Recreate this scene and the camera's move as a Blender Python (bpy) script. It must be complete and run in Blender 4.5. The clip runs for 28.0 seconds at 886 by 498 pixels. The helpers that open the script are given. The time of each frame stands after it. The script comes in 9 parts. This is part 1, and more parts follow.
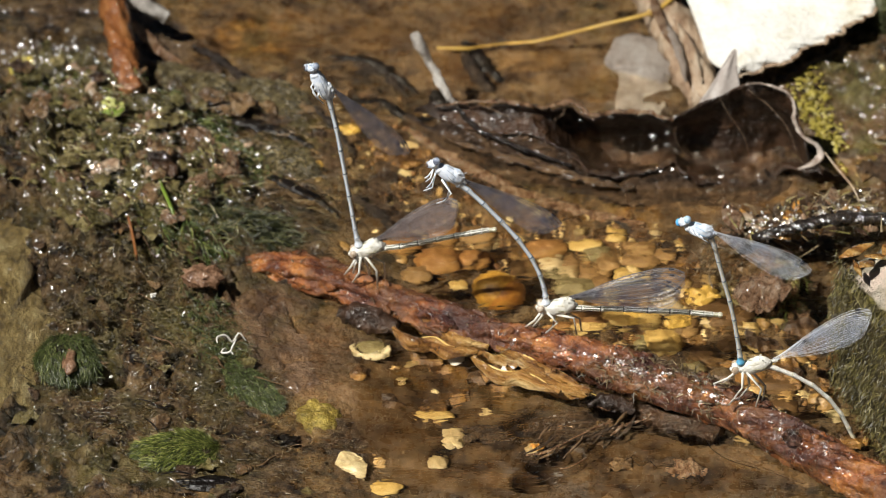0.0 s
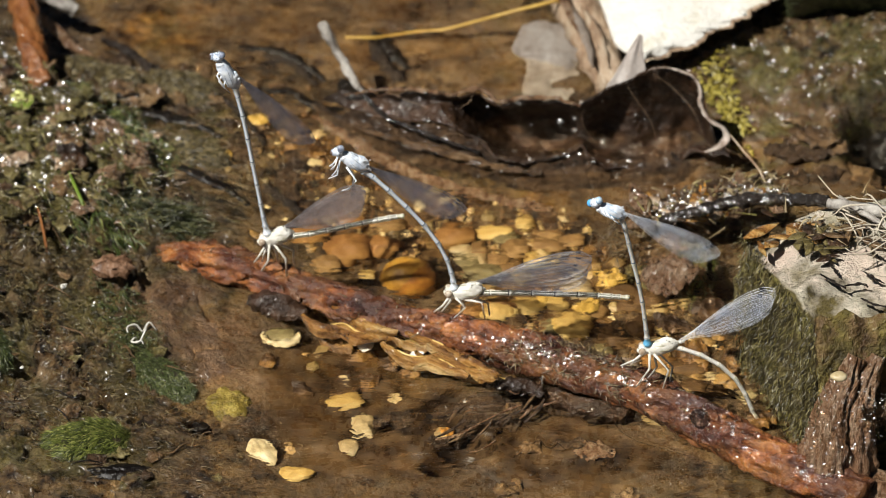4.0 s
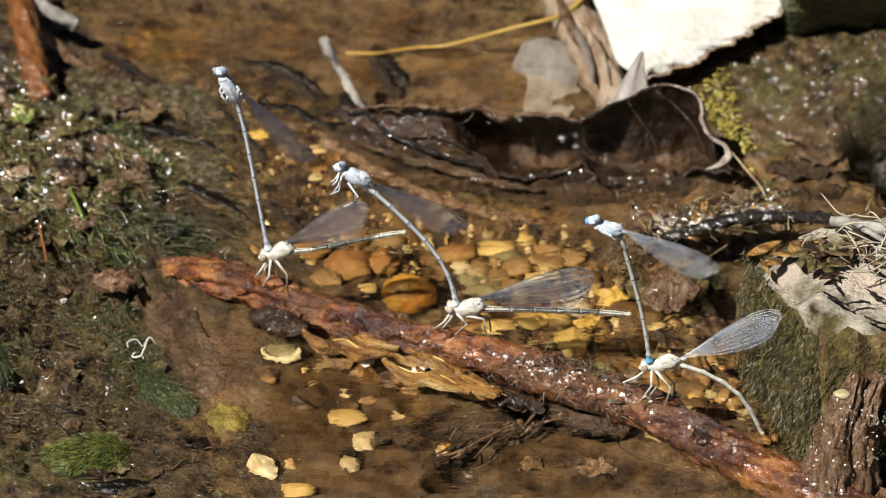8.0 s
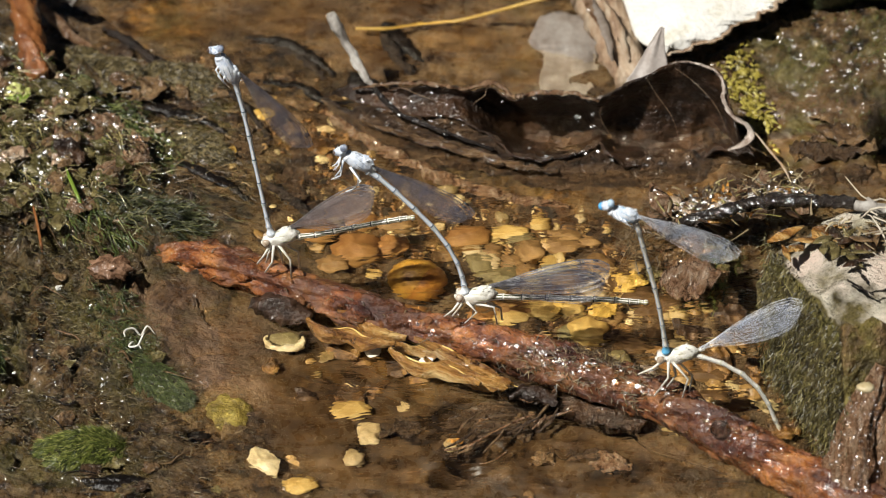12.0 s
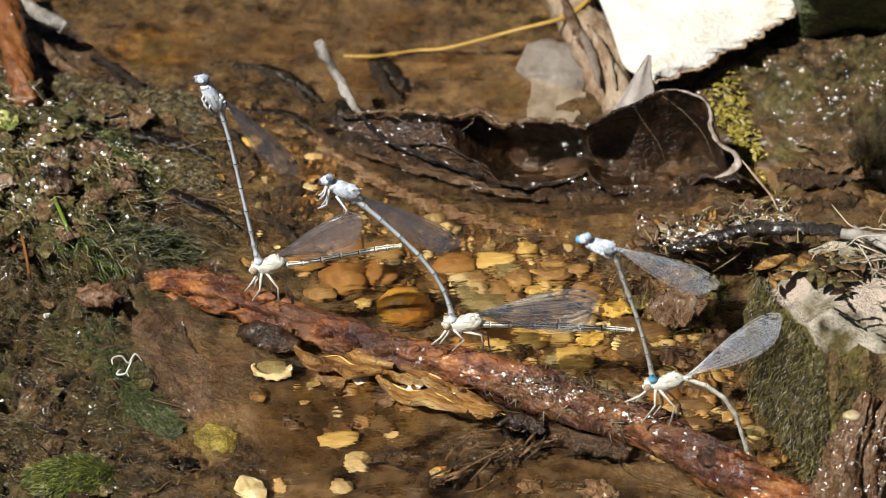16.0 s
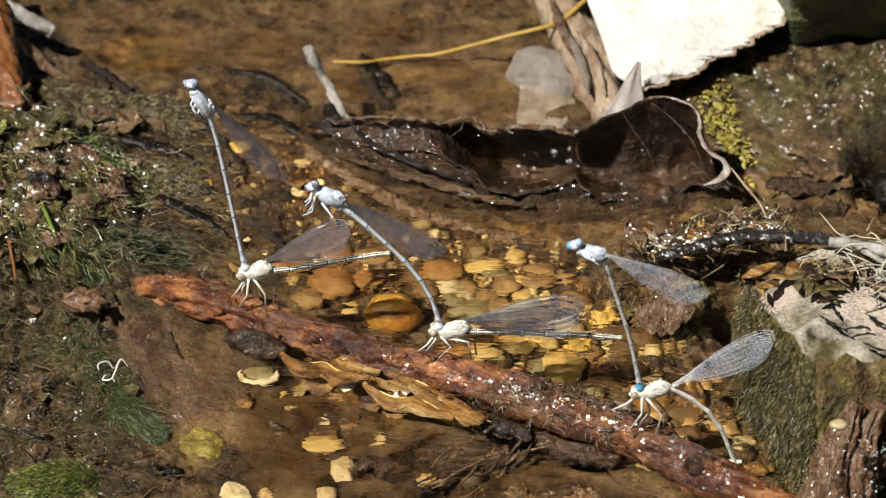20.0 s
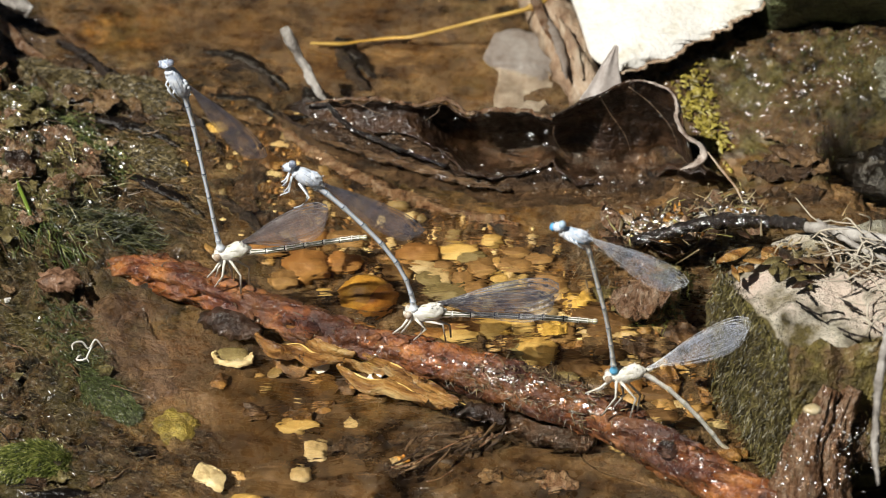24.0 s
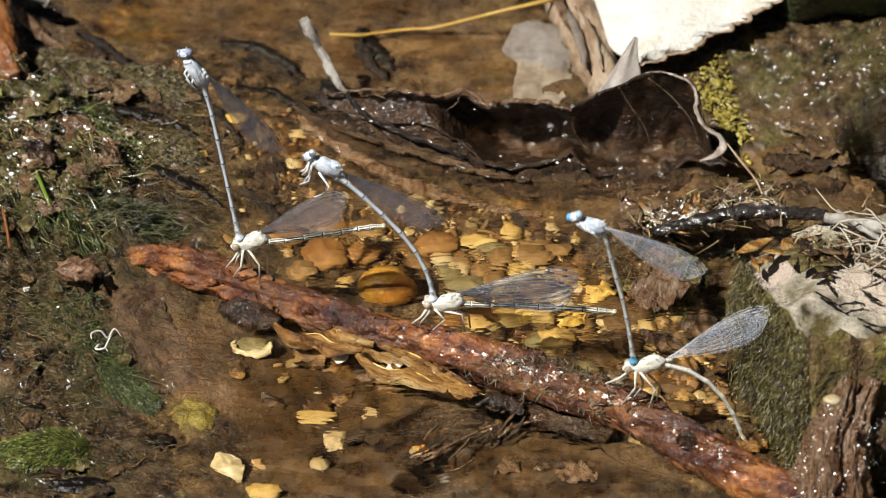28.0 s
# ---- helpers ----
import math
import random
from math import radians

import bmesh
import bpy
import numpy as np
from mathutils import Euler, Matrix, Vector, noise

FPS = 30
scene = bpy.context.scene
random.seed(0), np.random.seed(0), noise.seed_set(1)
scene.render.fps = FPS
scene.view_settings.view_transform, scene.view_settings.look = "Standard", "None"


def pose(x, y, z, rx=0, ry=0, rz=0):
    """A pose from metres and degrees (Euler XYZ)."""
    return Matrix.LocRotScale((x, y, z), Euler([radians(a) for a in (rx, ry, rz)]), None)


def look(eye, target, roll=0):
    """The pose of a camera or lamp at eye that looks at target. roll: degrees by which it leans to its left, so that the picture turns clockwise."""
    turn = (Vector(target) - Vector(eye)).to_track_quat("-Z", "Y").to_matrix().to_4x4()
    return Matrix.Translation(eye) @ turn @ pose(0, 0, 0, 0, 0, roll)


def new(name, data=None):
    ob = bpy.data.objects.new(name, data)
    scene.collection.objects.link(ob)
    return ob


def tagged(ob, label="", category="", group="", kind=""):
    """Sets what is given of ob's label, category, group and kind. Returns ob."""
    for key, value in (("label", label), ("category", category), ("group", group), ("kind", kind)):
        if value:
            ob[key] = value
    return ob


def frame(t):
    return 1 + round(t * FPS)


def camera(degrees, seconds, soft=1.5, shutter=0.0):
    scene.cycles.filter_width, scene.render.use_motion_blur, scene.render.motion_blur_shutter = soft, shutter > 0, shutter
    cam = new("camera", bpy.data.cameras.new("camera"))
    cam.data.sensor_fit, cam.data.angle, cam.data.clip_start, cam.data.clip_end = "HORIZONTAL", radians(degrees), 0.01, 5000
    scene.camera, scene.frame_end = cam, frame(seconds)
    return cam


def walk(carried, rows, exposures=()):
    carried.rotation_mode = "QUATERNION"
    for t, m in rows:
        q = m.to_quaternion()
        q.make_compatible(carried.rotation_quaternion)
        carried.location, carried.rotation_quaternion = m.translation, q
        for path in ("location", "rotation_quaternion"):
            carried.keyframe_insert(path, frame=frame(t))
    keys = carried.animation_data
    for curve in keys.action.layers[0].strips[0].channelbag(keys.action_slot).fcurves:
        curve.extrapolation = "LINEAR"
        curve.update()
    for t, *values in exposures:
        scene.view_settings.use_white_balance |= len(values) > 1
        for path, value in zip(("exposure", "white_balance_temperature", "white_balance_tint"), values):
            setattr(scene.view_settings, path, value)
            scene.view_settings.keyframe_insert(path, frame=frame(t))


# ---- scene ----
cam = camera(10.0, 28.0, soft=0.9)
cam.data.dof.use_dof, cam.data.dof.focus_distance, cam.data.dof.aperture_fstop = True, 0.916, 33.0
PATH = [
    (0.0, -0.0034, -0.8004, 0.5659, 54.706, 0.021, 0.994),
    (0.5, -0.0034, -0.8009, 0.5659, 54.715, -0.040, 1.057),
    (1.0, -0.0045, -0.7998, 0.5693, 54.558, -0.034, 1.017),
    (1.5, -0.0023, -0.8011, 0.5670, 54.766, -0.002, 1.104),
    (2.0, -0.0007, -0.8028, 0.5648, 54.867, -0.028, 1.076),
    (2.5, 0.0025, -0.8034, 0.5634, 54.837, 0.054, 0.872),
    (3.0, 0.0034, -0.8052, 0.5626, 54.816, 0.045, 0.262),
    (3.5, 0.0041, -0.8059, 0.5644, 54.738, 0.194, 0.092),
    (5.5, 0.0025, -0.8076, 0.5673, 54.881, 0.582, -0.103),
    (6.0, 0.0029, -0.8077, 0.5687, 54.832, 0.512, -0.174),
    (6.5, 0.0026, -0.8071, 0.5683, 54.821, 0.419, -0.174),
    (7.0, 0.0002, -0.8070, 0.5670, 54.909, 0.262, -0.223),
    (7.5, 0.0001, -0.8064, 0.5691, 54.845, 0.206, -0.148),
    (8.0, -0.0000, -0.8052, 0.5638, 55.000, -0.000, 0.000),
    (8.5, 0.0067, -0.7991, 0.5605, 55.011, -0.053, 0.231),
    (9.0, 0.0128, -0.7919, 0.5572, 54.973, -0.018, 0.183),
    (9.5, 0.0115, -0.7887, 0.5561, 54.786, -0.072, 0.019),
    (10.0, 0.0056, -0.7827, 0.5541, 54.682, -0.041, 0.021),
    (10.5, 0.0118, -0.7758, 0.5518, 54.567, 0.307, 0.394),
    (11.0, 0.0063, -0.7740, 0.5491, 54.601, 0.176, 0.200),
    (11.5, 0.0072, -0.7735, 0.5464, 54.603, 0.331, 0.417),
    (12.0, 0.0087, -0.7719, 0.5468, 54.510, 0.379, 0.528),
    (12.5, 0.0109, -0.7730, 0.5474, 54.568, 0.421, 0.649),
    (13.0, 0.0133, -0.7714, 0.5506, 54.507, 0.415, 0.642),
    (13.5, 0.0124, -0.7714, 0.5485, 54.602, 0.358, 0.487),
    (15.5, 0.0106, -0.7707, 0.5508, 54.495, 0.352, 0.428),
    (16.0, 0.0093, -0.7722, 0.5487, 54.739, 0.323, 0.437),
    (16.5, 0.0123, -0.7704, 0.5496, 54.641, 0.400, 0.565),
    (17.0, 0.0109, -0.7704, 0.5482, 54.691, 0.320, 0.510),
    (17.5, 0.0123, -0.7712, 0.5465, 54.807, 0.336, 0.588),
    (18.0, 0.0106, -0.7709, 0.5463, 54.860, 0.225, 0.516),
    (18.5, 0.0113, -0.7701, 0.5489, 54.741, 0.255, 0.596),
    (19.0, 0.0134, -0.7702, 0.5484, 54.826, 0.302, 0.688),
    (19.5, 0.0129, -0.7695, 0.5476, 54.799, 0.232, 0.606),
    (20.0, 0.0120, -0.7702, 0.5477, 54.794, 0.139, 0.600),
    (20.5, 0.0108, -0.7709, 0.5467, 54.817, -0.028, 0.564),
    (21.0, 0.0128, -0.7708, 0.5458, 54.800, -0.057, 0.641),
    (21.5, 0.0124, -0.7712, 0.5458, 54.803, -0.130, 0.591),
    (23.5, 0.0123, -0.7704, 0.5457, 54.725, -0.359, 0.673),
    (24.0, 0.0143, -0.7698, 0.5467, 54.632, -0.264, 0.720),
    (24.5, 0.0152, -0.7705, 0.5440, 54.781, -0.284, 0.730),
    (25.0, 0.0137, -0.7703, 0.5440, 54.747, -0.329, 0.698),
    (25.5, 0.0138, -0.7699, 0.5477, 54.565, -0.272, 0.722),
    (26.0, 0.0125, -0.7704, 0.5478, 54.615, -0.321, 0.709),
    (26.5, 0.0126, -0.7699, 0.5445, 54.734, -0.334, 0.741),
    (27.0, 0.0135, -0.7705, 0.5449, 54.676, -0.285, 0.826),
    (27.5, 0.0116, -0.7703, 0.5447, 54.652, -0.354, 0.793),
    (28.0, 0.0127, -0.7708, 0.5440, 54.693, -0.334, 0.913),
]
walk(cam, [(t, pose(x, y, z, a, b, c)) for t, x, y, z, a, b, c in PATH])
scene.view_settings.exposure = 0.0

# ---- light: high sun from the side, open sky ----
SUN_TO = Vector((-0.45, -0.35, 0.82)).normalized()
sun = new("sun", bpy.data.lights.new("sun", "SUN"))
sun.data.energy, sun.data.angle, sun.data.color = 5.45, radians(0.53), (1.0, 0.97, 0.90)
sun.matrix_world = look(SUN_TO, (0, 0, 0))
world = bpy.data.worlds.new("sky")
scene.world = world
world.use_nodes = True
wt = world.node_tree
sky = wt.nodes.new("ShaderNodeTexSky")
sky.sky_type, sky.sun_disc = "NISHITA", False
sky.sun_elevation = math.asin(SUN_TO.z)
sky.sun_rotation = math.atan2(SUN_TO.x, SUN_TO.y)
back = wt.nodes["Background"]
back.inputs["Strength"].default_value = 0.0085
wt.links.new(sky.outputs[0], back.inputs["Color"])

MM = 0.001
rnd = random.Random(11)


# ---- materials ----
class Mat:
    """Small wrapper for building node materials."""

    def __init__(self, name):
        self.m = bpy.data.materials.new(name)
        self.m.use_nodes = True
        self.t = self.m.node_tree
        self.b = self.t.nodes["Principled BSDF"]
        self.out = self.t.nodes["Material Output"]
        self.co = self.t.nodes.new("ShaderNodeTexCoord").outputs["Object"]

    def node(self, kind, **props):
        n = self.t.nodes.new(kind)
        for k, v in props.items():
            if k in n.inputs:
                n.inputs[k].default_value = v
        return n

    def link(self, a, b):
        self.t.links.new(a, b)

    def noise(self, scale, detail=4.0, rough=0.6, stretch=None, distortion=0.0, turn=0.0):
        n = self.node("ShaderNodeTexNoise", Scale=scale, Detail=detail, Roughness=rough, Distortion=distortion)
        src = self.co
        if stretch:
            mp = self.node("ShaderNodeMapping")
            mp.vector_type = "TEXTURE"
            mp.inputs["Rotation"].default_value = (0, 0, radians(turn))
            mp.inputs["Scale"].default_value = [1 / v for v in stretch]
            self.link(self.co, mp.inputs[0])
            src = mp.outputs[0]
        self.link(src, n.inputs["Vector"])
        return n.outputs["Fac"]

    def ramp(self, fac, stops):
        r = self.t.nodes.new("ShaderNodeValToRGB")
        el = r.color_ramp.elements
        while len(el) < len(stops):
            el.new(0.5)
        for e, (p, c) in zip(el, stops):
            e.position, e.color = p, (*c, 1) if len(c) == 3 else c
        self.link(fac, r.inputs[0])
        return r.outputs[0]

    def mix(self, fac, a, b, mode="MIX"):
        n = self.t.nodes.new("ShaderNodeMix")
        n.data_type, n.blend_type = "RGBA", mode
        for sock, v in ((n.inputs[0], fac), (n.inputs[6], a), (n.inputs[7], b)):
            if isinstance(v, bpy.types.NodeSocket):
                self.link(v, sock)
            elif isinstance(v, (int, float)):
                sock.default_value = v
            else:
                sock.default_value = (*v, 1)
        return n.outputs[2]

    def rand(self):
        return self.t.nodes.new("ShaderNodeObjectInfo").outputs["Random"]

    def island(self):
        return self.t.nodes.new("ShaderNodeNewGeometry").outputs["Random Per Island"]

    def attr(self, name):
        n = self.t.nodes.new("ShaderNodeAttribute")
        n.attribute_name = name
        return n.outputs["Fac"]

    def math(self, op, a, b=0.0, clamp=False):
        n = self.t.nodes.new("ShaderNodeMath")
        n.operation, n.use_clamp = op, clamp
        for sock, v in zip(n.inputs, (a, b)):
            if isinstance(v, bpy.types.NodeSocket):
                self.link(v, sock)
            else:
                sock.default_value = v
        return n.outputs[0]

    def bump(self, height, dist, strength=1.0):
        n = self.node("ShaderNodeBump", Strength=strength, Distance=dist)
        self.link(height, n.inputs["Height"])
        self.link(n.outputs[0], self.b.inputs["Normal"])
        return n

    def wet_skin(self, scale, dist, weight=1.0, rough=0.08):
        """A film of water with its own soft relief."""
        n = self.node("ShaderNodeBump", Strength=1.0, Distance=dist)
        self.link(self.noise(scale, 2, 0.5), n.inputs["Height"])
        self.link(n.outputs[0], self.b.inputs["Coat Normal"])
        self.b.inputs["Coat Weight"].default_value = weight
        self.b.inputs["Coat Roughness"].default_value = rough
        self.b.inputs["Coat IOR"].default_value = 1.4
        return n

    def finish(self, color=None, rough=None, **inputs):
        for key, v in (("Base Color", color), ("Roughness", rough)):
            if v is None:
                continue
            if isinstance(v, bpy.types.NodeSocket):
                self.link(v, self.b.inputs[key])
            elif isinstance(v, (int, float)):
                self.b.inputs[key].default_value = v
            else:
                self.b.inputs[key].default_value = (*v, 1)
        for key, v in inputs.items():
            self.b.inputs[key.replace("_", " ")].default_value = v
        return self.m


def make_ground():
    k = Mat("wet_mud")
    big, mid, fine = k.noise(45, 5), k.noise(230, 7, 0.72), k.noise(1300, 5, 0.7)
    mud = k.ramp(mid, [(0.41, (0.008, 0.004, 0.002)), (0.475, (0.100, 0.057, 0.025)), (0.57, (0.225, 0.142, 0.066)), (0.70, (0.38, 0.26, 0.14))])
    silt = k.ramp(k.noise(75, 5, 0.58, (1, 1.8, 1), 0.8), [(0.34, (0.014, 0.006, 0.003)), (0.45, (0.060, 0.029, 0.011)), (0.55, (0.120, 0.066, 0.026)), (0.68, (0.22, 0.128, 0.054))])
    rust = k.ramp(k.noise(150, 7, 0.75), [(0.42, (0.012, 0.005, 0.002)), (0.50, (0.10, 0.043, 0.011)), (0.60, (0.30, 0.15, 0.036)), (0.74, (0.55, 0.36, 0.12))])
    moss = k.ramp(k.noise(420, 6, 0.72), [(0.34, (0.018, 0.014, 0.004)), (0.45, (0.105, 0.086, 0.026)), (0.56, (0.215, 0.178, 0.062)), (0.70, (0.40, 0.34, 0.17))])
    c = k.mix(k.attr("silt"), mud, silt)
    c = k.mix(k.attr("rust"), c, rust)
    mf = k.math("MULTIPLY", k.attr("moss"), k.ramp(k.noise(90, 5, 0.65), [(0.42, (0, 0, 0)), (0.56, (1, 1, 1))]))
    c = k.mix(mf, c, moss)
    c = k.mix(k.ramp(big, [(0.42, (0, 0, 0)), (0.62, (0.9, 0.9, 0.9))]), c, k.mix(0.5, c, (0.022, 0.013, 0.006)))
    bare = k.ramp(k.noise(190, 7, 0.72), [(0.34, (0.060, 0.031, 0.015)), (0.46, (0.20, 0.112, 0.058)), (0.58, (0.31, 0.185, 0.100)), (0.72, (0.40, 0.26, 0.15))])
    c = k.mix(k.attr("bare"), c, bare)
    # a darker bed colour in front of the stick
    dark_bed = k.ramp(k.noise(170, 6, 0.68), [(0.36, (0.006, 0.003, 0.0015)), (0.47, (0.028, 0.015, 0.006)), (0.58, (0.066, 0.037, 0.016)), (0.72, (0.135, 0.083, 0.040))])
    c = k.mix(k.attr("dark_bed"), c, dark_bed)
    h = k.math("ADD", k.math("MULTIPLY", mid, 0.75), k.math("MULTIPLY", fine, 0.25))
    calm = k.math("SUBTRACT", k.math("SUBTRACT", 1.0, k.attr("silt")), k.math("MULTIPLY", k.attr("rust"), 0.6), True)
    k.bump(k.math("MULTIPLY", k.math("SUBTRACT", h, 0.5), calm), 0.0042)
    wet = k.ramp(k.noise(520, 4), [(0.40, (0.14,) * 3), (0.62, (0.60,) * 3)])
    k.wet_skin(230, 0.0046, 1.0, 0.15)
    k.link(k.attr("film"), k.b.inputs["Coat Weight"])
    return k.finish(c, wet, Specular_IOR_Level=0.5)


def make_moss(name, stops, rough=0.4):
    k = Mat(name)
    c = k.ramp(k.island(), stops)
    c = k.mix(k.math("MULTIPLY", k.noise(900, 3), 0.45), c, (0.022, 0.02, 0.010), "MIX")
    return k.finish(c, rough, Subsurface_Weight=0.0)


def make_stick():
    k = Mat("wet_red_brown_bark")
    lon = k.noise(130, 6, 0.7, (0.8, 1.8, 1.8), 0.0, -36)
    fine = k.noise(900, 5, 0.7)
    c = k.ramp(lon, [(0.28, (0.045, 0.012, 0.006)), (0.40, (0.105, 0.028, 0.010)), (0.50, (0.29, 0.095, 0.026)), (0.62, (0.50, 0.205, 0.060)), (0.82, (0.30, 0.17, 0.09))])
    c = k.mix(k.ramp(fine, [(0.48, (0, 0, 0)), (0.75, (0.6, 0.6, 0.6))]), c, (0.045, 0.022, 0.016))
    dark = k.ramp(k.noise(42, 5, 0.7), [(0.44, (0, 0, 0)), (0.56, (0.9, 0.9, 0.9))])
    c = k.mix(dark, c, k.mix(0.75, c, (0.022, 0.010, 0.008)))
    k.bump(k.math("ADD", k.math("ADD", lon, k.math("MULTIPLY", fine, 0.15)), k.math("MULTIPLY", k.noise(330, 3), 0.6)), 0.0016)
    k.wet_skin(300, 0.0060, 1.0, 0.07)
    return k.finish(c, k.ramp(k.noise(500, 3), [(0.38, (0.12,) * 3), (0.62, (0.5,) * 3)]))


def make_fibre(name, stops, scale=160, stretch=(1, 6, 6), rough=0.4, dist=0.0008, coat=0.0, turn=0.0):
    k = Mat(name)
    n = k.noise(scale, 6, 0.7, stretch, 0.0, turn)
    f = k.noise(scale * 7, 4, 0.7)
    c = k.mix(k.math("MULTIPLY", f, 0.5), k.ramp(n, stops), k.mix(0.6, k.ramp(n, stops), (0.03, 0.02, 0.012)))
    k.bump(k.math("ADD", n, k.math("MULTIPLY", f, 0.4)), dist)
    if coat:
        k.wet_skin(260, 0.0040, coat, 0.15)
    return k.finish(c, rough)


def make_pebble():
    k = Mat("iron_stained_stone")
    base = k.ramp(k.rand(), [(0.0, (0.17, 0.085, 0.024)), (0.2, (0.36, 0.215, 0.070)), (0.4, (0.070, 0.042, 0.017)), (0.55, (0.40, 0.275, 0.10)), (0.7, (0.13, 0.092, 0.042)), (0.88, (0.56, 0.44, 0.22)), (1.0, (0.27, 0.125, 0.034))])
    n, f = k.noise(150, 6, 0.72), k.noise(900, 4)
    c = k.mix(k.ramp(n, [(0.46, (0, 0, 0)), (0.74, (1, 1, 1))]), base, (0.070, 0.030, 0.009))
    c = k.mix(k.math("MULTIPLY", f, 0.4), c, k.mix(0.5, c, (0.55, 0.36, 0.12)))
    k.bump(k.math("ADD", n, k.math("MULTIPLY", f, 0.3)), 0.0009)
    return k.finish(c, 0.45)


def make_stone(name, stops):
    """A smooth water-worn stone, each one with its own tone."""
    k = Mat(name)
    n, f, w = k.noise(95, 5, 0.6), k.noise(700, 4, 0.65), k.noise(34, 2)
    c = k.ramp(k.math("ADD", k.math("MULTIPLY", n, 0.8), k.math("MULTIPLY", f, 0.2)), stops)
    c = k.mix(k.math("MULTIPLY", k.rand(), 0.55), c, k.mix(0.55, c, (0.10, 0.048, 0.014)))
    c = k.mix(k.ramp(w, [(0.5, (0, 0, 0)), (0.68, (0.6, 0.6, 0.6))]), c, k.mix(0.5, c, (0.05, 0.022, 0.008)))
    k.bump(k.math("ADD", n, k.math("MULTIPLY", f, 0.4)), 0.0006)
    return k.finish(c, 0.65, Specular_IOR_Level=0.25)


def make_plain(name, stops, scale=300, rough=0.5, dist=0.0003, **kw):
    k = Mat(name)
    n, f = k.noise(scale, 5, 0.65), k.noise(scale * 6, 3)
    c = k.ramp(k.math("ADD", k.math("MULTIPLY", n, 0.75), k.math("MULTIPLY", f, 0.25)), stops)
    if dist:
        k.bump(k.math("ADD", n, k.math("MULTIPLY", f, 0.3)), dist)
    return k.finish(c, rough, **kw)


def make_thin_leaf(name, stops, scale, share):
    """A thin dead leaf through which some light passes."""
    m = make_plain(name, stops, scale, 0.5)
    tree = m.node_tree
    b, out = tree.nodes["Principled BSDF"], tree.nodes["Material Output"]
    tr = tree.nodes.new("ShaderNodeBsdfTranslucent")
    tree.links.new(b.inputs["Base Color"].links[0].from_socket, tr.inputs["Color"])
    mx = tree.nodes.new("ShaderNodeMixShader")
    mx.inputs[0].default_value = share
    tree.links.new(b.outputs[0], mx.inputs[1])
    tree.links.new(tr.outputs[0], mx.inputs[2])
    tree.links.new(mx.outputs[0], out.inputs["Surface"])
    return m


def make_wing(name, tint, alpha):
    k = Mat(name)
    tr = k.node("ShaderNodeBsdfTransparent")
    n = k.noise(330, 5, 0.65)
    fac = k.math("ADD", k.math("MULTIPLY", n, 0.5), alpha - 0.25, True)
    k.finish(tint, 0.20, Specular_IOR_Level=0.9, Coat_Weight=0.0)
    k.bump(k.noise(1500, 3), 0.0002, 0.8)
    mixer = k.t.nodes.new("ShaderNodeMixShader")
    k.link(fac, mixer.inputs[0])
    k.link(tr.outputs[0], mixer.inputs[1])
    k.link(k.b.outputs[0], mixer.inputs[2])
    k.link(mixer.outputs[0], k.out.inputs["Surface"])
    return k.m


def make_water():
    k = Mat("clear_stream_water")
    k.finish((0.84, 0.76, 0.57), 0.08, IOR=1.333, Transmission_Weight=1.0)
    a, b, c = k.noise(26, 2, 0.5, (1, 1.7, 1)), k.noise(75, 3, 0.5, (1, 1.9, 1), 0.6), k.noise(260, 2, 0.5, (1, 2.4, 1))
    h = k.math("ADD", k.math("MULTIPLY", a, 0.5), k.math("ADD", k.math("MULTIPLY", b, 0.55), k.math("MULTIPLY", c, 0.06)))
    k.bump(h, 0.006, 0.7)
    return k.m


def make_drop():
    k = Mat("water_drop")
    return k.finish((1.0, 1.0, 1.0), 0.2, IOR=1.34, Transmission_Weight=1.0, Specular_IOR_Level=0.5, Coat_Weight=1.0, Coat_Roughness=0.20)


def make_bubble():
    k = Mat("bubble_skin")
    return k.finish((1.0, 1.0, 1.0), 0.0, IOR=1.333, Transmission_Weight=1.0)


GROUND = make_ground()
BUBBLE = make_bubble()
STICK = make_stick()
PEBBLE = make_pebble()
WATER = make_water()
DROP = make_drop()
MOSS_DARK = make_moss("dark_wet_moss", [(0, (0.010, 0.013, 0.004)), (0.45, (0.034, 0.042, 0.013)), (0.8, (0.115, 0.118, 0.034)), (1, (0.24, 0.22, 0.09))])
MOSS_BRIGHT = make_moss("green_moss", [(0, (0.024, 0.038, 0.009)), (0.5, (0.066, 0.098, 0.020)), (0.85, (0.16, 0.185, 0.042)), (1, (0.36, 0.36, 0.13))], 0.3)
MOSS_MID = make_moss("wet_mid_green_moss", [(0, (0.018, 0.025, 0.007)), (0.5, (0.046, 0.064, 0.016)), (0.85, (0.105, 0.125, 0.034)), (1, (0.25, 0.26, 0.10))], 0.32)
MOSS_FRESH = make_moss("fresh_yellow_green_moss", [(0, (0.016, 0.024, 0.005)), (0.45, (0.070, 0.092, 0.016)), (0.8, (0.17, 0.190, 0.036)), (1, (0.36, 0.36, 0.11))], 0.3)
MOSS_PALE = make_moss("pale_olive_wet_moss", [(0, (0.10, 0.088, 0.026)), (0.4, (0.26, 0.225, 0.074)), (0.75, (0.44, 0.375, 0.16)), (1, (0.66, 0.58, 0.36))], 0.16)
STUMP_MOSS = make_moss("brown_olive_moss", [(0, (0.022, 0.017, 0.005)), (0.5, (0.075, 0.060, 0.017)), (0.85, (0.16, 0.130, 0.036)), (1, (0.30, 0.25, 0.09))], 0.35)
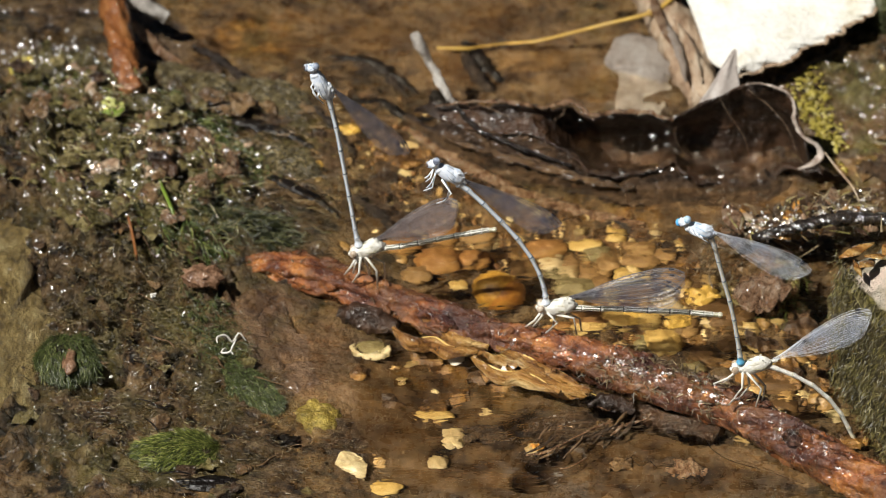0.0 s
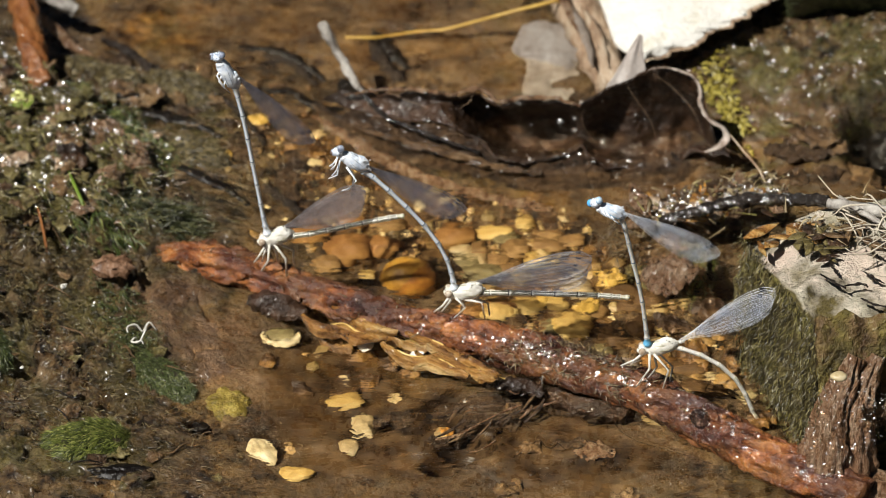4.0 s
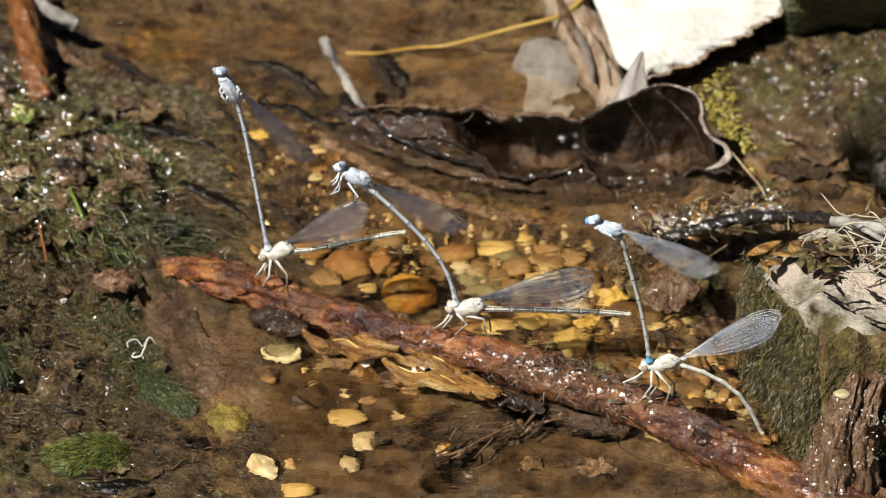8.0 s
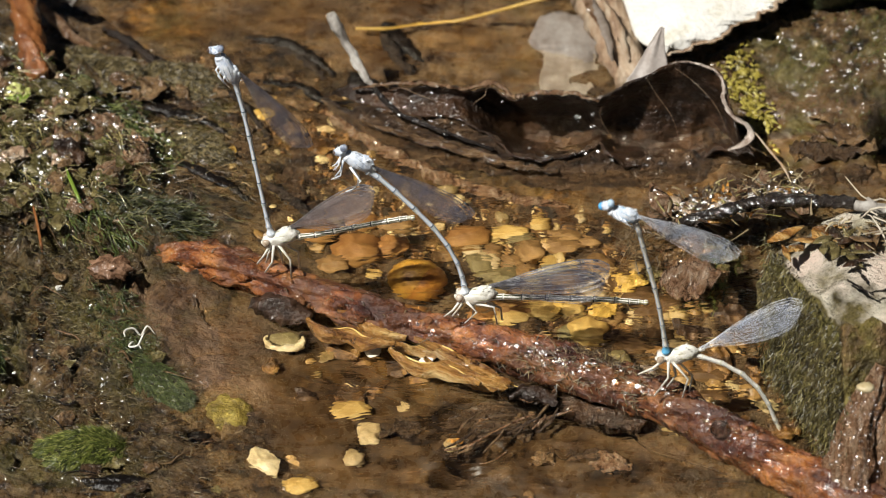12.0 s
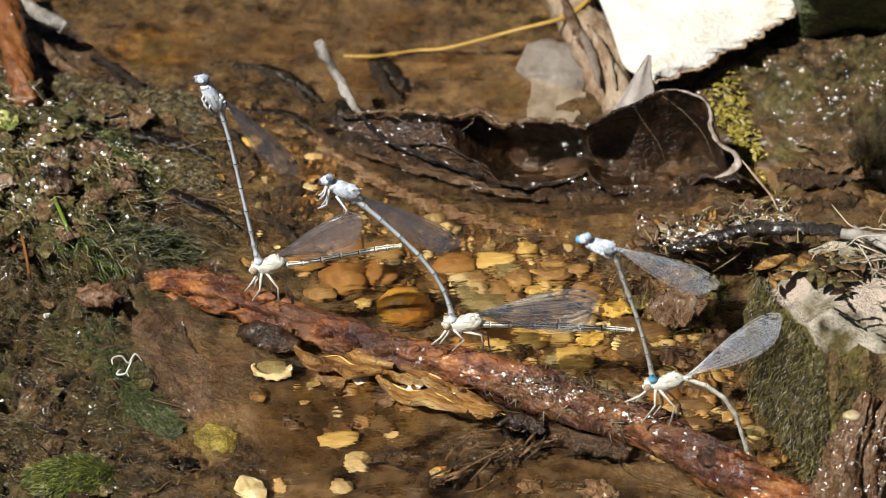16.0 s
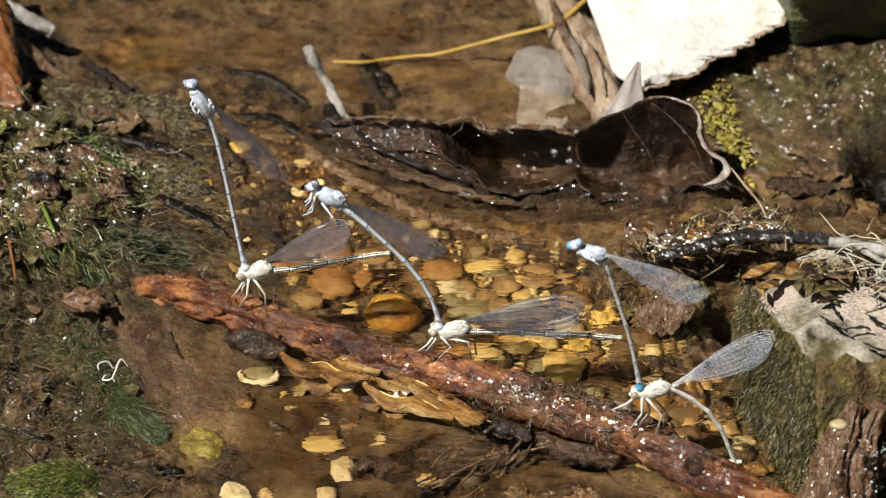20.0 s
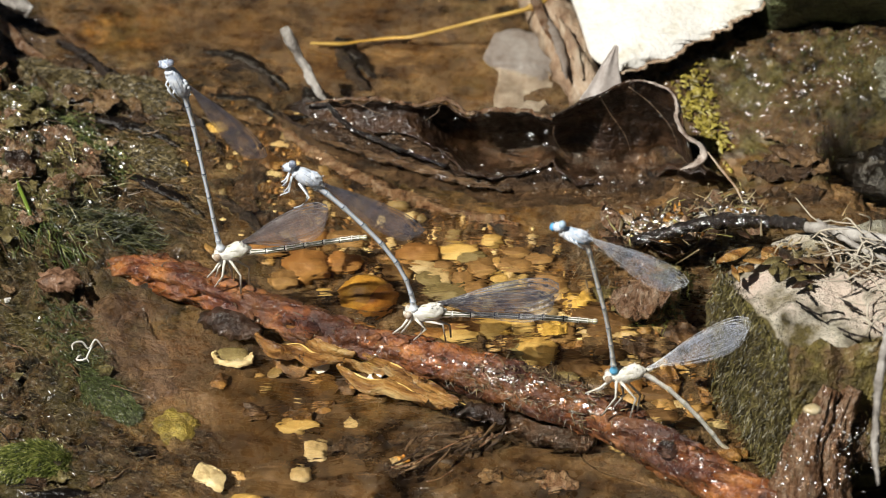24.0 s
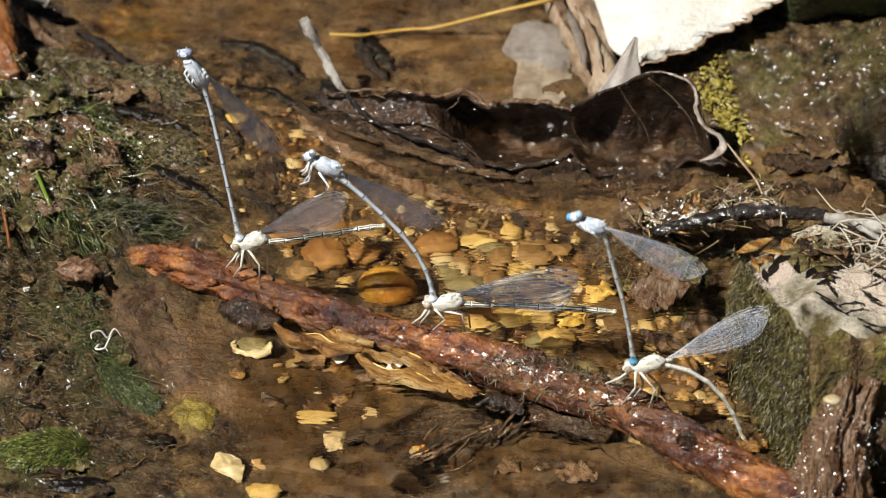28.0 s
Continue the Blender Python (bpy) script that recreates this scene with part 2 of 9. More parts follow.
BANK_FUZZ = make_moss("olive_brown_bank_fuzz", [(0, (0.012, 0.008, 0.003)), (0.45, (0.060, 0.044, 0.016)), (0.8, (0.18, 0.135, 0.052)), (1, (0.36, 0.28, 0.14))], 0.35)
MOSS_BROWN = make_moss("brown_rotting_moss", [(0, (0.045, 0.027, 0.012)), (0.5, (0.105, 0.068, 0.030)), (0.85, (0.19, 0.135, 0.062)), (1, (0.34, 0.26, 0.14))])
RUST_STRAND = make_moss("rust_brown_strand", [(0, (0.030, 0.016, 0.006)), (0.5, (0.12, 0.066, 0.024)), (0.85, (0.23, 0.138, 0.052)), (1, (0.38, 0.25, 0.11))], 0.35)
DRY_FIBRE = make_moss("dry_plant_fibre", [(0, (0.10, 0.065, 0.030)), (0.5, (0.26, 0.19, 0.09)), (1, (0.50, 0.41, 0.25))])
ROT_LEAF = make_fibre("dark_rotting_leaf", [(0.34, (0.006, 0.003, 0.002)), (0.46, (0.020, 0.009, 0.004)), (0.58, (0.060, 0.028, 0.012)), (0.74, (0.15, 0.078, 0.036))], 70, (1, 1.5, 1.5), 0.35, 0.003, 0.55)
MUDDY_LEAF = make_fibre("mud_coated_leaf", [(0.34, (0.016, 0.009, 0.004)), (0.45, (0.060, 0.032, 0.015)), (0.56, (0.13, 0.074, 0.036)), (0.70, (0.23, 0.145, 0.078))], 90, (1, 3.5, 3.5), 0.4, 0.005, 0.3)
LEAF_RIM = make_plain("pale_curled_leaf_edge", [(0.34, (0.10, 0.062, 0.045)), (0.44, (0.25, 0.185, 0.145)), (0.55, (0.42, 0.350, 0.295)), (0.75, (0.60, 0.54, 0.48))], 400)
WHITE_LEAF = make_plain("bleached_white_leaf", [(0.32, (0.46, 0.41, 0.31)), (0.40, (0.62, 0.59, 0.50)), (0.50, (0.72, 0.70, 0.65)), (0.8, (0.78, 0.77, 0.74))], 110, 0.6, 0.0012)
GREY_LEAF = make_thin_leaf("pale_grey_brown_leaf", [(0.32, (0.26, 0.20, 0.15)), (0.5, (0.46, 0.39, 0.33)), (0.68, (0.60, 0.55, 0.49))], 150, 0.55)
TIP_LEAF = make_thin_leaf("pale_pinkish_grey_leaf", [(0.32, (0.34, 0.28, 0.24)), (0.5, (0.50, 0.44, 0.40)), (0.68, (0.62, 0.57, 0.53))], 260, 0.3)
GREY_WOOD = make_fibre("weathered_grey_wood", [(0.3, (0.10, 0.088, 0.075)), (0.48, (0.40, 0.365, 0.325)), (0.66, (0.68, 0.65, 0.60))], 220, (1, 1, 0.25), 0.6)
TAN_ROOT = make_fibre("tan_root", [(0.3, (0.16, 0.085, 0.045)), (0.46, (0.38, 0.25, 0.155)), (0.62, (0.58, 0.46, 0.33))], 130, (3, 1, 1), 0.45, 0.001, 0.2)
RED_ROOT = make_fibre("orange_brown_root", [(0.3, (0.11, 0.035, 0.012)), (0.5, (0.27, 0.095, 0.026)), (0.72, (0.40, 0.18, 0.06))], 130, (2, 1, 1), 0.3, 0.001, 0.4)
WET_ROOT = make_fibre("wet_brown_root", [(0.34, (0.11, 0.048, 0.021)), (0.46, (0.42, 0.225, 0.12)), (0.62, (0.70, 0.48, 0.31))], 170, (3, 3, 0.5), 0.22, 0.006, 1.0)
BLACK_TWIG = make_fibre("wet_black_twig", [(0.3, (0.008, 0.006, 0.006)), (0.55, (0.030, 0.024, 0.021)), (0.8, (0.10, 0.085, 0.07))], 200, (1, 3, 3), 0.15, 0.0012, 0.6)
# near black that stands in for shade in a hollow and gaps, and dark streaks
BLACK_FILL = make_plain("near_black_fill", [(0.34, (0.002, 0.0015, 0.001)), (0.5, (0.006, 0.004, 0.003)), (0.7, (0.016, 0.011, 0.008))], 120, 0.35, 0.002)
STRAW = make_plain("golden_straw", [(0.3, (0.30, 0.17, 0.03)), (0.6, (0.52, 0.33, 0.07)), (0.85, (0.60, 0.46, 0.16))], 250, 0.45)
GOLD_BARK = make_fibre("golden_peeling_bark", [(0.34, (0.055, 0.020, 0.005)), (0.44, (0.24, 0.098, 0.022)), (0.54, (0.48, 0.235, 0.055)), (0.66, (0.74, 0.50, 0.19))], 80, (0.5, 4, 4), 0.22, 0.003, 0.8, -34)
OLIVE_LEAF = make_fibre("olive_rotting_leaf", [(0.34, (0.036, 0.027, 0.009)), (0.46, (0.145, 0.112, 0.038)), (0.58, (0.27, 0.215, 0.080)), (0.72, (0.42, 0.36, 0.18))], 120, (1, 2.5, 2.5), 0.3, 0.003, 0.6)
BROWN_LEAF = make_fibre("brown_sodden_leaf", [(0.34, (0.036, 0.018, 0.008)), (0.46, (0.145, 0.080, 0.034)), (0.58, (0.27, 0.160, 0.072)), (0.72, (0.44, 0.30, 0.16))], 110, (1, 2.5, 2.5), 0.3, 0.003, 0.6)
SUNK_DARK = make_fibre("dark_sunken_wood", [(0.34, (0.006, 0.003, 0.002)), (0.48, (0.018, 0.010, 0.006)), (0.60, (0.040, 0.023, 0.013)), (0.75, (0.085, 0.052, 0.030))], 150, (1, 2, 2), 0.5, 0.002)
# sunken leaves: the light lost in murky water is put into their colour
DIM_SUNK_LEAF = make_fibre("dimmed_sunken_leaf", [(0.36, (0.010, 0.005, 0.002)), (0.47, (0.045, 0.021, 0.008)), (0.58, (0.105, 0.052, 0.019)), (0.72, (0.20, 0.115, 0.044))], 90, (1, 2, 2), 0.5, 0.001)
DIM_AMBER_LEAF = make_fibre("dimmed_amber_leaf", [(0.38, (0.024, 0.010, 0.003)), (0.48, (0.105, 0.047, 0.011)), (0.58, (0.24, 0.115, 0.027)), (0.70, (0.42, 0.25, 0.075))], 110, (1, 2, 2), 0.4, 0.001)
GOLD_BRIGHT = make_plain("pale_gold_splinter", [(0.3, (0.50, 0.27, 0.05)), (0.55, (0.80, 0.55, 0.17)), (0.8, (0.90, 0.76, 0.42))], 200, 0.25, 0.0003)
SHELL = make_plain("cream_shell", [(0.3, (0.30, 0.20, 0.08)), (0.5, (0.52, 0.42, 0.24)), (0.75, (0.70, 0.63, 0.46))], 220, 0.4)
AMBER = make_plain("amber_snail_shell", [(0.34, (0.15, 0.058, 0.010)), (0.48, (0.38, 0.19, 0.024)), (0.62, (0.54, 0.32, 0.055))], 90, 0.5, 0.0008)
DRY_ROOT = make_plain("pale_dry_rootlet", [(0.3, (0.34, 0.28, 0.20)), (0.5, (0.54, 0.48, 0.38)), (0.75, (0.68, 0.63, 0.54))], 300, 0.6)
RED_SHELL = make_plain("red_brown_shaded_shell", [(0.34, (0.10, 0.030, 0.006)), (0.48, (0.28, 0.105, 0.015)), (0.62, (0.44, 0.21, 0.034))], 80, 0.4, 0.0006)
ORANGE = make_plain("orange_leaf_bit", [(0.3, (0.36, 0.13, 0.02)), (0.6, (0.62, 0.30, 0.06)), (0.85, (0.72, 0.45, 0.15))], 240, 0.4)
WHITE_BIT = make_plain("white_flake", [(0.3, (0.55, 0.50, 0.42)), (0.6, (0.78, 0.76, 0.72)), (0.85, (0.82, 0.82, 0.80))], 300, 0.4)
PINK = make_plain("pinkish_pebble", [(0.34, (0.05, 0.025, 0.014)), (0.46, (0.15, 0.080, 0.045)), (0.58, (0.27, 0.155, 0.095)), (0.75, (0.42, 0.30, 0.22))], 300, 0.2, 0.0008)
YELLOW_ALGA = make_moss("yellow_alga", [(0, (0.16, 0.12, 0.02)), (0.5, (0.34, 0.27, 0.04)), (1, (0.52, 0.44, 0.10))])
ALGA_LUMP = make_plain("yellow_algal_slime", [(0.32, (0.055, 0.038, 0.008)), (0.46, (0.16, 0.118, 0.022)), (0.60, (0.28, 0.22, 0.045)), (0.76, (0.44, 0.38, 0.13))], 260, 0.45, 0.0014)
SLIME = make_fibre("wet_olive_slime", [(0.33, (0.020, 0.018, 0.006)), (0.44, (0.10, 0.082, 0.026)), (0.54, (0.22, 0.185, 0.066)), (0.68, (0.42, 0.37, 0.19))], 260, (1, 1.8, 1.8), 0.25, 0.0035, 1.0)
GREEN_PALE = make_plain("pale_green_leaf", [(0.3, (0.24, 0.25, 0.06)), (0.55, (0.46, 0.47, 0.16)), (0.8, (0.62, 0.62, 0.32))], 180, 0.35)
GREEN_BLADE = make_plain("green_blade", [(0.3, (0.08, 0.13, 0.015)), (0.7, (0.22, 0.30, 0.04))], 300, 0.4)
BOULDER = make_fibre("ochre_boulder", [(0.33, (0.060, 0.038, 0.012)), (0.44, (0.24, 0.165, 0.055)), (0.54, (0.40, 0.290, 0.110)), (0.68, (0.58, 0.47, 0.24))], 330, (1.5, 0.6, 1.5), 0.35, 0.0022, 0.5)
STONE_GOLD = make_stone("golden_stone", [(0.32, (0.26, 0.130, 0.024)), (0.46, (0.42, 0.270, 0.078)), (0.60, (0.56, 0.400, 0.150)), (0.75, (0.68, 0.54, 0.27))])
STONE_ORANGE = make_stone("rusty_stone", [(0.32, (0.12, 0.040, 0.008)), (0.46, (0.22, 0.100, 0.026)), (0.60, (0.34, 0.180, 0.052)), (0.75, (0.46, 0.29, 0.11))])
STONE_BROWN = make_stone("brown_stone", [(0.32, (0.075, 0.038, 0.014)), (0.46, (0.20, 0.110, 0.038)), (0.60, (0.32, 0.190, 0.070)), (0.75, (0.42, 0.29, 0.13))])
STONE_OLIVE = make_stone("olive_stone", [(0.32, (0.070, 0.054, 0.022)), (0.46, (0.18, 0.145, 0.062)), (0.60, (0.28, 0.235, 0.110)), (0.75, (0.38, 0.33, 0.18))])
STONE_CREAM = make_stone("cream_stone", [(0.32, (0.22, 0.14, 0.05)), (0.46, (0.40, 0.29, 0.14)), (0.60, (0.54, 0.43, 0.25)), (0.75, (0.66, 0.57, 0.39))])
# darker copy of the stone colours, with shade put into it
STONE_SHADED = make_stone("shade_toned_stone", [(0.32, (0.024, 0.012, 0.005)), (0.46, (0.085, 0.044, 0.015)), (0.60, (0.16, 0.088, 0.030)), (0.75, (0.28, 0.17, 0.065))])
LICHEN = make_plain("pale_lichen_rock", [(0.34, (0.045, 0.040, 0.020)), (0.45, (0.13, 0.125, 0.075)), (0.56, (0.26, 0.25, 0.18)), (0.72, (0.44, 0.42, 0.34))], 90, 0.6, 0.004)
MOSSY_ROCK = make_plain("green_mossy_rock", [(0.34, (0.014, 0.018, 0.007)), (0.45, (0.050, 0.062, 0.022)), (0.56, (0.105, 0.120, 0.045)), (0.72, (0.20, 0.21, 0.10))], 120, 0.55, 0.004)
# insects
M_BLUE = make_plain("pale_blue_pruinose", [(0.30, (0.60, 0.70, 0.88)), (0.46, (0.81, 0.88, 0.97)), (0.62, (0.92, 0.95, 0.99))], 1100, 0.38, 0.00005)
M_WHITE = make_plain("whitish_pruinose", [(0.30, (0.46, 0.57, 0.76)), (0.46, (0.77, 0.84, 0.96)), (0.62, (0.90, 0.94, 0.99))], 700, 0.45, 0.0003)
M_HEAD = make_plain("mottled_blue_grey_head", [(0.36, (0.05, 0.06, 0.08)), (0.43, (0.32, 0.40, 0.54)), (0.50, (0.74, 0.81, 0.93)), (0.66, (0.90, 0.93, 0.98))], 650, 0.4, 0.0003)
M_SKY = make_plain("bright_sky_blue", [(0.3, (0.08, 0.32, 0.58)), (0.6, (0.16, 0.50, 0.76)), (0.85, (0.40, 0.66, 0.82))], 700, 0.3, 0.00005)
F_CREAM = make_plain("cream_white_cuticle", [(0.30, (0.52, 0.48, 0.37)), (0.46, (0.76, 0.73, 0.65)), (0.62, (0.88, 0.87, 0.82))], 800, 0.42, 0.0004)
F_OLIVE = make_plain("olive_yellow_cuticle", [(0.3, (0.24, 0.23, 0.09)), (0.6, (0.42, 0.40, 0.20)), (0.85, (0.56, 0.54, 0.34))], 800, 0.4, 0.0)
F_PALE = make_plain("pale_straw_cuticle", [(0.3, (0.50, 0.46, 0.30)), (0.6, (0.66, 0.62, 0.46)), (0.85, (0.74, 0.71, 0.58))], 800, 0.4, 0.0)
F_DARK = make_plain("dark_olive_cuticle", [(0.3, (0.05, 0.05, 0.03)), (0.7, (0.16, 0.15, 0.08))], 800, 0.3, 0.0)
DARK_CUT = make_plain("dark_cuticle", [(0.3, (0.012, 0.012, 0.015)), (0.7, (0.045, 0.045, 0.055))], 800, 0.25, 0.0)
M_GREY = make_plain("grey_blue_cuticle", [(0.3, (0.26, 0.36, 0.50)), (0.7, (0.50, 0.61, 0.76))], 800, 0.35, 0.0)
SLATE_CUT = make_plain("slate_blue_cuticle", [(0.3, (0.07, 0.11, 0.17)), (0.7, (0.17, 0.24, 0.33))], 800, 0.3, 0.0)
EYE_BROWN = make_plain("brown_eye_spot", [(0.3, (0.06, 0.04, 0.035)), (0.7, (0.16, 0.11, 0.09))], 500, 0.12, 0.0, Coat_Weight=0.8)
EYE_GREY = make_plain("grey_blue_eye", [(0.36, (0.08, 0.09, 0.13)), (0.48, (0.26, 0.30, 0.40)), (0.62, (0.56, 0.61, 0.72))], 900, 0.15, 0.0, Coat_Weight=0.8)
EYE_BLUE = make_plain("blue_eye", [(0.3, (0.03, 0.24, 0.58)), (0.7, (0.14, 0.50, 0.86))], 500, 0.12, 0.0, Coat_Weight=0.8)
EYE_PALE = make_plain("pale_blue_eye", [(0.36, (0.10, 0.30, 0.55)), (0.5, (0.50, 0.66, 0.82)), (0.66, (0.80, 0.86, 0.92))], 900, 0.15, 0.0, Coat_Weight=0.8)
EYE_TAN = make_plain("tan_eye", [(0.36, (0.16, 0.10, 0.06)), (0.48, (0.40, 0.30, 0.21)), (0.62, (0.66, 0.58, 0.48))], 900, 0.15, 0.0, Coat_Weight=0.8)
WING_SMOKE = make_wing("smoky_wing_membrane", (0.30, 0.22, 0.20), 0.16)
WING_THIN = make_wing("thin_wing_membrane", (0.24, 0.23, 0.29), 0.11)
# slate tint stands in for the dark reflection on this wing
WING_DARK = make_wing("reflection_toned_wing_membrane", (0.055, 0.060, 0.095), 0.17)
WING_CLEAR = make_wing("clear_wing_membrane", (0.42, 0.48, 0.62), 0.05)
VEIN = make_plain("dark_wing_vein", [(0.3, (0.06, 0.055, 0.058)), (0.7, (0.17, 0.155, 0.16))], 800, 0.25, 0.0)
VEIN_PALE = make_plain("pale_wing_vein", [(0.3, (0.70, 0.72, 0.78)), (0.7, (0.88, 0.90, 0.94))], 500, 0.2, 0.0)


# ---- mesh helpers (all lengths below in millimetres) ----
def V(p):
    return np.array(p, float)


class Geo:
    """Vertices, faces and material slots of one mesh."""

    def __init__(self):
        self.v, self.f, self.m = [], [], []

    def add(self, verts, faces, slot=0):
        o = len(self.v)
        self.v.extend([tuple(p) for p in verts])
        self.f.extend([tuple(i + o for i in f) for f in faces])
        self.m.extend([slot] * len(faces) if isinstance(slot, int) else slot)
        return self


ORIGIN = {}


def mesh_of(name, geo, mats, origin=(0, 0, 0), smooth=True):
    me = bpy.data.meshes.new(name)
    vs = (np.array(geo.v, float) - V(origin)) * MM
    me.from_pydata(vs.tolist(), [], geo.f)
    for m in mats if isinstance(mats, (list, tuple)) else [mats]:
        me.materials.append(m)
    me.polygons.foreach_set("material_index", geo.m)
    me.polygons.foreach_set("use_smooth", [smooth] * len(me.polygons))
    me.update()
    return me


def thing(name, at, label, category, group="", kind="", geo=None, mats=None, smooth=True):
    """A top-level thing with its base at the given place."""
    ob = new(name, mesh_of(name, geo, mats, at, smooth) if geo else None)
    ob.location = V(at) * MM
    ORIGIN[ob] = V(at)
    return tagged(ob, label, category, group, kind)


def part(name, geo, mats, parent, label="", at=None, smooth=True):
    at = ORIGIN[parent] if at is None else V(at)
    ob = new(name, mesh_of(name, geo, mats, at, smooth))
    ob.parent = parent
    ob.location = (at - ORIGIN[parent]) * MM
    ORIGIN[ob] = V(at)
    if label:
        ob["label"] = label
    return ob


def hash2(i, j, seed):
    h = (i.astype(np.int64) * 374761393 + j.astype(np.int64) * 668265263 + seed * 974711) & 0x7FFFFFFF
    h = ((h ^ (h >> 13)) * 1274126177) & 0x7FFFFFFF
    return ((h ^ (h >> 16)) & 0xFFFF) / 65535.0


def value_noise(x, y, seed=0):
    x, y = np.asarray(x, float), np.asarray(y, float)
    i, j = np.floor(x), np.floor(y)
    u, v = x - i, y - j
    u, v = u * u * (3 - 2 * u), v * v * (3 - 2 * v)
    a, b = hash2(i, j, seed), hash2(i + 1, j, seed)
    c, d = hash2(i, j + 1, seed), hash2(i + 1, j + 1, seed)
    return (a * (1 - u) + b * u) * (1 - v) + (c * (1 - u) + d * u) * v - 0.5


def fbm(x, y, octaves=4, seed=0, gain=0.5):
    out, amp = 0.0, 1.0
    for o in range(octaves):
        out = out + amp * value_noise(np.asarray(x) * 2**o + 17.3 * o, np.asarray(y) * 2**o - 9.1 * o, seed + o)
        amp *= gain
    return out


def smooth_path(pts, n):
    """A Catmull-Rom line of n points through the given ones."""
    p = V(pts)
    p = np.vstack([2 * p[0] - p[1], p, 2 * p[-1] - p[-2]])
    out = []
    for s in np.linspace(0, len(p) - 3 - 1e-6, n):
        i, t = int(s), s - int(s)
        a, b, c, d = p[i], p[i + 1], p[i + 2], p[i + 3]
        out.append(0.5 * (2 * b + (c - a) * t + (2 * a - 5 * b + 4 * c - d) * t * t + (3 * b - a - 3 * c + d) * t**3))
    return np.array(out)


def tube(geo, pts, radii, sides=8, slot=0, rough=0.0, seed=0, flat=1.0, cap=True, freq=0.35, ridge=0.0, ridges=9):
    """A tube round a line of points. rough: uneven skin in mm; flat: its height over its width."""
    p = V(pts)
    n = len(p)
    r = np.full(n, radii, float) if np.isscalar(radii) else np.interp(np.linspace(0, 1, n), np.linspace(0, 1, len(radii)), radii)
    tan = np.gradient(p, axis=0)
    tan /= np.linalg.norm(tan, axis=1)[:, None] + 1e-12
    ref = V((0, 0, 1)) if abs(tan[:, 2]).mean() < 0.8 else V((0, -1, 0))
    verts = []
    run = np.concatenate([[0], np.cumsum(np.linalg.norm(np.diff(p, axis=0), axis=1))])
    for i in range(n):
        side = np.cross(tan[i], ref)
        side /= np.linalg.norm(side) + 1e-12
        up = np.cross(side, tan[i])
        a = np.arange(sides) * 2 * np.pi / sides
        rr = r[i] * np.ones(sides)
        if rough:
            rr = rr + rough * fbm(run[i] * freq + 3 * np.cos(a), 3 * np.sin(a) + seed, 4, seed) * 2
        if ridge:
            rr = rr + ridge * np.abs(np.sin(a * ridges / 2 + 2.5 * float(fbm(run[i] * 0.06, seed * 3.1, 3, seed + 7))))
        verts.extend(p[i] + np.outer(np.cos(a) * rr, side) + np.outer(np.sin(a) * rr * flat, up))
    faces = [(i * sides + j, (i + 1) * sides + j, (i + 1) * sides + (j + 1) % sides, i * sides + (j + 1) % sides) for i in range(n - 1) for j in range(sides)]
    if cap:
        faces += [tuple(range(sides)), tuple((n - 1) * sides + j for j in range(sides - 1, -1, -1))]
    return geo.add(verts, faces, slot)


def blob(geo, c, r, axes=None, nu=12, nv=8, slot=0, rough=0.0, seed=0, freq=1.5):
    """A rounded body with half-axes r along the given axes."""
    ax = np.eye(3) if axes is None else V(axes)
    verts = []
    for i in range(1, nv):
        th = np.pi * i / nv
        for j in range(nu):
            ph = 2 * np.pi * j / nu
            d = V((np.sin(th) * np.cos(ph), np.sin(th) * np.sin(ph), np.cos(th)))
            s = 1 + (rough * 2 * float(fbm(d[0] * freq + seed * 1.7 + d[2], d[1] * freq - d[2] * 0.7, 3, seed)) if rough else 0)
            verts.append(V(c) + s * (d * V(r)) @ ax)
    verts += [V(c) + V((0, 0, r[2])) @ ax, V(c) - V((0, 0, r[2])) @ ax]
    a, b = len(verts) - 2, len(verts) - 1
    faces = [(i * nu + j, (i + 1) * nu + j, (i + 1) * nu + (j + 1) % nu, i * nu + (j + 1) % nu) for i in range(nv - 2) for j in range(nu)]
    faces += [(a, j, (j + 1) % nu) for j in range(nu)] + [((nv - 2) * nu + (j + 1) % nu, (nv - 2) * nu + j, b) for j in range(nu)]
    return geo.add(verts, faces, slot)


def frame_of(d, hint=(0, 0, 1)):
    """Three axes: along d, sideways and upright."""
    d = V(d) / np.linalg.norm(d)
    s = np.cross(V(hint), d)
    s /= np.linalg.norm(s) + 1e-12
    return np.array([d, s, np.cross(d, s)])


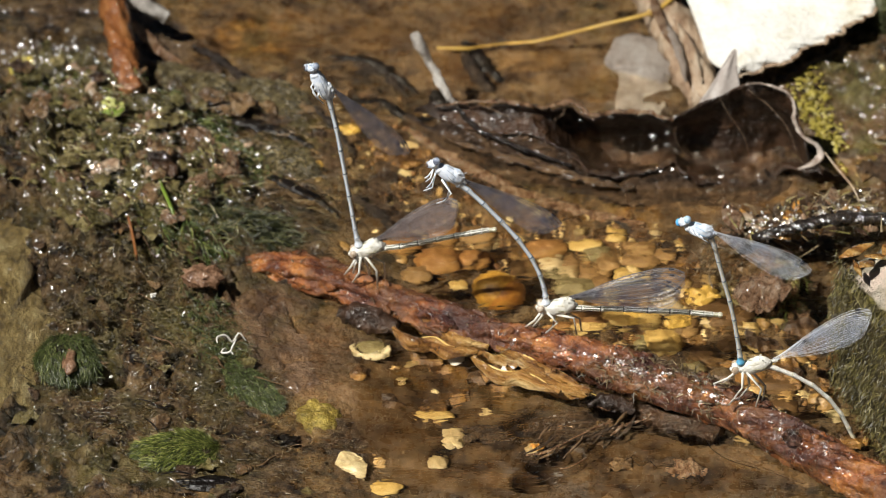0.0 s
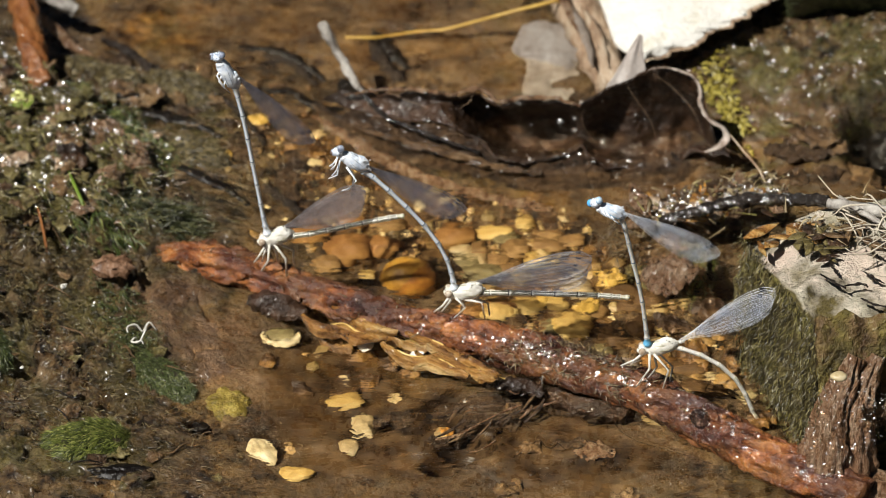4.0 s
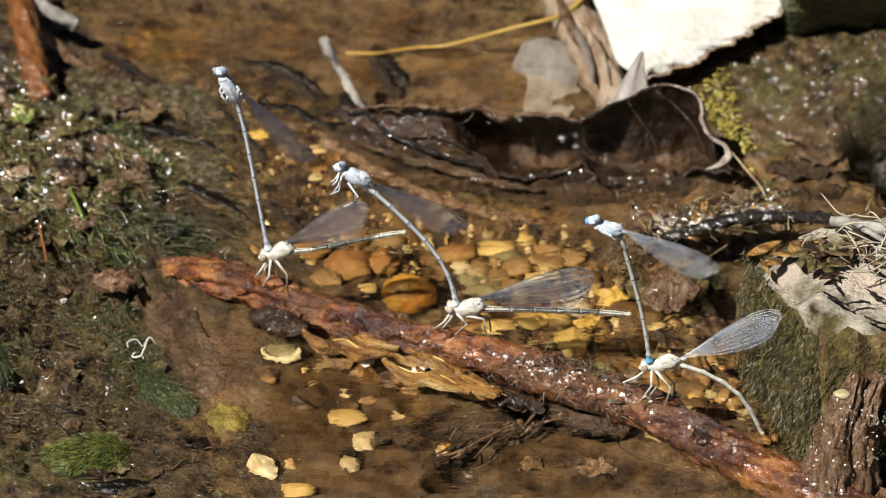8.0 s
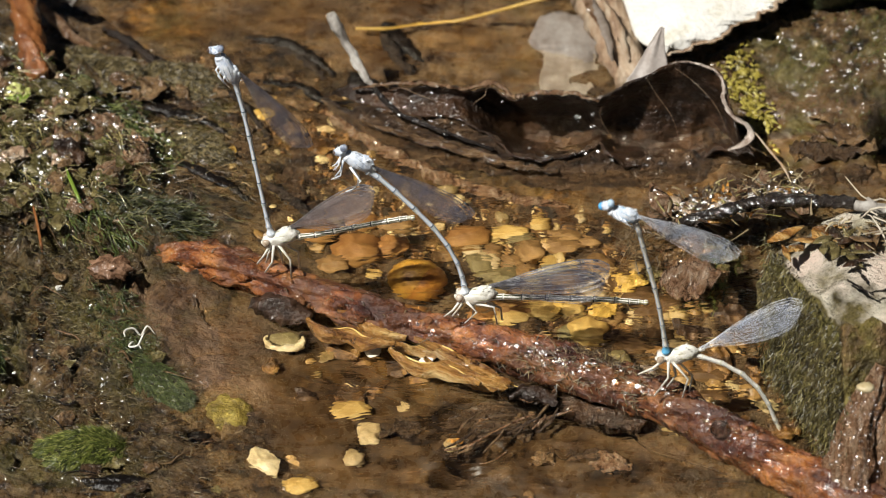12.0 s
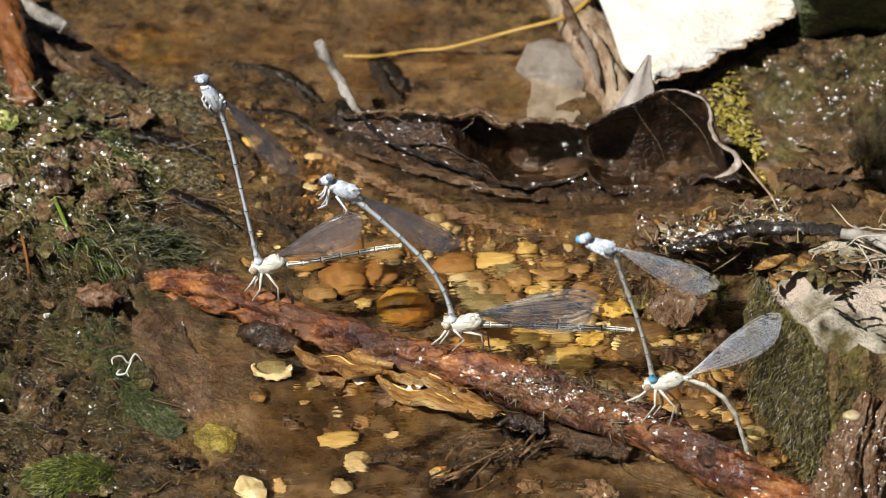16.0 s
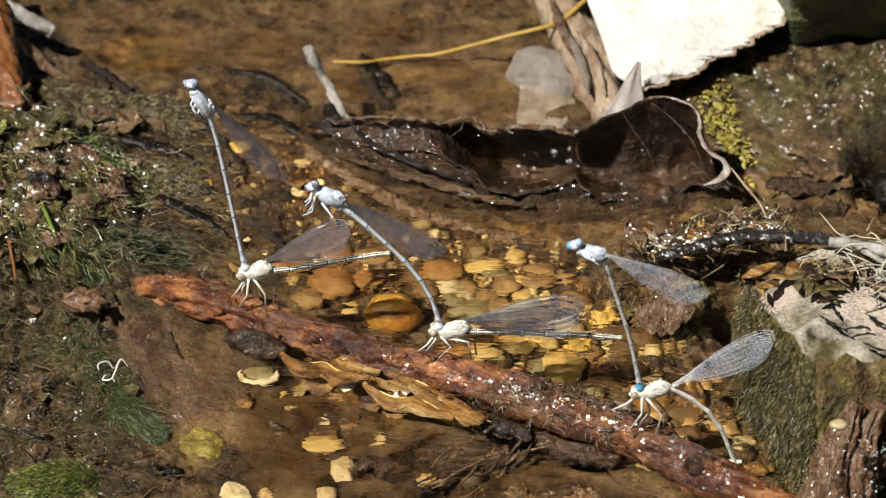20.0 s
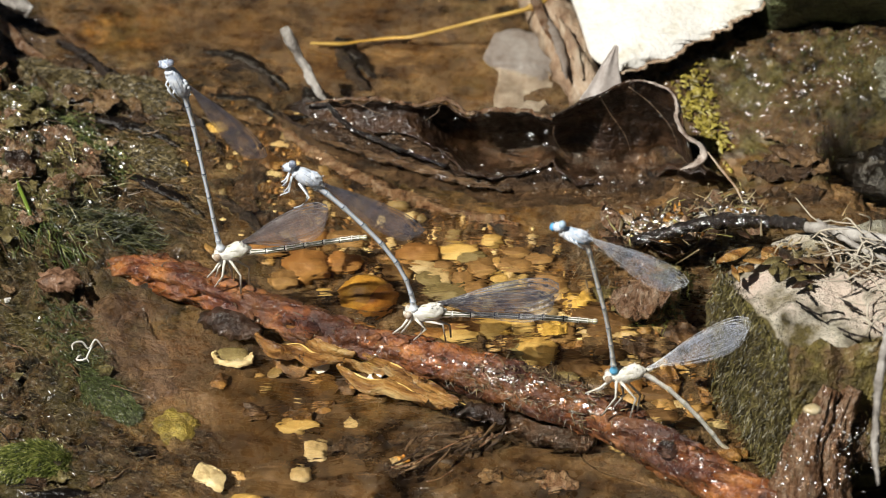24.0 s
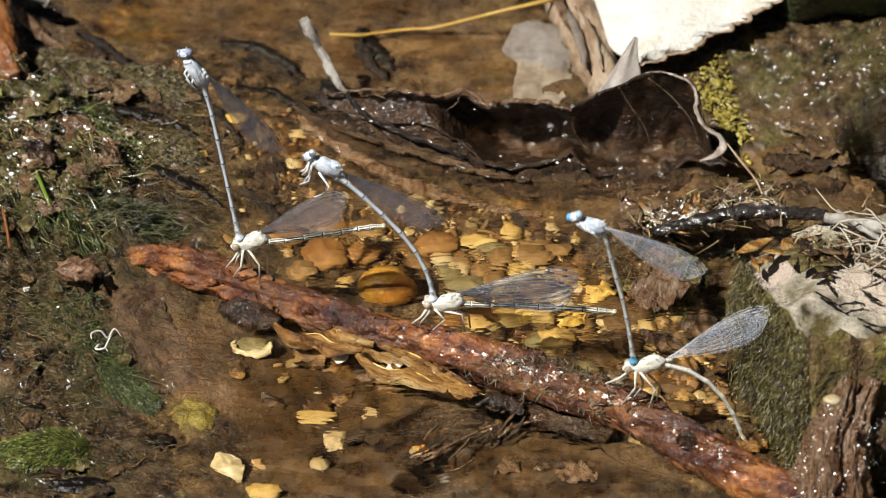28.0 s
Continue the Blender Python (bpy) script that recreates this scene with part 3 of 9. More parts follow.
def sheet(geo, curves, nu, thick=0.25, slot=0, rough=0.0, seed=0, freq=0.3, sub=4):
    """A thin skin lofted through several lines, with a real thickness."""
    rows = [smooth_path(c, nu) for c in curves]
    grid = np.stack([smooth_path([r[i] for r in rows], (len(rows) - 1) * sub + 1) for i in range(nu)], 0)
    if rough:
        nz = fbm(grid[..., 0] * freq, grid[..., 1] * freq, 5, seed)
        grid[..., 2] += rough * 2 * nz
        grid[..., 1] += rough * fbm(grid[..., 0] * freq, grid[..., 1] * freq + 40, 4, seed + 9)
    nv = grid.shape[1]
    du, dv = np.gradient(grid, axis=0), np.gradient(grid, axis=1)
    nor = np.cross(du, dv)
    nor /= np.linalg.norm(nor, axis=2)[..., None] + 1e-12
    top, low = grid.reshape(-1, 3), (grid - nor * thick).reshape(-1, 3)
    n = nu * nv
    q = lambda i, j: i * nv + j
    faces = []
    for i in range(nu - 1):
        for j in range(nv - 1):
            a, b, c, d = q(i, j), q(i + 1, j), q(i + 1, j + 1), q(i, j + 1)
            faces += [(a, b, c, d), (d + n, c + n, b + n, a + n)]
    for i in range(nu - 1):
        faces += [(q(i, 0), q(i, 0) + n, q(i + 1, 0) + n, q(i + 1, 0)), (q(i + 1, nv - 1), q(i + 1, nv - 1) + n, q(i, nv - 1) + n, q(i, nv - 1))]
    for j in range(nv - 1):
        faces += [(q(0, j + 1), q(0, j + 1) + n, q(0, j) + n, q(0, j)), (q(nu - 1, j), q(nu - 1, j) + n, q(nu - 1, j + 1) + n, q(nu - 1, j + 1))]
    return geo.add(np.vstack([top, low]), faces, slot)


def strands(geo, roots, dirs, length, width, bend=0.6, seed=0, segs=3):
    """Many fine curved blades of two crossing sides."""
    g = np.random.default_rng(seed)
    verts, faces = [], []
    for p, d in zip(roots, dirs):
        L = length * g.uniform(0.5, 1.4)
        side = np.cross(d, (0, 0, 1.0)) + g.normal(0, 0.15, 3)
        side /= np.linalg.norm(side) + 1e-9
        w = width * g.uniform(0.6, 1.3)
        curl = g.normal(0, 0.45, 3) * bend
        o = len(verts)
        for s in range(segs + 1):
            t = s / segs
            c = p + L * t * (d + curl * t) - V((0, 0, 0.35 * bend * L * t * t))
            ww = w * (1 - 0.85 * t)
            verts += [c - side * ww, c + V((0, 0, ww * 0.8)), c + side * ww]
        for s in range(segs):
            a = o + 3 * s
            faces += [(a, a + 1, a + 4, a + 3), (a + 1, a + 2, a + 5, a + 4)]
    return geo.add(verts, faces)


# ---- ground: one sheet, streambed and banks, out to the horizon ----
BANK = [(-103.2, -1.7, 4.0), (-98.7, -52.9, 4.0), (-85.5, -3.1, 5.0), (-75.8, 17.2, 7.0), (-74.3, -8.8, 5.0), (-77.0, -34.5, 3.5), (-62.8, -20.5, 4.0), (-61.8, -41.0, 3.0), (-51.9, -25.4, 2.2), (-48.1, -39.1, 1.6), (-68.0, -60.7, 2.0), (-50.6, -55.9, 1.0), (-54.9, -75.9, 0.6), (-74.0, -80.4, 1.5), (-40.8, -37.7, 0.6), (-86.2, 39.9, 8.0), (-71.1, 31.2, 7.0), (-99.6, 37.3, 7.0), (-58.7, 6.0, 4.0), (-49.7, 0.4, 2.5)]
SHALLOW = [(-67.5, 64.7, 0.0), (-49.6, 48.7, -0.5), (-40.9, 29.1, -1.0), (-54.4, 30.1, 1.0), (-74.0, 77.6, 0.0), (-105.7, 80.4, 1.0), (-34.1, 26.0, -3.0), (-27.0, 58.7, -3.0), (-33.3, 79.5, -4.0), (-9.8, 75.2, -4.0), (13.6, 83.8, -4.0), (-57.1, 89.5, -2.0), (-18.6, 35.0, -5.0), (1.9, 64.5, -4.0)]
POOL = [(-24.9, 10.7, -6.0), (-9.3, 3.9, -8.0), (7.3, 3.9, -8.0), (18.2, -3.7, -8.0), (32.3, -11.2, -8.0), (45.1, -18.7, -8.0), (24.1, 15.1, -5.0), (7.4, 16.5, -6.0), (-19.8, -27.3, -7.0), (-8.9, -47.5, -8.0), (-23.5, -59.2, -7.0), (1.7, -24.6, -9.0), (-15.3, -40.4, -8.0), (-32.8, -24.2, -4.0), (-38.1, -55.4, -2.0), (49.2, -48.8, -7.0), (40.4, 5.9, -4.0)]
MOUND = [(14.1, -68.0, -1.6), (27.6, -67.4, -2.0), (6.8, -74.9, -1.5), (-0.4, -59.9, -2.5), (40.9, -72.9, -3.0), (3.8, -50.6, -3.0), (22.7, -51.4, -5.0), (53.5, -70.7, -6.0), (-8.6, -83.7, -5.0), (21.9, -91.5, -4.0)]
ROCKY = [(35.3, 20.6, -2.0), (13.0, 26.0, -3.0), (-9.5, 35.5, -4.0), (63.7, 27.5, -4.0), (58.5, 39.9, -1.5), (53.1, 47.5, 3.0), (47.9, 62.8, 4.0), (70.1, 50.8, 9.0), (75.1, 37.3, 5.0), (81.4, 52.5, 12.0), (87.4, 39.5, 11.0), (82.1, 17.6, -4.0), (74.9, 27.5, -4.0), (69.7, 35.3, -2.5), (86.3, 4.0, 0.0), (97.5, 40.0, 12.0), (59.7, 69.7, 5.0), (83.0, 74.8, 10.0), (36.7, 69.0, 0.0), (30.5, 51.0, -2.0), (56.4, -6.0, -1.0), (68.0, -29.7, 0.0), (80.8, -62.3, -2.0), (97.2, -12.6, 1.0)]
CTRL = V(BANK + SHALLOW + POOL + MOUND + ROCKY)


def bed_height(x, y):
    """Height of the bed over the water line, in mm, from the plan's spot heights."""
    x, y = np.asarray(x, float), np.asarray(y, float)
    num, den = 0.0, 1e-9
    for cx, cy, cz in CTRL:
        d2 = ((x - cx) ** 2 + (y - cy) ** 2) / 60.0
        w = np.exp(-d2 / 4.5) + 2e-4 / (1 + d2)
        num, den = num + w * cz, den + w
    z = num / den
    land = np.clip((z + 1.5) / 4, 0, 1)
    z = z + (0.6 + 1.1 * land) * fbm(x / 9.0, y / 9.0, 3, 3, 0.55) * 1.9
    clod = np.abs(fbm(x / 6.5, y / 5.5, 2, 63, 0.55)) * 2.4 + np.abs(fbm(x / 2.9, y / 2.5, 2, 21, 0.5)) * 1.3
    z = z + np.clip((z - 1.2) / 3.5, 0, 1) * (2.8 * clod - 2.3) * LUMPY(x, y)
    z = z + land * (0.8 * fbm(x / 1.9, y / 1.6, 3, 131, 0.6) + 0.8 * np.clip(fbm(x / 3.6, y / 3.0, 3, 137, 0.55), -0.4, 0.05) - 5.0 * np.clip(0.05 - np.abs(fbm(x / 8.0, y / 4.5, 2, 173, 0.5)), 0, 0.05) / 0.05 * np.clip((-38 - x) / 8, 0, 1) * np.clip(fbm(x / 15, y / 12, 2, 177) * 2.4 + 0.45, 0, 1))
    for px, py, r, deep in PITS:
        z = z - deep * np.exp(-((((x - px) / r) ** 2 + ((y - py) / (r * 0.8)) ** 2) ** 2))
    # the banks rise all round, so that the water ends against them
    z = z + 75 * np.clip((np.hypot(x, y) - 230) / 420, 0, 1) ** 1.5
    # a dark hollow among the mossy stones
    hx, hy = HOLLOW[0], HOLLOW[1]
    z = z - 60 * np.exp(-(((x - hx) / 10.5) ** 2 + ((y - hy) / 12) ** 2) ** 2)
    return z


HOLLOW = (93.5, 31.0, 3.0)
PITS = [(p[0], p[1], r, deep) for p, r, deep in (
    ((-67.3, 13.5, 7.0), 3.4, 11), ((-69.5, 11.1, 7.0), 2.0, 9), ((-72.7, -20.5, 4.0), 2.0, 8), ((-44.2, -60.7, 1.0), 3.0, 9),
    ((-65.1, -39.4, 3.0), 2.6, 7), ((-78.0, -46.7, 3.0), 2.4, 9), ((-62.8, -55.9, 2.0), 1.8, 6), ((-57.2, -60.4, 2.0), 1.6, 6),
    ((-64.3, -9.4, 5.0), 2.2, 6), ((-74.8, 21.5, 8.0), 1.8, 8), ((-70.9, 27.9, 8.0), 1.9, 7), ((-63.7, 23.9, 7.0), 1.8, 8),
    ((-58.2, 37.1, 2.0), 2.4, 5), ((-73.5, -35.7, 3.0), 1.7, 6), ((-90.3, -9.2, 5.0), 2.6, 8), ((-82.9, -51.5, 3.0), 2.4, 8), ((55.7, -9.8, -1.0), 5.0, 40), ((53.2, -16.3, -1.0), 4.0, 30), ((4.3, -66.2, -2.0), 4.6, 8), ((-0.0, -71.1, -2.0), 3.2, 10), ((18.2, -49.0, -2.0), 4.6, 16), ((24.7, -51.7, -2.0), 4.6, 16), ((30.8, -54.9, -2.0), 4.0, 14), ((14.5, 39.0, -3.0), 8.0, 14), ((22.0, 39.0, -3.0), 7.0, 14), ((36.0, 33.0, -3.0), 5.5, 16), ((43.0, 33.5, -3.0), 5.5, 14))]


def LUMPY(x, y):
    """Clods on the left bank, a smoother skin on the stones."""
    return np.clip(1.5 - (x + 25) / 25, 0.35, 1.5)


def graded(lo, hi, step, far):
    core = np.arange(lo, hi + step / 2, step)
    out, s, d = [], step, 0.0
    while d < far:
        s *= 1.35
        d += s
        out.append(d)
    out = np.array(out)
    return np.concatenate([lo - out[::-1], core, hi + out])


gx, gy = graded(-128, 122, 0.55, 60000), graded(-108, 135, 0.55, 60000)
GX, GY = np.meshgrid(gx, gy, indexing="ij")
GZ = bed_height(GX, GY)
nx, ny = GX.shape
me = bpy.data.meshes.new("ground")
me.vertices.add(nx * ny)
me.vertices.foreach_set("co", (np.stack([GX, GY, GZ], -1) * MM).ravel())
ii, jj = np.meshgrid(np.arange(nx - 1), np.arange(ny - 1), indexing="ij")
quads = np.stack([ii * ny + jj, (ii + 1) * ny + jj, (ii + 1) * ny + jj + 1, ii * ny + jj + 1], -1).reshape(-1, 4)
me.loops.add(quads.size)
me.loops.foreach_set("vertex_index", quads.ravel())
me.polygons.add(len(quads))
me.polygons.foreach_set("loop_start", np.arange(len(quads)) * 4)
me.polygons.foreach_set("use_smooth", np.ones(len(quads), bool))
me.update(calc_edges=True)
me.materials.append(GROUND)


def zone(spots, radius):
    """A soft mask round some spots of the plan."""
    w = np.zeros_like(GX)
    for cx, cy, _ in spots:
        w = np.maximum(w, np.exp(-((GX - cx) ** 2 + (GY - cy) ** 2) / (2 * radius**2)))
    return w


MASKS = (
    ("film", np.clip((GZ + 0.2) / 0.8, 0, 1) * (1 - zone([(-51.9, -25.1, 2.0), (-47.3, -32.4, 2.0), (-42.9, -37.8, 2.0), (-48.1, -39.6, 2.0), (-54.2, -21.4, 2.0), (-39.9, -30.6, 2.0)], 5)) * np.clip(0.55 + 1.6 * fbm(GX / 8, GY / 8, 3, 71) + 0.35 * (GX > 50) + 0.35 * ((GX < -60) & (GY > 5)), 0, 1)),
    ("moss", np.clip(zone([(-81.8, 2.1, 0.0), (-74.5, 27.6, 0.0), (-81.9, 37.7, 0.0), (-68.7, 4.0, 0.0), (-58.8, 4.0, 0.0), (-99.2, 27.6, 0.0), (-57.5, -22.3, 0.0), (-53.3, -44.0, 0.0), (-70.8, -33.3, 0.0), (-70.8, -68.4, 0.0), (-80.5, -47.6, 0.0), (-45.6, 35.6, 0.0), (-54.9, 41.8, 0.0), (76.9, 62.6, 0.0), (85.1, 47.9, 0.0), (68.2, 52.1, 0.0), (81.3, 77.6, -0.0), (91.6, 77.6, 0.0), (74.3, 58.4, 0.0), (82.9, 66.8, 0.0), (89.6, 62.6, 0.0), (69.9, 41.8, 0.0), (94.7, 69.0, 0.0), (-94.3, 52.1, 0.0), (-97.9, 39.7, 0.0)], 10) + 0.5 * fbm(GX / 14, GY / 14, 3, 40), 0, 1)),
    ("silt", np.clip(zone([(-33.2, 77.6, 0.0), (-15.5, 66.8, 0.0), (1.9, 71.1, 0.0), (-56.3, 73.3, 0.0), (-9.9, 84.1, 0.0), (13.3, 58.4, 0.0), (16.1, -73.4, 0.0), (28.4, -75.1, 0.0), (-23.7, -42.3, 0.0), (-16.2, -45.8, 0.0), (-9.9, -42.3, 0.0), (-17.2, -54.6, 0.0), (-24.5, -56.3, 0.0), (-19.1, -66.7, 0.0), (-9.9, -51.1, 0.0), (0.6, -56.3, 0.0), (7.9, -62.4, 0.0), (-1.5, -64.9, 0.0), (-9.7, -66.7, 0.0), (12.0, -66.7, 0.0), (18.3, -64.9, 0.0), (24.5, -64.9, 0.0), (32.6, -71.7, 0.0), (71.0, 21.6, -0.0), (63.7, 31.6, 0.0), (46.2, 15.7, 0.0)], 11), 0, 1)),
    ("bare", np.clip(1.2 * zone([(-55.7, -24.2, 2.0), (-51.7, -30.6, 2.0), (-47.1, -37.8, 2.0), (-42.6, -45.0, 2.0), (-49.9, -22.4, 2.0), (-45.3, -30.6, 2.0), (-40.7, -37.8, 2.0), (-37.8, -30.6, 2.0), (-38.4, -43.2, 2.0)], 4.5) + 0.5 * fbm(GX / 7, GY / 7, 3, 90) - 0.15, 0, 1)),
    ("dark_bed", np.clip(1.1 * zone([(-0.4, -60.6, -2.0), (6.9, -62.3, -2.0), (14.2, -62.3, -2.0), (7.8, -72.5, -2.0), (16.1, -70.8, -2.0), (24.5, -67.4, -2.0), (-8.8, -57.1, -2.0), (-17.3, -49.3, -2.0), (-23.7, -43.1, -2.0), (-15.0, -62.3, -2.0), (32.7, -70.8, -2.0), (-2.5, -51.9, -2.0), (-30.3, -36.0, -2.0), (-9.9, -44.9, -2.0)], 7) + 0.6 * fbm(GX / 8, GY / 8, 3, 33) - 0.1, 0, 1) * np.clip(zone([(-0.4, -60.6, -2.0), (14.2, -62.3, -2.0), (16.1, -70.8, -2.0), (-8.8, -57.1, -2.0), (-17.3, -49.3, -2.0), (-23.7, -43.1, -2.0), (32.7, -70.8, -2.0), (-30.3, -36.0, -2.0)], 12) * 1.6, 0, 1)),
    ("rust", np.clip(zone([(-25.1, 21.9, -7.0), (-16.0, 10.2, -7.0), (-25.4, 33.9, -7.0), (23.4, -20.0, -7.0), (10.6, 6.3, -7.0), (1.8, 10.2, -7.0), (18.4, 10.2, -7.0), (17.1, -7.0, -7.0), (29.2, -5.1, -7.0), (-13.6, -1.3, -7.0), (-2.7, 4.4, -7.0), (-20.4, 10.2, -7.0), (-56.7, 77.7, -7.0), (-18.0, -37.0, -7.0), (-11.0, -40.0, -7.0), (-22.0, -44.0, -7.0), (-17.0, -50.0, -7.0), (-9.0, -45.0, -7.0)], 7) * (0.75 + 1.2 * fbm(GX / 6, GY / 6, 3, 55)), 0, 1)),
)
for key, mask in MASKS:
    layer = me.attributes.new(key, "FLOAT", "POINT")
    layer.data.foreach_set("value", mask.ravel().astype(np.float32))
ground = new("ground", me)
tagged(ground, "wet brown mud, silt and mossy stones of a streambed", "ground", kind="structure")


def ground_z(x, y):
    return float(bed_height(V([x]), V([y]))[0])


def on_ground(p, lift=0.0):
    return V((p[0], p[1], ground_z(p[0], p[1]) + lift))


# ---- water: a clear sheet that slides slowly downstream ----
g = Geo()
n = 24
xs = np.linspace(-700, 700, n)
g.add([(x, y, 0) for x in xs for y in xs], [(i * n + j, (i + 1) * n + j, (i + 1) * n + j + 1, i * n + j + 1) for i in range(n - 1) for j in range(n - 1)])
water = thing("water", (0, 0, 0), "clear shallow rippled stream water over brown silt and gravel", "water", kind="structure", geo=g, mats=WATER)
water.visible_shadow = False

# ---- the stick across the pool ----
STICK_LINE = [(-54.6, -7.2, -0.6), (-48.8, -10.2, 1.4), (-41.6, -14.3, 2.5), (-33.9, -18.4, 2.5), (-24.0, -24.3, 2.5), (-15.4, -29.1, 2.5), (-6.8, -33.1, 2.5), (1.7, -37.0, 3.0), (10.2, -41.0, 3.0), (18.5, -45.2, 3.0), (26.9, -49.5, 3.0), (35.2, -53.7, 2.5), (43.3, -60.7, 2.5), (51.2, -68.2, 2.5), (59.1, -75.3, 2.5), (67.0, -81.0, 2.0), (75.8, -87.2, 1.0)]
STICK_PATH = smooth_path(STICK_LINE, 260)
STICK_R = [2.0, 3.3, 3.9, 3.3, 3.1, 3.5, 3.3, 3.4, 3.7, 4.2, 4.3, 3.9, 3.9, 4.1, 4.2, 4.3, 4.4]
g = Geo()
tube(g, STICK_PATH, STICK_R, 44, rough=0.85, seed=4, freq=0.3)
stick = thing("stick", STICK_PATH[130], "wet red-brown stick lying half sunk across the pool", "stick", geo=g, mats=STICK)


def stick_top(f):
    """A place on top of the stick, f from 0 to 1 along it."""
    i = f * (len(STICK_PATH) - 1)
    p = STICK_PATH[int(i)]
    return p + V((0, 0, np.interp(f, np.linspace(0, 1, len(STICK_R)), STICK_R)))


for f, r in ((0.39, 1.5), (0.33, 1.0), (0.80, 1.9), (0.60, 1.5), (0.71, 1.1), (0.22, 0.9)):
    g = Geo()
    c = stick_top(f) - V((0, 0.8, 1.0))
    blob(g, c, (r, r * 0.9, r * 0.8), nu=14, nv=9, rough=0.35, seed=int(f * 100))
    part("knot", g, STICK, stick)
for k in range(46):
    f, a = rnd.uniform(0.10, 0.97), rnd.uniform(0.2, 2.6)
    i = int(f * 258)
    tan = STICK_PATH[i + 1] - STICK_PATH[i]
    tan /= np.linalg.norm(tan)
    side = np.cross(tan, (0, 0, 1))
    o = side * math.cos(a) + V((0, 0, 1)) * math.sin(a)
    c = STICK_PATH[i] + o * np.interp(f, np.linspace(0, 1, len(STICK_R)), STICK_R) * 0.93
    s = rnd.uniform(0.5, 1.25)
    g = Geo()
    blob(g, c, (s * rnd.uniform(1.2, 2.2), s, s * 0.7), frame_of(tan + V((0, 0, rnd.uniform(-0.4, 0.4))), o), 14, 9, rough=0.4, seed=k, freq=2.0)
    part("bark_lump", g, STICK, stick)
g = Geo()
q = np.random.default_rng(5)
roots, dirs = [], []
for i in range(900):
    f = q.normal(0.61, 0.06) if i < 700 else q.uniform(0.05, 0.95)
    k = int(f * 259)
    a = q.uniform(-0.2, np.pi * 0.8)
    tan = STICK_PATH[min(k + 1, 259)] - STICK_PATH[k]
    tan /= np.linalg.norm(tan)
    side = np.cross(tan, (0, 0, 1))
    o = side * np.cos(a) + V((0, 0, 1)) * np.sin(a)
    r = np.interp(f, np.linspace(0, 1, len(STICK_R)), STICK_R)
    roots.append(STICK_PATH[k] + o * r * 0.97)
    d = o * 0.35 + tan * q.normal(0, 0.8) + q.normal(0, 0.3, 3)
    dirs.append(d / np.linalg.norm(d))
strands(g, roots, dirs, 1.3, 0.17, 0.9, 6)
tagged(part("alga_tuft", g, MOSS_BROWN, stick, "dark brown algae and debris matted on the bark"), kind="stuff")

# peeling bark below the stick
BARK_A = [(-24.7, -20.9, -1.0), (-17.6, -26.5, -1.0), (-10.0, -31.2, -1.0), (-2.6, -35.5, -1.0), (4.9, -40.5, -1.0), (10.1, -45.3, -1.0)]
bark = thing("bark_strip", BARK_A[2], "golden brown peeling bark strips under the wet stick", "bark")
BARK_ROWS = (
    ([(-24.0, -27.3, 2.8), (-17.5, -31.0, 2.8), (-10.0, -35.7, 2.8), (-1.5, -40.7, 2.8), (4.8, -45.3, 2.8)], [(-24.6, -26.4, 0.8), (-18.6, -30.8, 0.8), (-10.0, -35.8, 0.8), (-2.5, -40.1, 0.8), (3.8, -44.4, 0.8)]),
    ([(-4.6, -42.8, 2.4), (-0.4, -43.7, 2.4), (3.8, -46.4, 2.4), (10.6, -50.8, 2.4)], [(-5.2, -41.6, -0.2), (-0.4, -44.1, -0.2), (3.8, -47.7, -0.2), (8.6, -50.1, -0.2)]),
)
for k, (a, b) in enumerate(BARK_ROWS):
    b = [tuple(V(p) + (V(r) - V(p)) * (0.1 + 1.0 * math.sin(math.pi * (i + 0.3) / len(a)))) for i, (p, r) in enumerate(zip(a, b))]
    mid = [tuple((V(p) + V(r)) / 2 + V((0, 0, 0.4))) for p, r in zip(a, b)]
    g = Geo()
    sheet(g, [a, mid, b], 90, 0.5, rough=1.5, seed=30 + k, freq=0.22, sub=10)
    part("bark_layer", g, GOLD_BARK, bark)
for k, line in enumerate(([(-26.3, -30.8), (-22.6, -33.9), (-18.5, -33.5), (-15.4, -36.5), (-10.2, -38.2)], [(-20.7, -28.7), (-16.5, -30.1), (-13.6, -33.9), (-8.2, -36.6)], [(-6.7, -36.1), (-1.0, -39.4), (2.0, -42.4), (6.1, -45.0), (10.6, -50.5)], [(-11.2, -39.9), (-6.1, -44.1), (-1.0, -45.0), (5.1, -50.8)], [(-18.6, -28.7), (-14.4, -33.0), (-11.3, -35.6)])):
    up = 2.6 + 0.3 * (k % 2)
    inner = [V((x, y, up)) for x, y in line]
    outer = [p + V((-0.9 - 0.5 * math.sin(i * 2.1 + k), -1.1, -1.9)) * (0.1 + 1.1 * math.sin(math.pi * i / (len(inner) - 1))) for i, p in enumerate(inner)]
    mid = [(p + r) / 2 + V((0, -0.5, 0.7)) for p, r in zip(inner, outer)]
    g = Geo()
    sheet(g, [inner, mid, outer], 60, 0.4, rough=0.35, seed=50 + k, freq=0.3, sub=8)
    part("bark_curl", g, GOLD_BARK, bark, "smooth curled golden bark edge")
    # pale gold tube stands in for the highlight line along the curl
    g = Geo()
    tube(g, smooth_path([p + V((0, -0.1, 0.15)) for p in inner], 40), [0.05, 0.22, 0.12, 0.28, 0.06], 7, flat=0.6)
    part("bark_rim", g, GOLD_BRIGHT, bark, "thin pale gold tube for the highlight on the bark rim")
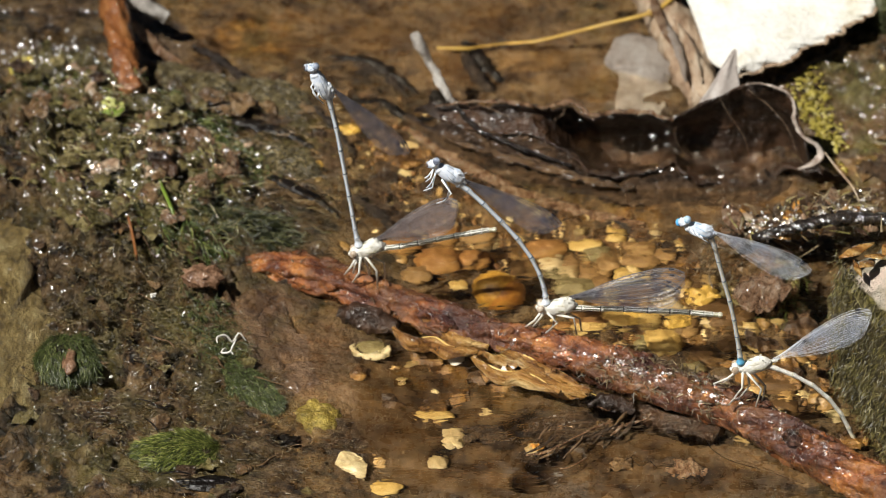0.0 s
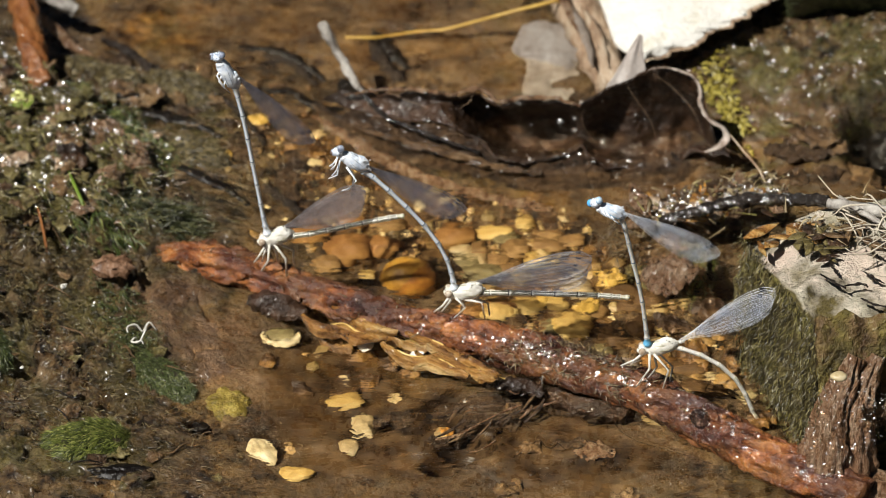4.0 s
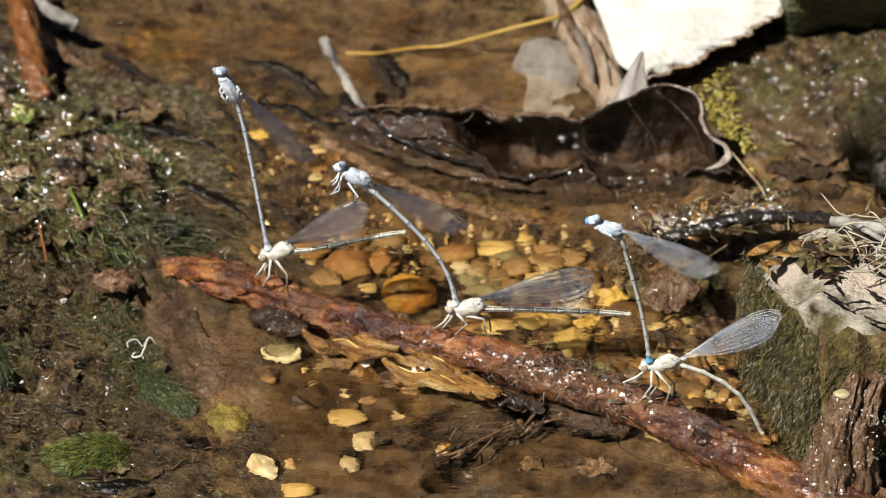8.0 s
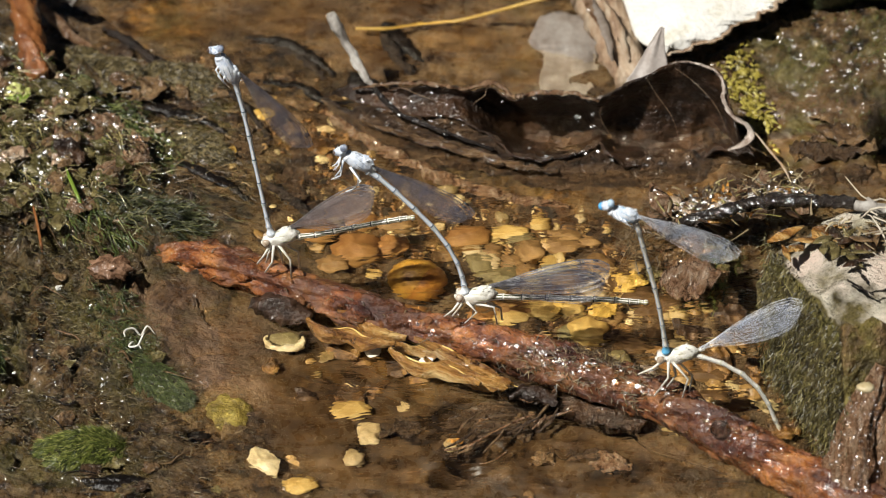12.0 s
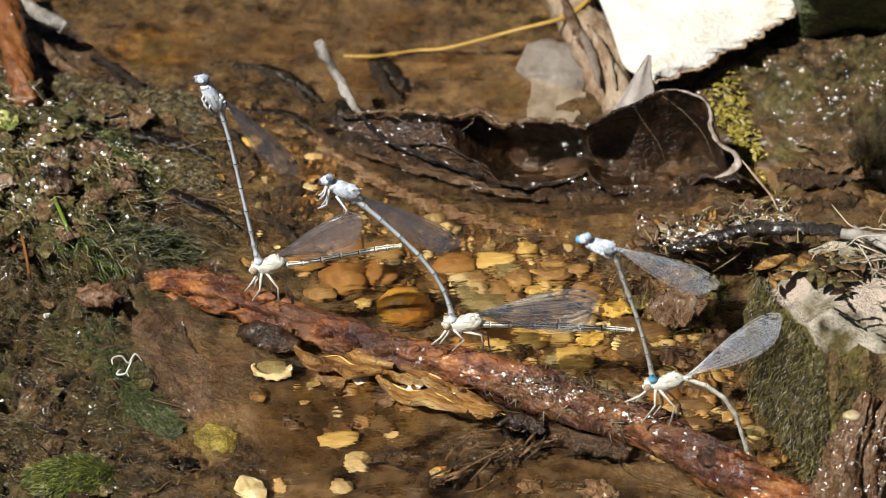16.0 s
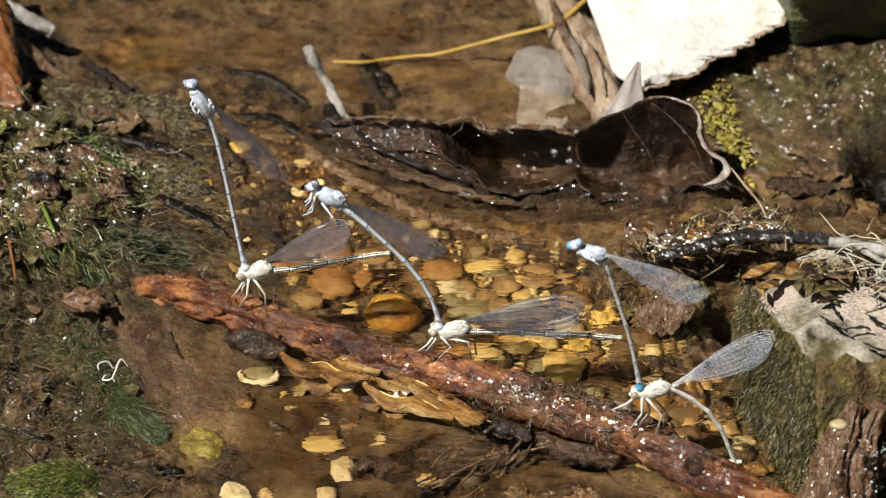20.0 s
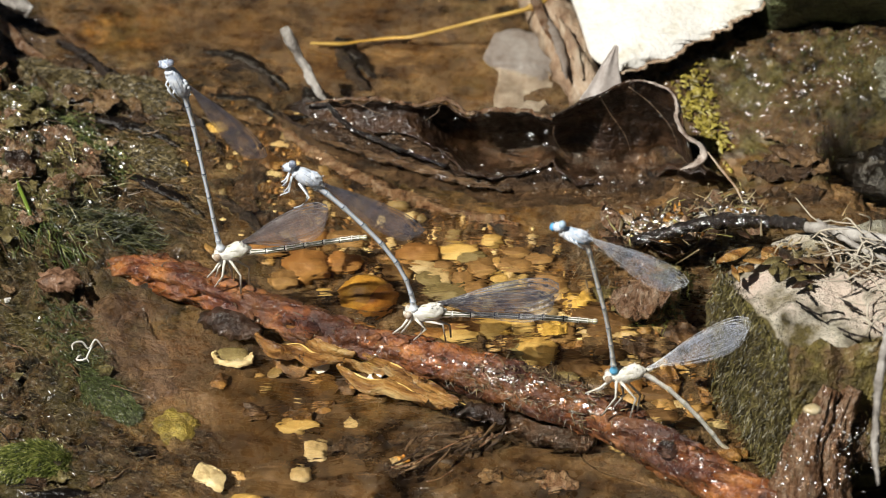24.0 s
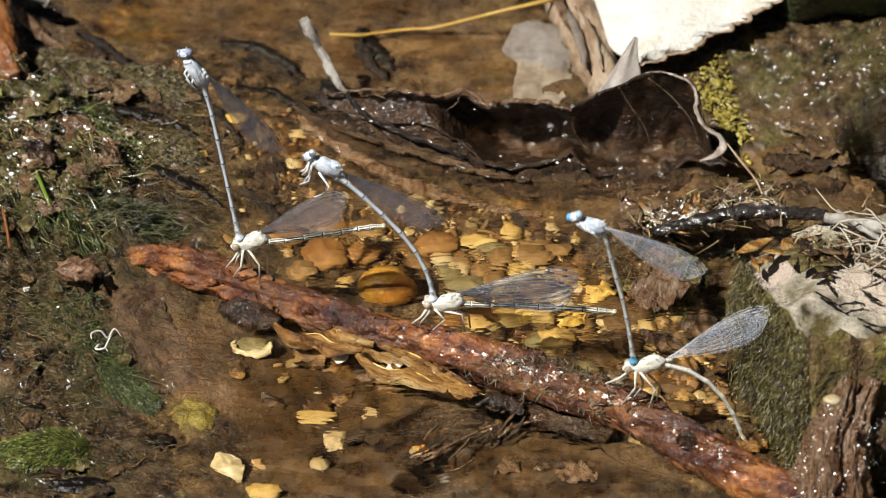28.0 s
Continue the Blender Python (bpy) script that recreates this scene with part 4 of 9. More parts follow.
for k in range(14):
    a = V(BARK_A[0]) + (V(BARK_A[5]) - V(BARK_A[0])) * rnd.uniform(0, 0.85) + V((rnd.uniform(-2, 2), rnd.uniform(-4.5, -1), rnd.uniform(1.2, 2.4)))
    d = V((1, -0.62, 0)) * rnd.uniform(5, 13)
    g = Geo()
    tube(g, smooth_path([a, a + d * 0.5 + V((0, rnd.uniform(-0.8, 0.8), 0.3)), a + d], 12), [0.1, rnd.uniform(0.3, 0.5), 0.12], 6, flat=0.5, rough=0.1, seed=k)
    part("splinter", g, (STRAW, GOLD_BARK, GOLD_BRIGHT)[k % 3], bark)


# ---- damselflies ----
VIEW = V((0.0, -0.80, 0.60))


def segment_geo(length, r0, r1, kind, last):
    """One abdomen segment along +x with its dark stripe and pale joint."""
    g = Geo()
    sides = 14
    xs = [0, 0.04, 0.25, 0.6, 0.89, 0.945, 1.0]
    sw = [1.12, 1.08, 0.90, 0.91, 0.98, 1.04, 1.16]
    if last:
        sw = [1.0, 1.15, 1.3, 1.25, 1.0, 0.7, 0.35]
    verts = []
    for x, s in zip(xs, sw):
        r = (r0 + (r1 - r0) * x) * s
        verts += [(x * length, r * math.cos(2 * math.pi * j / sides), r * math.sin(2 * math.pi * j / sides)) for j in range(sides)]
    faces, slots = [], []
    for i in range(len(xs) - 1):
        for j in range(sides):
            faces.append((i * sides + j, i * sides + (j + 1) % sides, (i + 1) * sides + (j + 1) % sides, (i + 1) * sides + j))
            slot = 0
            if 0 < i < 5 and j in ((8, 12) if kind == "" else (9, 11)):
                slot = 1
            if i == 4 and not last:
                slot = 2
            if kind == "pale":
                slot = 1 if (i == 4 and not last) else 0
            slots.append(slot)
    faces += [tuple(range(sides - 1, -1, -1)), tuple((len(xs) - 1) * sides + j for j in range(sides))]
    slots += [0, 0]
    g.add(verts, faces, slots)
    return g


def chain(line, lengths):
    """Poses of pieces of fixed lengths laid along a line: start, direction."""
    p = smooth_path(line, 160)
    run = np.concatenate([[0], np.cumsum(np.linalg.norm(np.diff(p, axis=0), axis=1))])
    total = sum(lengths)
    at = lambda s: V([np.interp(s / total * run[-1], run, p[:, k]) for k in range(3)])
    out, pos, s = [], p[0], 0.0
    for L in lengths:
        d = at(s + L) - pos
        d /= np.linalg.norm(d)
        out.append((pos.copy(), d))
        pos = pos + d * L
        s += L
    return out


def along(pos, d, origin, roll=0.0):
    """Matrix that lays +x along d at pos, in the space of a thing at origin."""
    x, y, z = frame_of(d, -VIEW)
    m = Matrix(((x[0], y[0], z[0]), (x[1], y[1], z[1]), (x[2], y[2], z[2]))).to_4x4()
    m.translation = Vector((V(pos) - V(origin)) * MM)
    return m @ pose(0, 0, 0, roll)


def wing_geo(L, w, bulge, fine=1.0):
    """Membrane and veins of one wing along +x, hanging to the bulge side."""
    s = np.linspace(0, 1, 25)
    wid = 0.92 * w * np.interp(s, [0, 0.1, 0.2, 0.35, 0.55, 0.75, 0.88, 0.95, 1.0], [0.10, 0.16, 0.34, 0.66, 0.93, 1.0, 0.86, 0.62, 0.16])
    nv = 7
    pt = lambda i, t: V((s[i] * L, bulge * wid[i] * (t - 0.42), 0.17 * math.sin(t * 14 + s[i] * 3) * min(1, wid[i] / w * 1.5)))
    mem = Geo()
    verts = [pt(i, j / (nv - 1)) for i in range(25) for j in range(nv)]
    faces = []
    for i in range(24):
        for j in range(nv - 1):
            a, b, c, d = i * nv + j, (i + 1) * nv + j, (i + 1) * nv + j + 1, i * nv + j + 1
            faces += [(a, b, c, d)]
    mem.add(verts, faces)
    vein = Geo()
    for t, r in ((0.0, 0.050), (0.12, 0.026), (0.3, 0.018), (0.48, 0.016), (0.66, 0.016), (0.83, 0.014), (1.0, 0.022)):
        tube(vein, [pt(i, t) + V((0, 0, 0.03)) for i in range(0, 25, 2)], r * fine, 3, cap=False)
    for i in range(3, 24):
        for j in range(6):
            t0, t1 = (0, 0.12, 0.3, 0.48, 0.66, 0.83, 1.0)[j:j + 2]
            k = min(24, i + (j % 2))
            tube(vein, [pt(i, t0) + V((0, 0, 0.03)), pt(k, t1) + V((0, 0, 0.03))], 0.010 * fine, 3, cap=False)
    stig = Geo()
    tube(stig, [pt(21, 0.05) + V((0, 0, 0.05)), pt(22, 0.06) + V((0, 0, 0.05))], 0.17, 6, flat=0.3)
    return mem, vein, stig


def damselfly(label, group, at, head, thorax, abdomen, seg_r, wing, legs, look_of):
    """A damselfly: head, eyes, thorax, ten abdomen pieces, four folded wings, six legs."""
    ob = thing("damselfly", at, label, "damselfly", group)
    t0, t1 = V(thorax[0]), V(thorax[1])
    ax = frame_of(t1 - t0)
    r = thorax[2]
    # head with two wide-set eyes
    h = V(head)
    hd = frame_of(t0 - h + V((0, 0, 0.01)))
    wide = look_of["wide"]
    if wide:
        a0 = hd[0]
        a1 = V((0.85, -0.35, 0.25)) - a0 * np.dot(a0, (0.85, -0.35, 0.25))
        a1 /= np.linalg.norm(a1)
        hd = V((a0, a1, np.cross(a0, a1)))
    g = Geo()
    h = h + hd[0] * 0.35
    blob(g, h, (0.88, 1.25, 0.85), hd, 20, 14, 0, 0.12, 3, 4.0)
    blob(g, h - hd[0] * 0.62 - V((0, 0, 0.3)), (0.5, 0.66, 0.5), hd, 12, 8, 0, 0.12, 6, 4.0)
    for k in range(16):
        b0 = h + hd[1] * rnd.uniform(-0.7, 0.7) - hd[0] * rnd.uniform(-0.3, 0.6) + V((0, 0, 0.4))
        tube(g, [b0, b0 + V((rnd.uniform(-0.2, 0.2), rnd.uniform(-0.2, 0.2), rnd.uniform(0.2, 0.45)))], [0.06, 0.02], 4)
    tube(g, [h + hd[0] * 0.4, (h + t0) / 2, t0 + ax[0] * 0.5], [0.75, 0.62, 1.0], 12)
    hob = part("head", g, look_of["head"], ob)
    for sgn in (-1, 1):
        g = Geo()
        blob(g, h + hd[1] * sgn * 1.05 - hd[0] * 0.10 + V((0, 0, 0.1)), (0.72, 0.62, 0.76), hd, 18, 12)
        eob = part("eye", g, look_of["eye"] if sgn < 0 or look_of["eye"] is not EYE_BLUE else EYE_PALE, hob)
        if look_of["eye"] is EYE_GREY and sgn < 0:
            g = Geo()
            blob(g, h + hd[1] * sgn * 1.22 - hd[0] * 0.24 + V((-0.10, -0.32, 0.16)), (0.46, 0.40, 0.46), hd, 12, 8)
            part("eye_spot", g, EYE_BROWN, eob, "dark upper part of the eye")
        g = Geo()
        a0 = h - hd[0] * 0.7 + hd[1] * sgn * 0.35 + V((0, 0, 0.3))
        tube(g, [a0, a0 - hd[0] * 0.9 + V((0, 0, 0.5))], [0.07, 0.03], 4)
        part("antenna", g, DARK_CUT, hob)
    # thorax: humped body, two dark shoulder stripes
    g = Geo()
    c, half = (t0 + t1) / 2, np.linalg.norm(t1 - t0) / 2
    blob(g, c, (half * 1.32, r * 0.86, r * 0.88), ax, 28, 20, 0, 0.10, 8, 3.4)
    blob(g, c - ax[0] * half * 0.45, (half * 0.75, r * 0.74, r * 0.84), ax, 20, 14, 0, 0.10, 4, 3.4)
    blob(g, c + ax[0] * half * 0.4 + ax[2] * r * 0.25, (half * 0.8, r * 0.70, r * 0.80), ax, 20, 14, 0, 0.12, 2, 3.4)
    blob(g, t0 + ax[0] * 0.1, (0.8, r * 0.66, r * 0.7), ax, 14, 10, 0, 0.06, 5)
    for k in range(6):
        u, v = rnd.uniform(0.3, 1.0), rnd.uniform(-0.7, 0.7)
        b0 = c + ax[0] * half * u + (ax[2] * math.cos(v) + ax[1] * math.sin(v)) * r * 0.98
        tube(g, [b0, b0 + ax[2] * rnd.uniform(0.2, 0.45) + ax[0] * 0.25], [0.10, 0.03], 4)
    th = part("thorax", g, look_of["thorax"], ob)
    facing = VIEW - ax[0] * np.dot(VIEW, ax[0])
    facing /= np.linalg.norm(facing)
    across = np.cross(ax[0], facing)
    for ang, rr, span in ((-0.85, 0.075, (-0.8, -0.3, 0.3, 0.85)), (-0.1, 0.05, (-0.55, -0.1, 0.35, 0.75)), (0.6, 0.055, (-0.5, -0.1, 0.4, 0.9)), (2.2, 0.07, (-0.8, -0.3, 0.2, 0.7)), (3.6, 0.07, (-0.8, -0.3, 0.2, 0.7))):
        g = Geo()
        line = [c + ax[0] * half * (sp + 0.12 * math.sin(ang * 3)) + (facing * math.cos(ang + 0.25 * sp) + across * math.sin(ang + 0.25 * sp)) * r * 0.90 * math.sqrt(max(0.08, 1 - (sp * 0.84) ** 2)) for sp in span]
        tube(g, smooth_path(line, 12), [rr * 0.2, rr * 0.7, rr * 0.7, rr * 0.2], 5)
        part("shoulder_stripe", g, look_of["stripe"], th)
    # wing hinges humped on the back
    for k in range(5):
        g = Geo()
        blob(g, V(wing[0]) + ax[0] * (k * 0.45 - 1.1) + facing * (0.25 * math.sin(k * 2.3)) - V((0, 0, 0.35)), (0.42, 0.34, 0.36), ax, 9, 7, 0, 0.25, k)
        part("wing_hinge", g, look_of["thorax"], th)
    # abdomen
    p = smooth_path(abdomen, 120)
    total = np.linalg.norm(np.diff(p, axis=0), axis=1).sum()
    share = V((0.07, 0.13, 0.155, 0.155, 0.15, 0.13, 0.09, 0.055, 0.035, 0.03))
    lengths = share / share.sum() * total
    segs = []
    for i, ((pos, d), L) in enumerate(zip(chain(abdomen, lengths), lengths)):
        r0 = np.interp(i / 9, [0, 0.12, 0.6, 0.8, 1], seg_r)
        r1 = np.interp((i + 1) / 9, [0, 0.12, 0.6, 0.8, 1], seg_r)
        seg = new("abdomen_segment", mesh_of("abdomen_segment", segment_geo(L, r0, r1, look_of["kind"], i == 9), look_of["abdomen"] if i < 8 else look_of["tip"]))
        seg.parent = ob
        seg.matrix_local = along(pos, d, at)
        ORIGIN[seg] = V(pos)
        segs.append((seg, L))
    # wings folded together over the back
    wb, wtip, ww, bulge, fan = wing
    L = np.linalg.norm(V(wtip) - V(wb))
    wings = []
    for i, (ang, sc, lift) in enumerate(((0.0, 1.0, 0.25), (fan * 0.45, 0.99, 0.1), (fan, 0.95, -0.1), (fan * 1.35, 0.94, -0.25))):
        mem, vein, stig = wing_geo(L * sc, ww * (1.0 if i < 2 else 1.06), bulge, 0.7 if look_of["vein"] is VEIN_PALE else (1.9 if wide else 2.5))
        w = new("wing", mesh_of("wing", mem, look_of["wing"]))
        w.parent = ob
        w.matrix_local = along(V(wb) + VIEW * lift, V(wtip) - V(wb), at) @ pose(0, 0, 0, 0, 0, ang)
        ORIGIN[w] = V((0, 0, 0))
        v = part("vein_net", vein, look_of["vein"], w)
        part("wing_spot", stig, DARK_CUT, w)
        wings.append(w)
    for line in legs:
        g = Geo()
        pts = [V(q) for q in line]
        slim = 0.62 if look_of["wide"] else 0.85
        tube(g, pts, [0.34 * slim, 0.27 * slim, 0.2 * slim, 0.16 * slim], 6)
        for k in range(6):
            f = 0.35 + k * 0.1
            c0 = pts[-2] + (pts[-1] - pts[-2]) * f
            tube(g, [c0, c0 + V((0.35, -0.1, -0.25))], [0.03, 0.015], 3)
        part("leg", g, look_of["leg"], ob)
    return ob, segs, wings


MALE = dict(head=M_HEAD, eye=EYE_GREY, thorax=M_WHITE, stripe=SLATE_CUT, abdomen=[M_BLUE, M_GREY, SLATE_CUT], tip=[M_BLUE, M_BLUE, M_BLUE], wing=WING_THIN, vein=VEIN, leg=M_BLUE, kind="", wide=True)
MALE_BLUE = dict(MALE, head=M_HEAD, eye=EYE_BLUE, thorax=M_WHITE, stripe=M_SKY, abdomen=[F_CREAM, M_GREY, SLATE_CUT], tip=[M_SKY, M_SKY, M_SKY], wing=WING_CLEAR, vein=VEIN_PALE)
FEMALE = dict(head=F_CREAM, eye=EYE_TAN, thorax=F_CREAM, stripe=F_OLIVE, abdomen=[F_CREAM, F_DARK, DARK_CUT], tip=[F_CREAM, F_OLIVE, DARK_CUT], wing=WING_SMOKE, vein=VEIN, leg=F_CREAM, kind="lined", wide=False)
FEMALE_THIN = dict(FEMALE, wing=WING_DARK)
FEMALE_PALE = dict(FEMALE, abdomen=[F_CREAM, F_PALE, F_PALE], wing=WING_CLEAR, vein=VEIN_PALE, kind="pale")

PAIR = "damselfly pairs on the stick"
f1, f1_segs, f1_wings = damselfly(
    "cream-white female damselfly clinging to the wet stick", PAIR, (-31.6, -19.7, 5.0),
    (-34.2, -21.1, 13.3), ((-32.9, -21.1, 13.3), (-28.8, -21.1, 14.9), 1.75),
    [(-29.5, -21.1, 14.0), (-24.1, -21.1, 14.8), (-20.2, -21.1, 15.8), (-16.4, -21.1, 16.7), (-13.0, -21.1, 17.5), (-8.7, -21.1, 18.4), (-6.9, -21.1, 18.6)],
    (0.75, 0.55, 0.5, 0.55, 0.4), ((-30.0, -21.1, 16.0), (-14.3, -21.1, 24.9), 5.3, 1, 5),
    [[(-33.2, -22.1, 13.0), (-34.4, -22.6, 11.0), (-35.7, -22.1, 8.8)], [(-32.6, -22.1, 12.9), (-32.9, -22.6, 9.6), (-34.3, -22.1, 6.8)], [(-31.7, -22.1, 13.0), (-29.6, -22.6, 10.0), (-29.5, -22.6, 6.0)],
     [(-32.6, -20.1, 11.6), (-33.7, -19.5, 9.3), (-34.2, -19.3, 7.1)], [(-31.1, -20.1, 11.9), (-28.2, -19.6, 9.7), (-28.2, -19.5, 5.9)], [(-32.1, -20.1, 11.5), (-31.4, -19.3, 8.7), (-31.2, -19.1, 6.7)]], FEMALE)
m1, m1_segs, m1_wings = damselfly(
    "pale blue male damselfly standing upright on its mate's neck", PAIR, (-32.9, -21.2, 14.8),
    (-41.2, -23.3, 56.5), ((-40.4, -23.2, 54.7), (-38.2, -22.9, 49.6), 1.55),
    [(-38.0, -22.9, 49.3), (-37.3, -22.7, 45.2), (-36.5, -22.5, 40.8), (-35.8, -22.2, 35.2), (-35.0, -21.9, 29.2), (-34.2, -21.6, 23.0), (-33.5, -21.3, 17.7), (-32.9, -21.2, 14.4)],
    (0.72, 0.44, 0.40, 0.46, 0.64), ((-37.5, -23.1, 51.9), (-24.0, -22.3, 35.8), 3.5, 1, 3),
    [[(-40.6, -23.6, 53.4), (-41.2, -24.2, 52.6), (-40.4, -24.4, 51.0), (-39.8, -24.4, 50.0)], [(-40.3, -23.6, 52.4), (-40.9, -24.2, 51.4), (-39.9, -24.3, 49.8)], [(-39.6, -23.6, 51.4), (-40.1, -24.1, 50.2), (-39.0, -24.0, 48.8)],
     [(-40.4, -22.3, 53.2), (-40.9, -21.8, 51.6), (-40.2, -21.8, 50.2)], [(-40.1, -22.3, 52.0), (-40.5, -21.8, 50.6), (-39.7, -21.7, 49.2)], [(-39.4, -22.2, 51.0), (-39.8, -21.7, 49.6), (-38.8, -21.6, 48.6)]], MALE)
f2, f2_segs, f2_wings = damselfly(
    "cream female damselfly with banded olive abdomen, perched on the stick", PAIR, (3.3, -36.8, 6.5),
    (1.1, -36.4, 12.2), ((2.5, -36.4, 11.7), (7.2, -36.4, 12.4), 1.75),
    [(7.2, -36.4, 11.8), (13.7, -36.4, 11.7), (18.6, -36.4, 11.6), (23.2, -36.4, 11.3), (27.7, -36.4, 11.2), (31.7, -36.4, 10.8), (35.3, -36.4, 10.5)],
    (0.75, 0.55, 0.5, 0.55, 0.4), ((6.7, -36.4, 14.2), (28.0, -36.4, 19.7), 5.4, 1, 7),
    [[(1.6, -37.4, 11.8), (0.2, -37.9, 9.9), (-1.5, -37.6, 8.2)], [(2.6, -37.4, 11.4), (4.5, -37.9, 9.5), (2.3, -37.7, 6.9)], [(4.4, -37.4, 11.0), (7.5, -37.9, 10.6), (8.1, -37.9, 6.8)],
     [(2.2, -35.4, 10.3), (1.3, -34.7, 8.1), (-0.0, -34.6, 6.2)], [(3.3, -35.4, 10.0), (4.0, -34.6, 8.1), (3.6, -34.4, 6.1)], [(6.5, -35.4, 9.7), (8.7, -34.8, 8.2), (9.0, -34.6, 5.3)]], FEMALE_THIN)
m2, m2_segs, m2_wings = damselfly(
    "pale blue male damselfly bent over, holding its mate's neck", PAIR, (2.4, -36.5, 12.8),
    (-19.2, -38.1, 45.2), ((-17.8, -38.0, 43.9), (-14.1, -37.9, 41.3), 1.6),
    [(-14.3, -37.9, 40.6), (-12.1, -37.8, 38.6), (-8.5, -37.6, 34.6), (-5.0, -37.3, 30.2), (-1.7, -37.1, 25.6), (0.8, -36.9, 20.4), (2.0, -36.6, 15.9), (2.4, -36.5, 12.5)],
    (0.8, 0.48, 0.42, 0.48, 0.64), ((-13.7, -37.9, 41.6), (4.7, -37.4, 31.4), 3.6, 1, 4),
    [[(-18.6, -38.8, 43.5), (-19.1, -39.3, 40.5), (-20.7, -39.2, 39.7)], [(-19.0, -38.8, 44.2), (-19.4, -39.6, 42.9), (-20.3, -39.5, 41.9)], [(-17.4, -38.7, 41.9), (-15.6, -39.2, 39.2), (-17.0, -39.1, 37.4), (-18.3, -39.1, 36.9)],
     [(-18.4, -37.2, 42.6), (-19.3, -36.3, 39.5), (-20.2, -36.3, 38.3)], [(-18.8, -37.2, 43.4), (-19.9, -36.3, 41.0), (-20.6, -36.3, 40.5)], [(-17.2, -37.1, 41.0), (-16.0, -36.1, 38.1), (-16.4, -36.0, 36.0)]], MALE)
f3, f3_segs, f3_wings = damselfly(
    "pale cream female damselfly dipping her abdomen beside the stick", PAIR, (38.1, -58.4, 6.0),
    (36.6, -58.2, 14.6), ((38.1, -58.2, 14.4), (42.6, -58.2, 15.7), 1.6),
    [(42.4, -58.2, 15.2), (46.0, -58.2, 13.9), (48.8, -58.2, 12.6), (52.5, -58.2, 10.0), (55.5, -58.2, 6.6), (57.7, -58.2, 2.1), (59.2, -58.2, -1.8), (59.9, -58.2, -4.4)],
    (0.62, 0.45, 0.41, 0.44, 0.34), ((43.6, -58.2, 16.4), (61.3, -58.2, 26.7), 4.9, 1, 3),
    [[(37.6, -59.2, 14.9), (35.4, -59.7, 13.2), (32.9, -59.4, 11.7)], [(38.2, -59.2, 14.2), (38.2, -59.7, 11.1), (35.8, -59.7, 7.1)], [(38.9, -59.2, 14.2), (41.7, -59.7, 10.9), (40.4, -60.0, 5.3)],
     [(37.9, -57.2, 13.4), (36.5, -56.5, 11.6), (35.1, -56.4, 10.2)], [(39.0, -57.2, 13.0), (39.7, -56.6, 9.3), (38.1, -56.4, 6.6)], [(39.8, -57.2, 13.1), (42.6, -56.6, 9.3), (41.9, -56.4, 4.5)]], FEMALE_PALE)
m3, m3_segs, m3_wings = damselfly(
    "male damselfly with bright blue eyes and pale grey abdomen", PAIR, (37.8, -58.4, 15.8),
    (26.6, -60.1, 48.6), ((27.7, -60.0, 47.3), (31.6, -59.9, 45.5), 1.45),
    [(31.7, -59.9, 44.8), (32.5, -59.8, 42.5), (33.5, -59.5, 38.1), (34.7, -59.3, 33.2), (35.9, -59.1, 28.2), (36.8, -58.8, 23.0), (37.4, -58.6, 19.0), (37.8, -58.4, 15.5)],
    (0.6, 0.42, 0.4, 0.45, 0.6), ((31.8, -60.0, 46.3), (49.9, -59.5, 37.1), 4.0, 1, 3),
    [[(28.1, -60.8, 47.4), (28.7, -61.6, 46.6), (29.7, -61.5, 45.9)], [(28.7, -60.8, 47.0), (29.5, -61.5, 46.1), (30.6, -61.5, 45.4)], [(29.5, -60.8, 46.6), (30.3, -61.5, 45.5), (31.4, -61.5, 44.7)],
     [(28.2, -59.2, 46.2), (28.8, -58.3, 44.3), (29.9, -58.2, 43.6)], [(28.8, -59.1, 45.9), (29.7, -58.2, 43.7), (30.7, -58.2, 43.1)], [(29.6, -59.1, 45.5), (30.5, -58.2, 43.2), (31.5, -58.2, 42.3)]], MALE_BLUE)

# ---- broken wood stump beside the pool ----
A0, C0 = V((55.6, -40.4, 0.0)), V((67.6, -72.1, 0.0))
STUMP_H = 31.0
FOOT = [A0, C0, C0 + V((60, 14, 0)), A0 + V((72, 22, 0))]


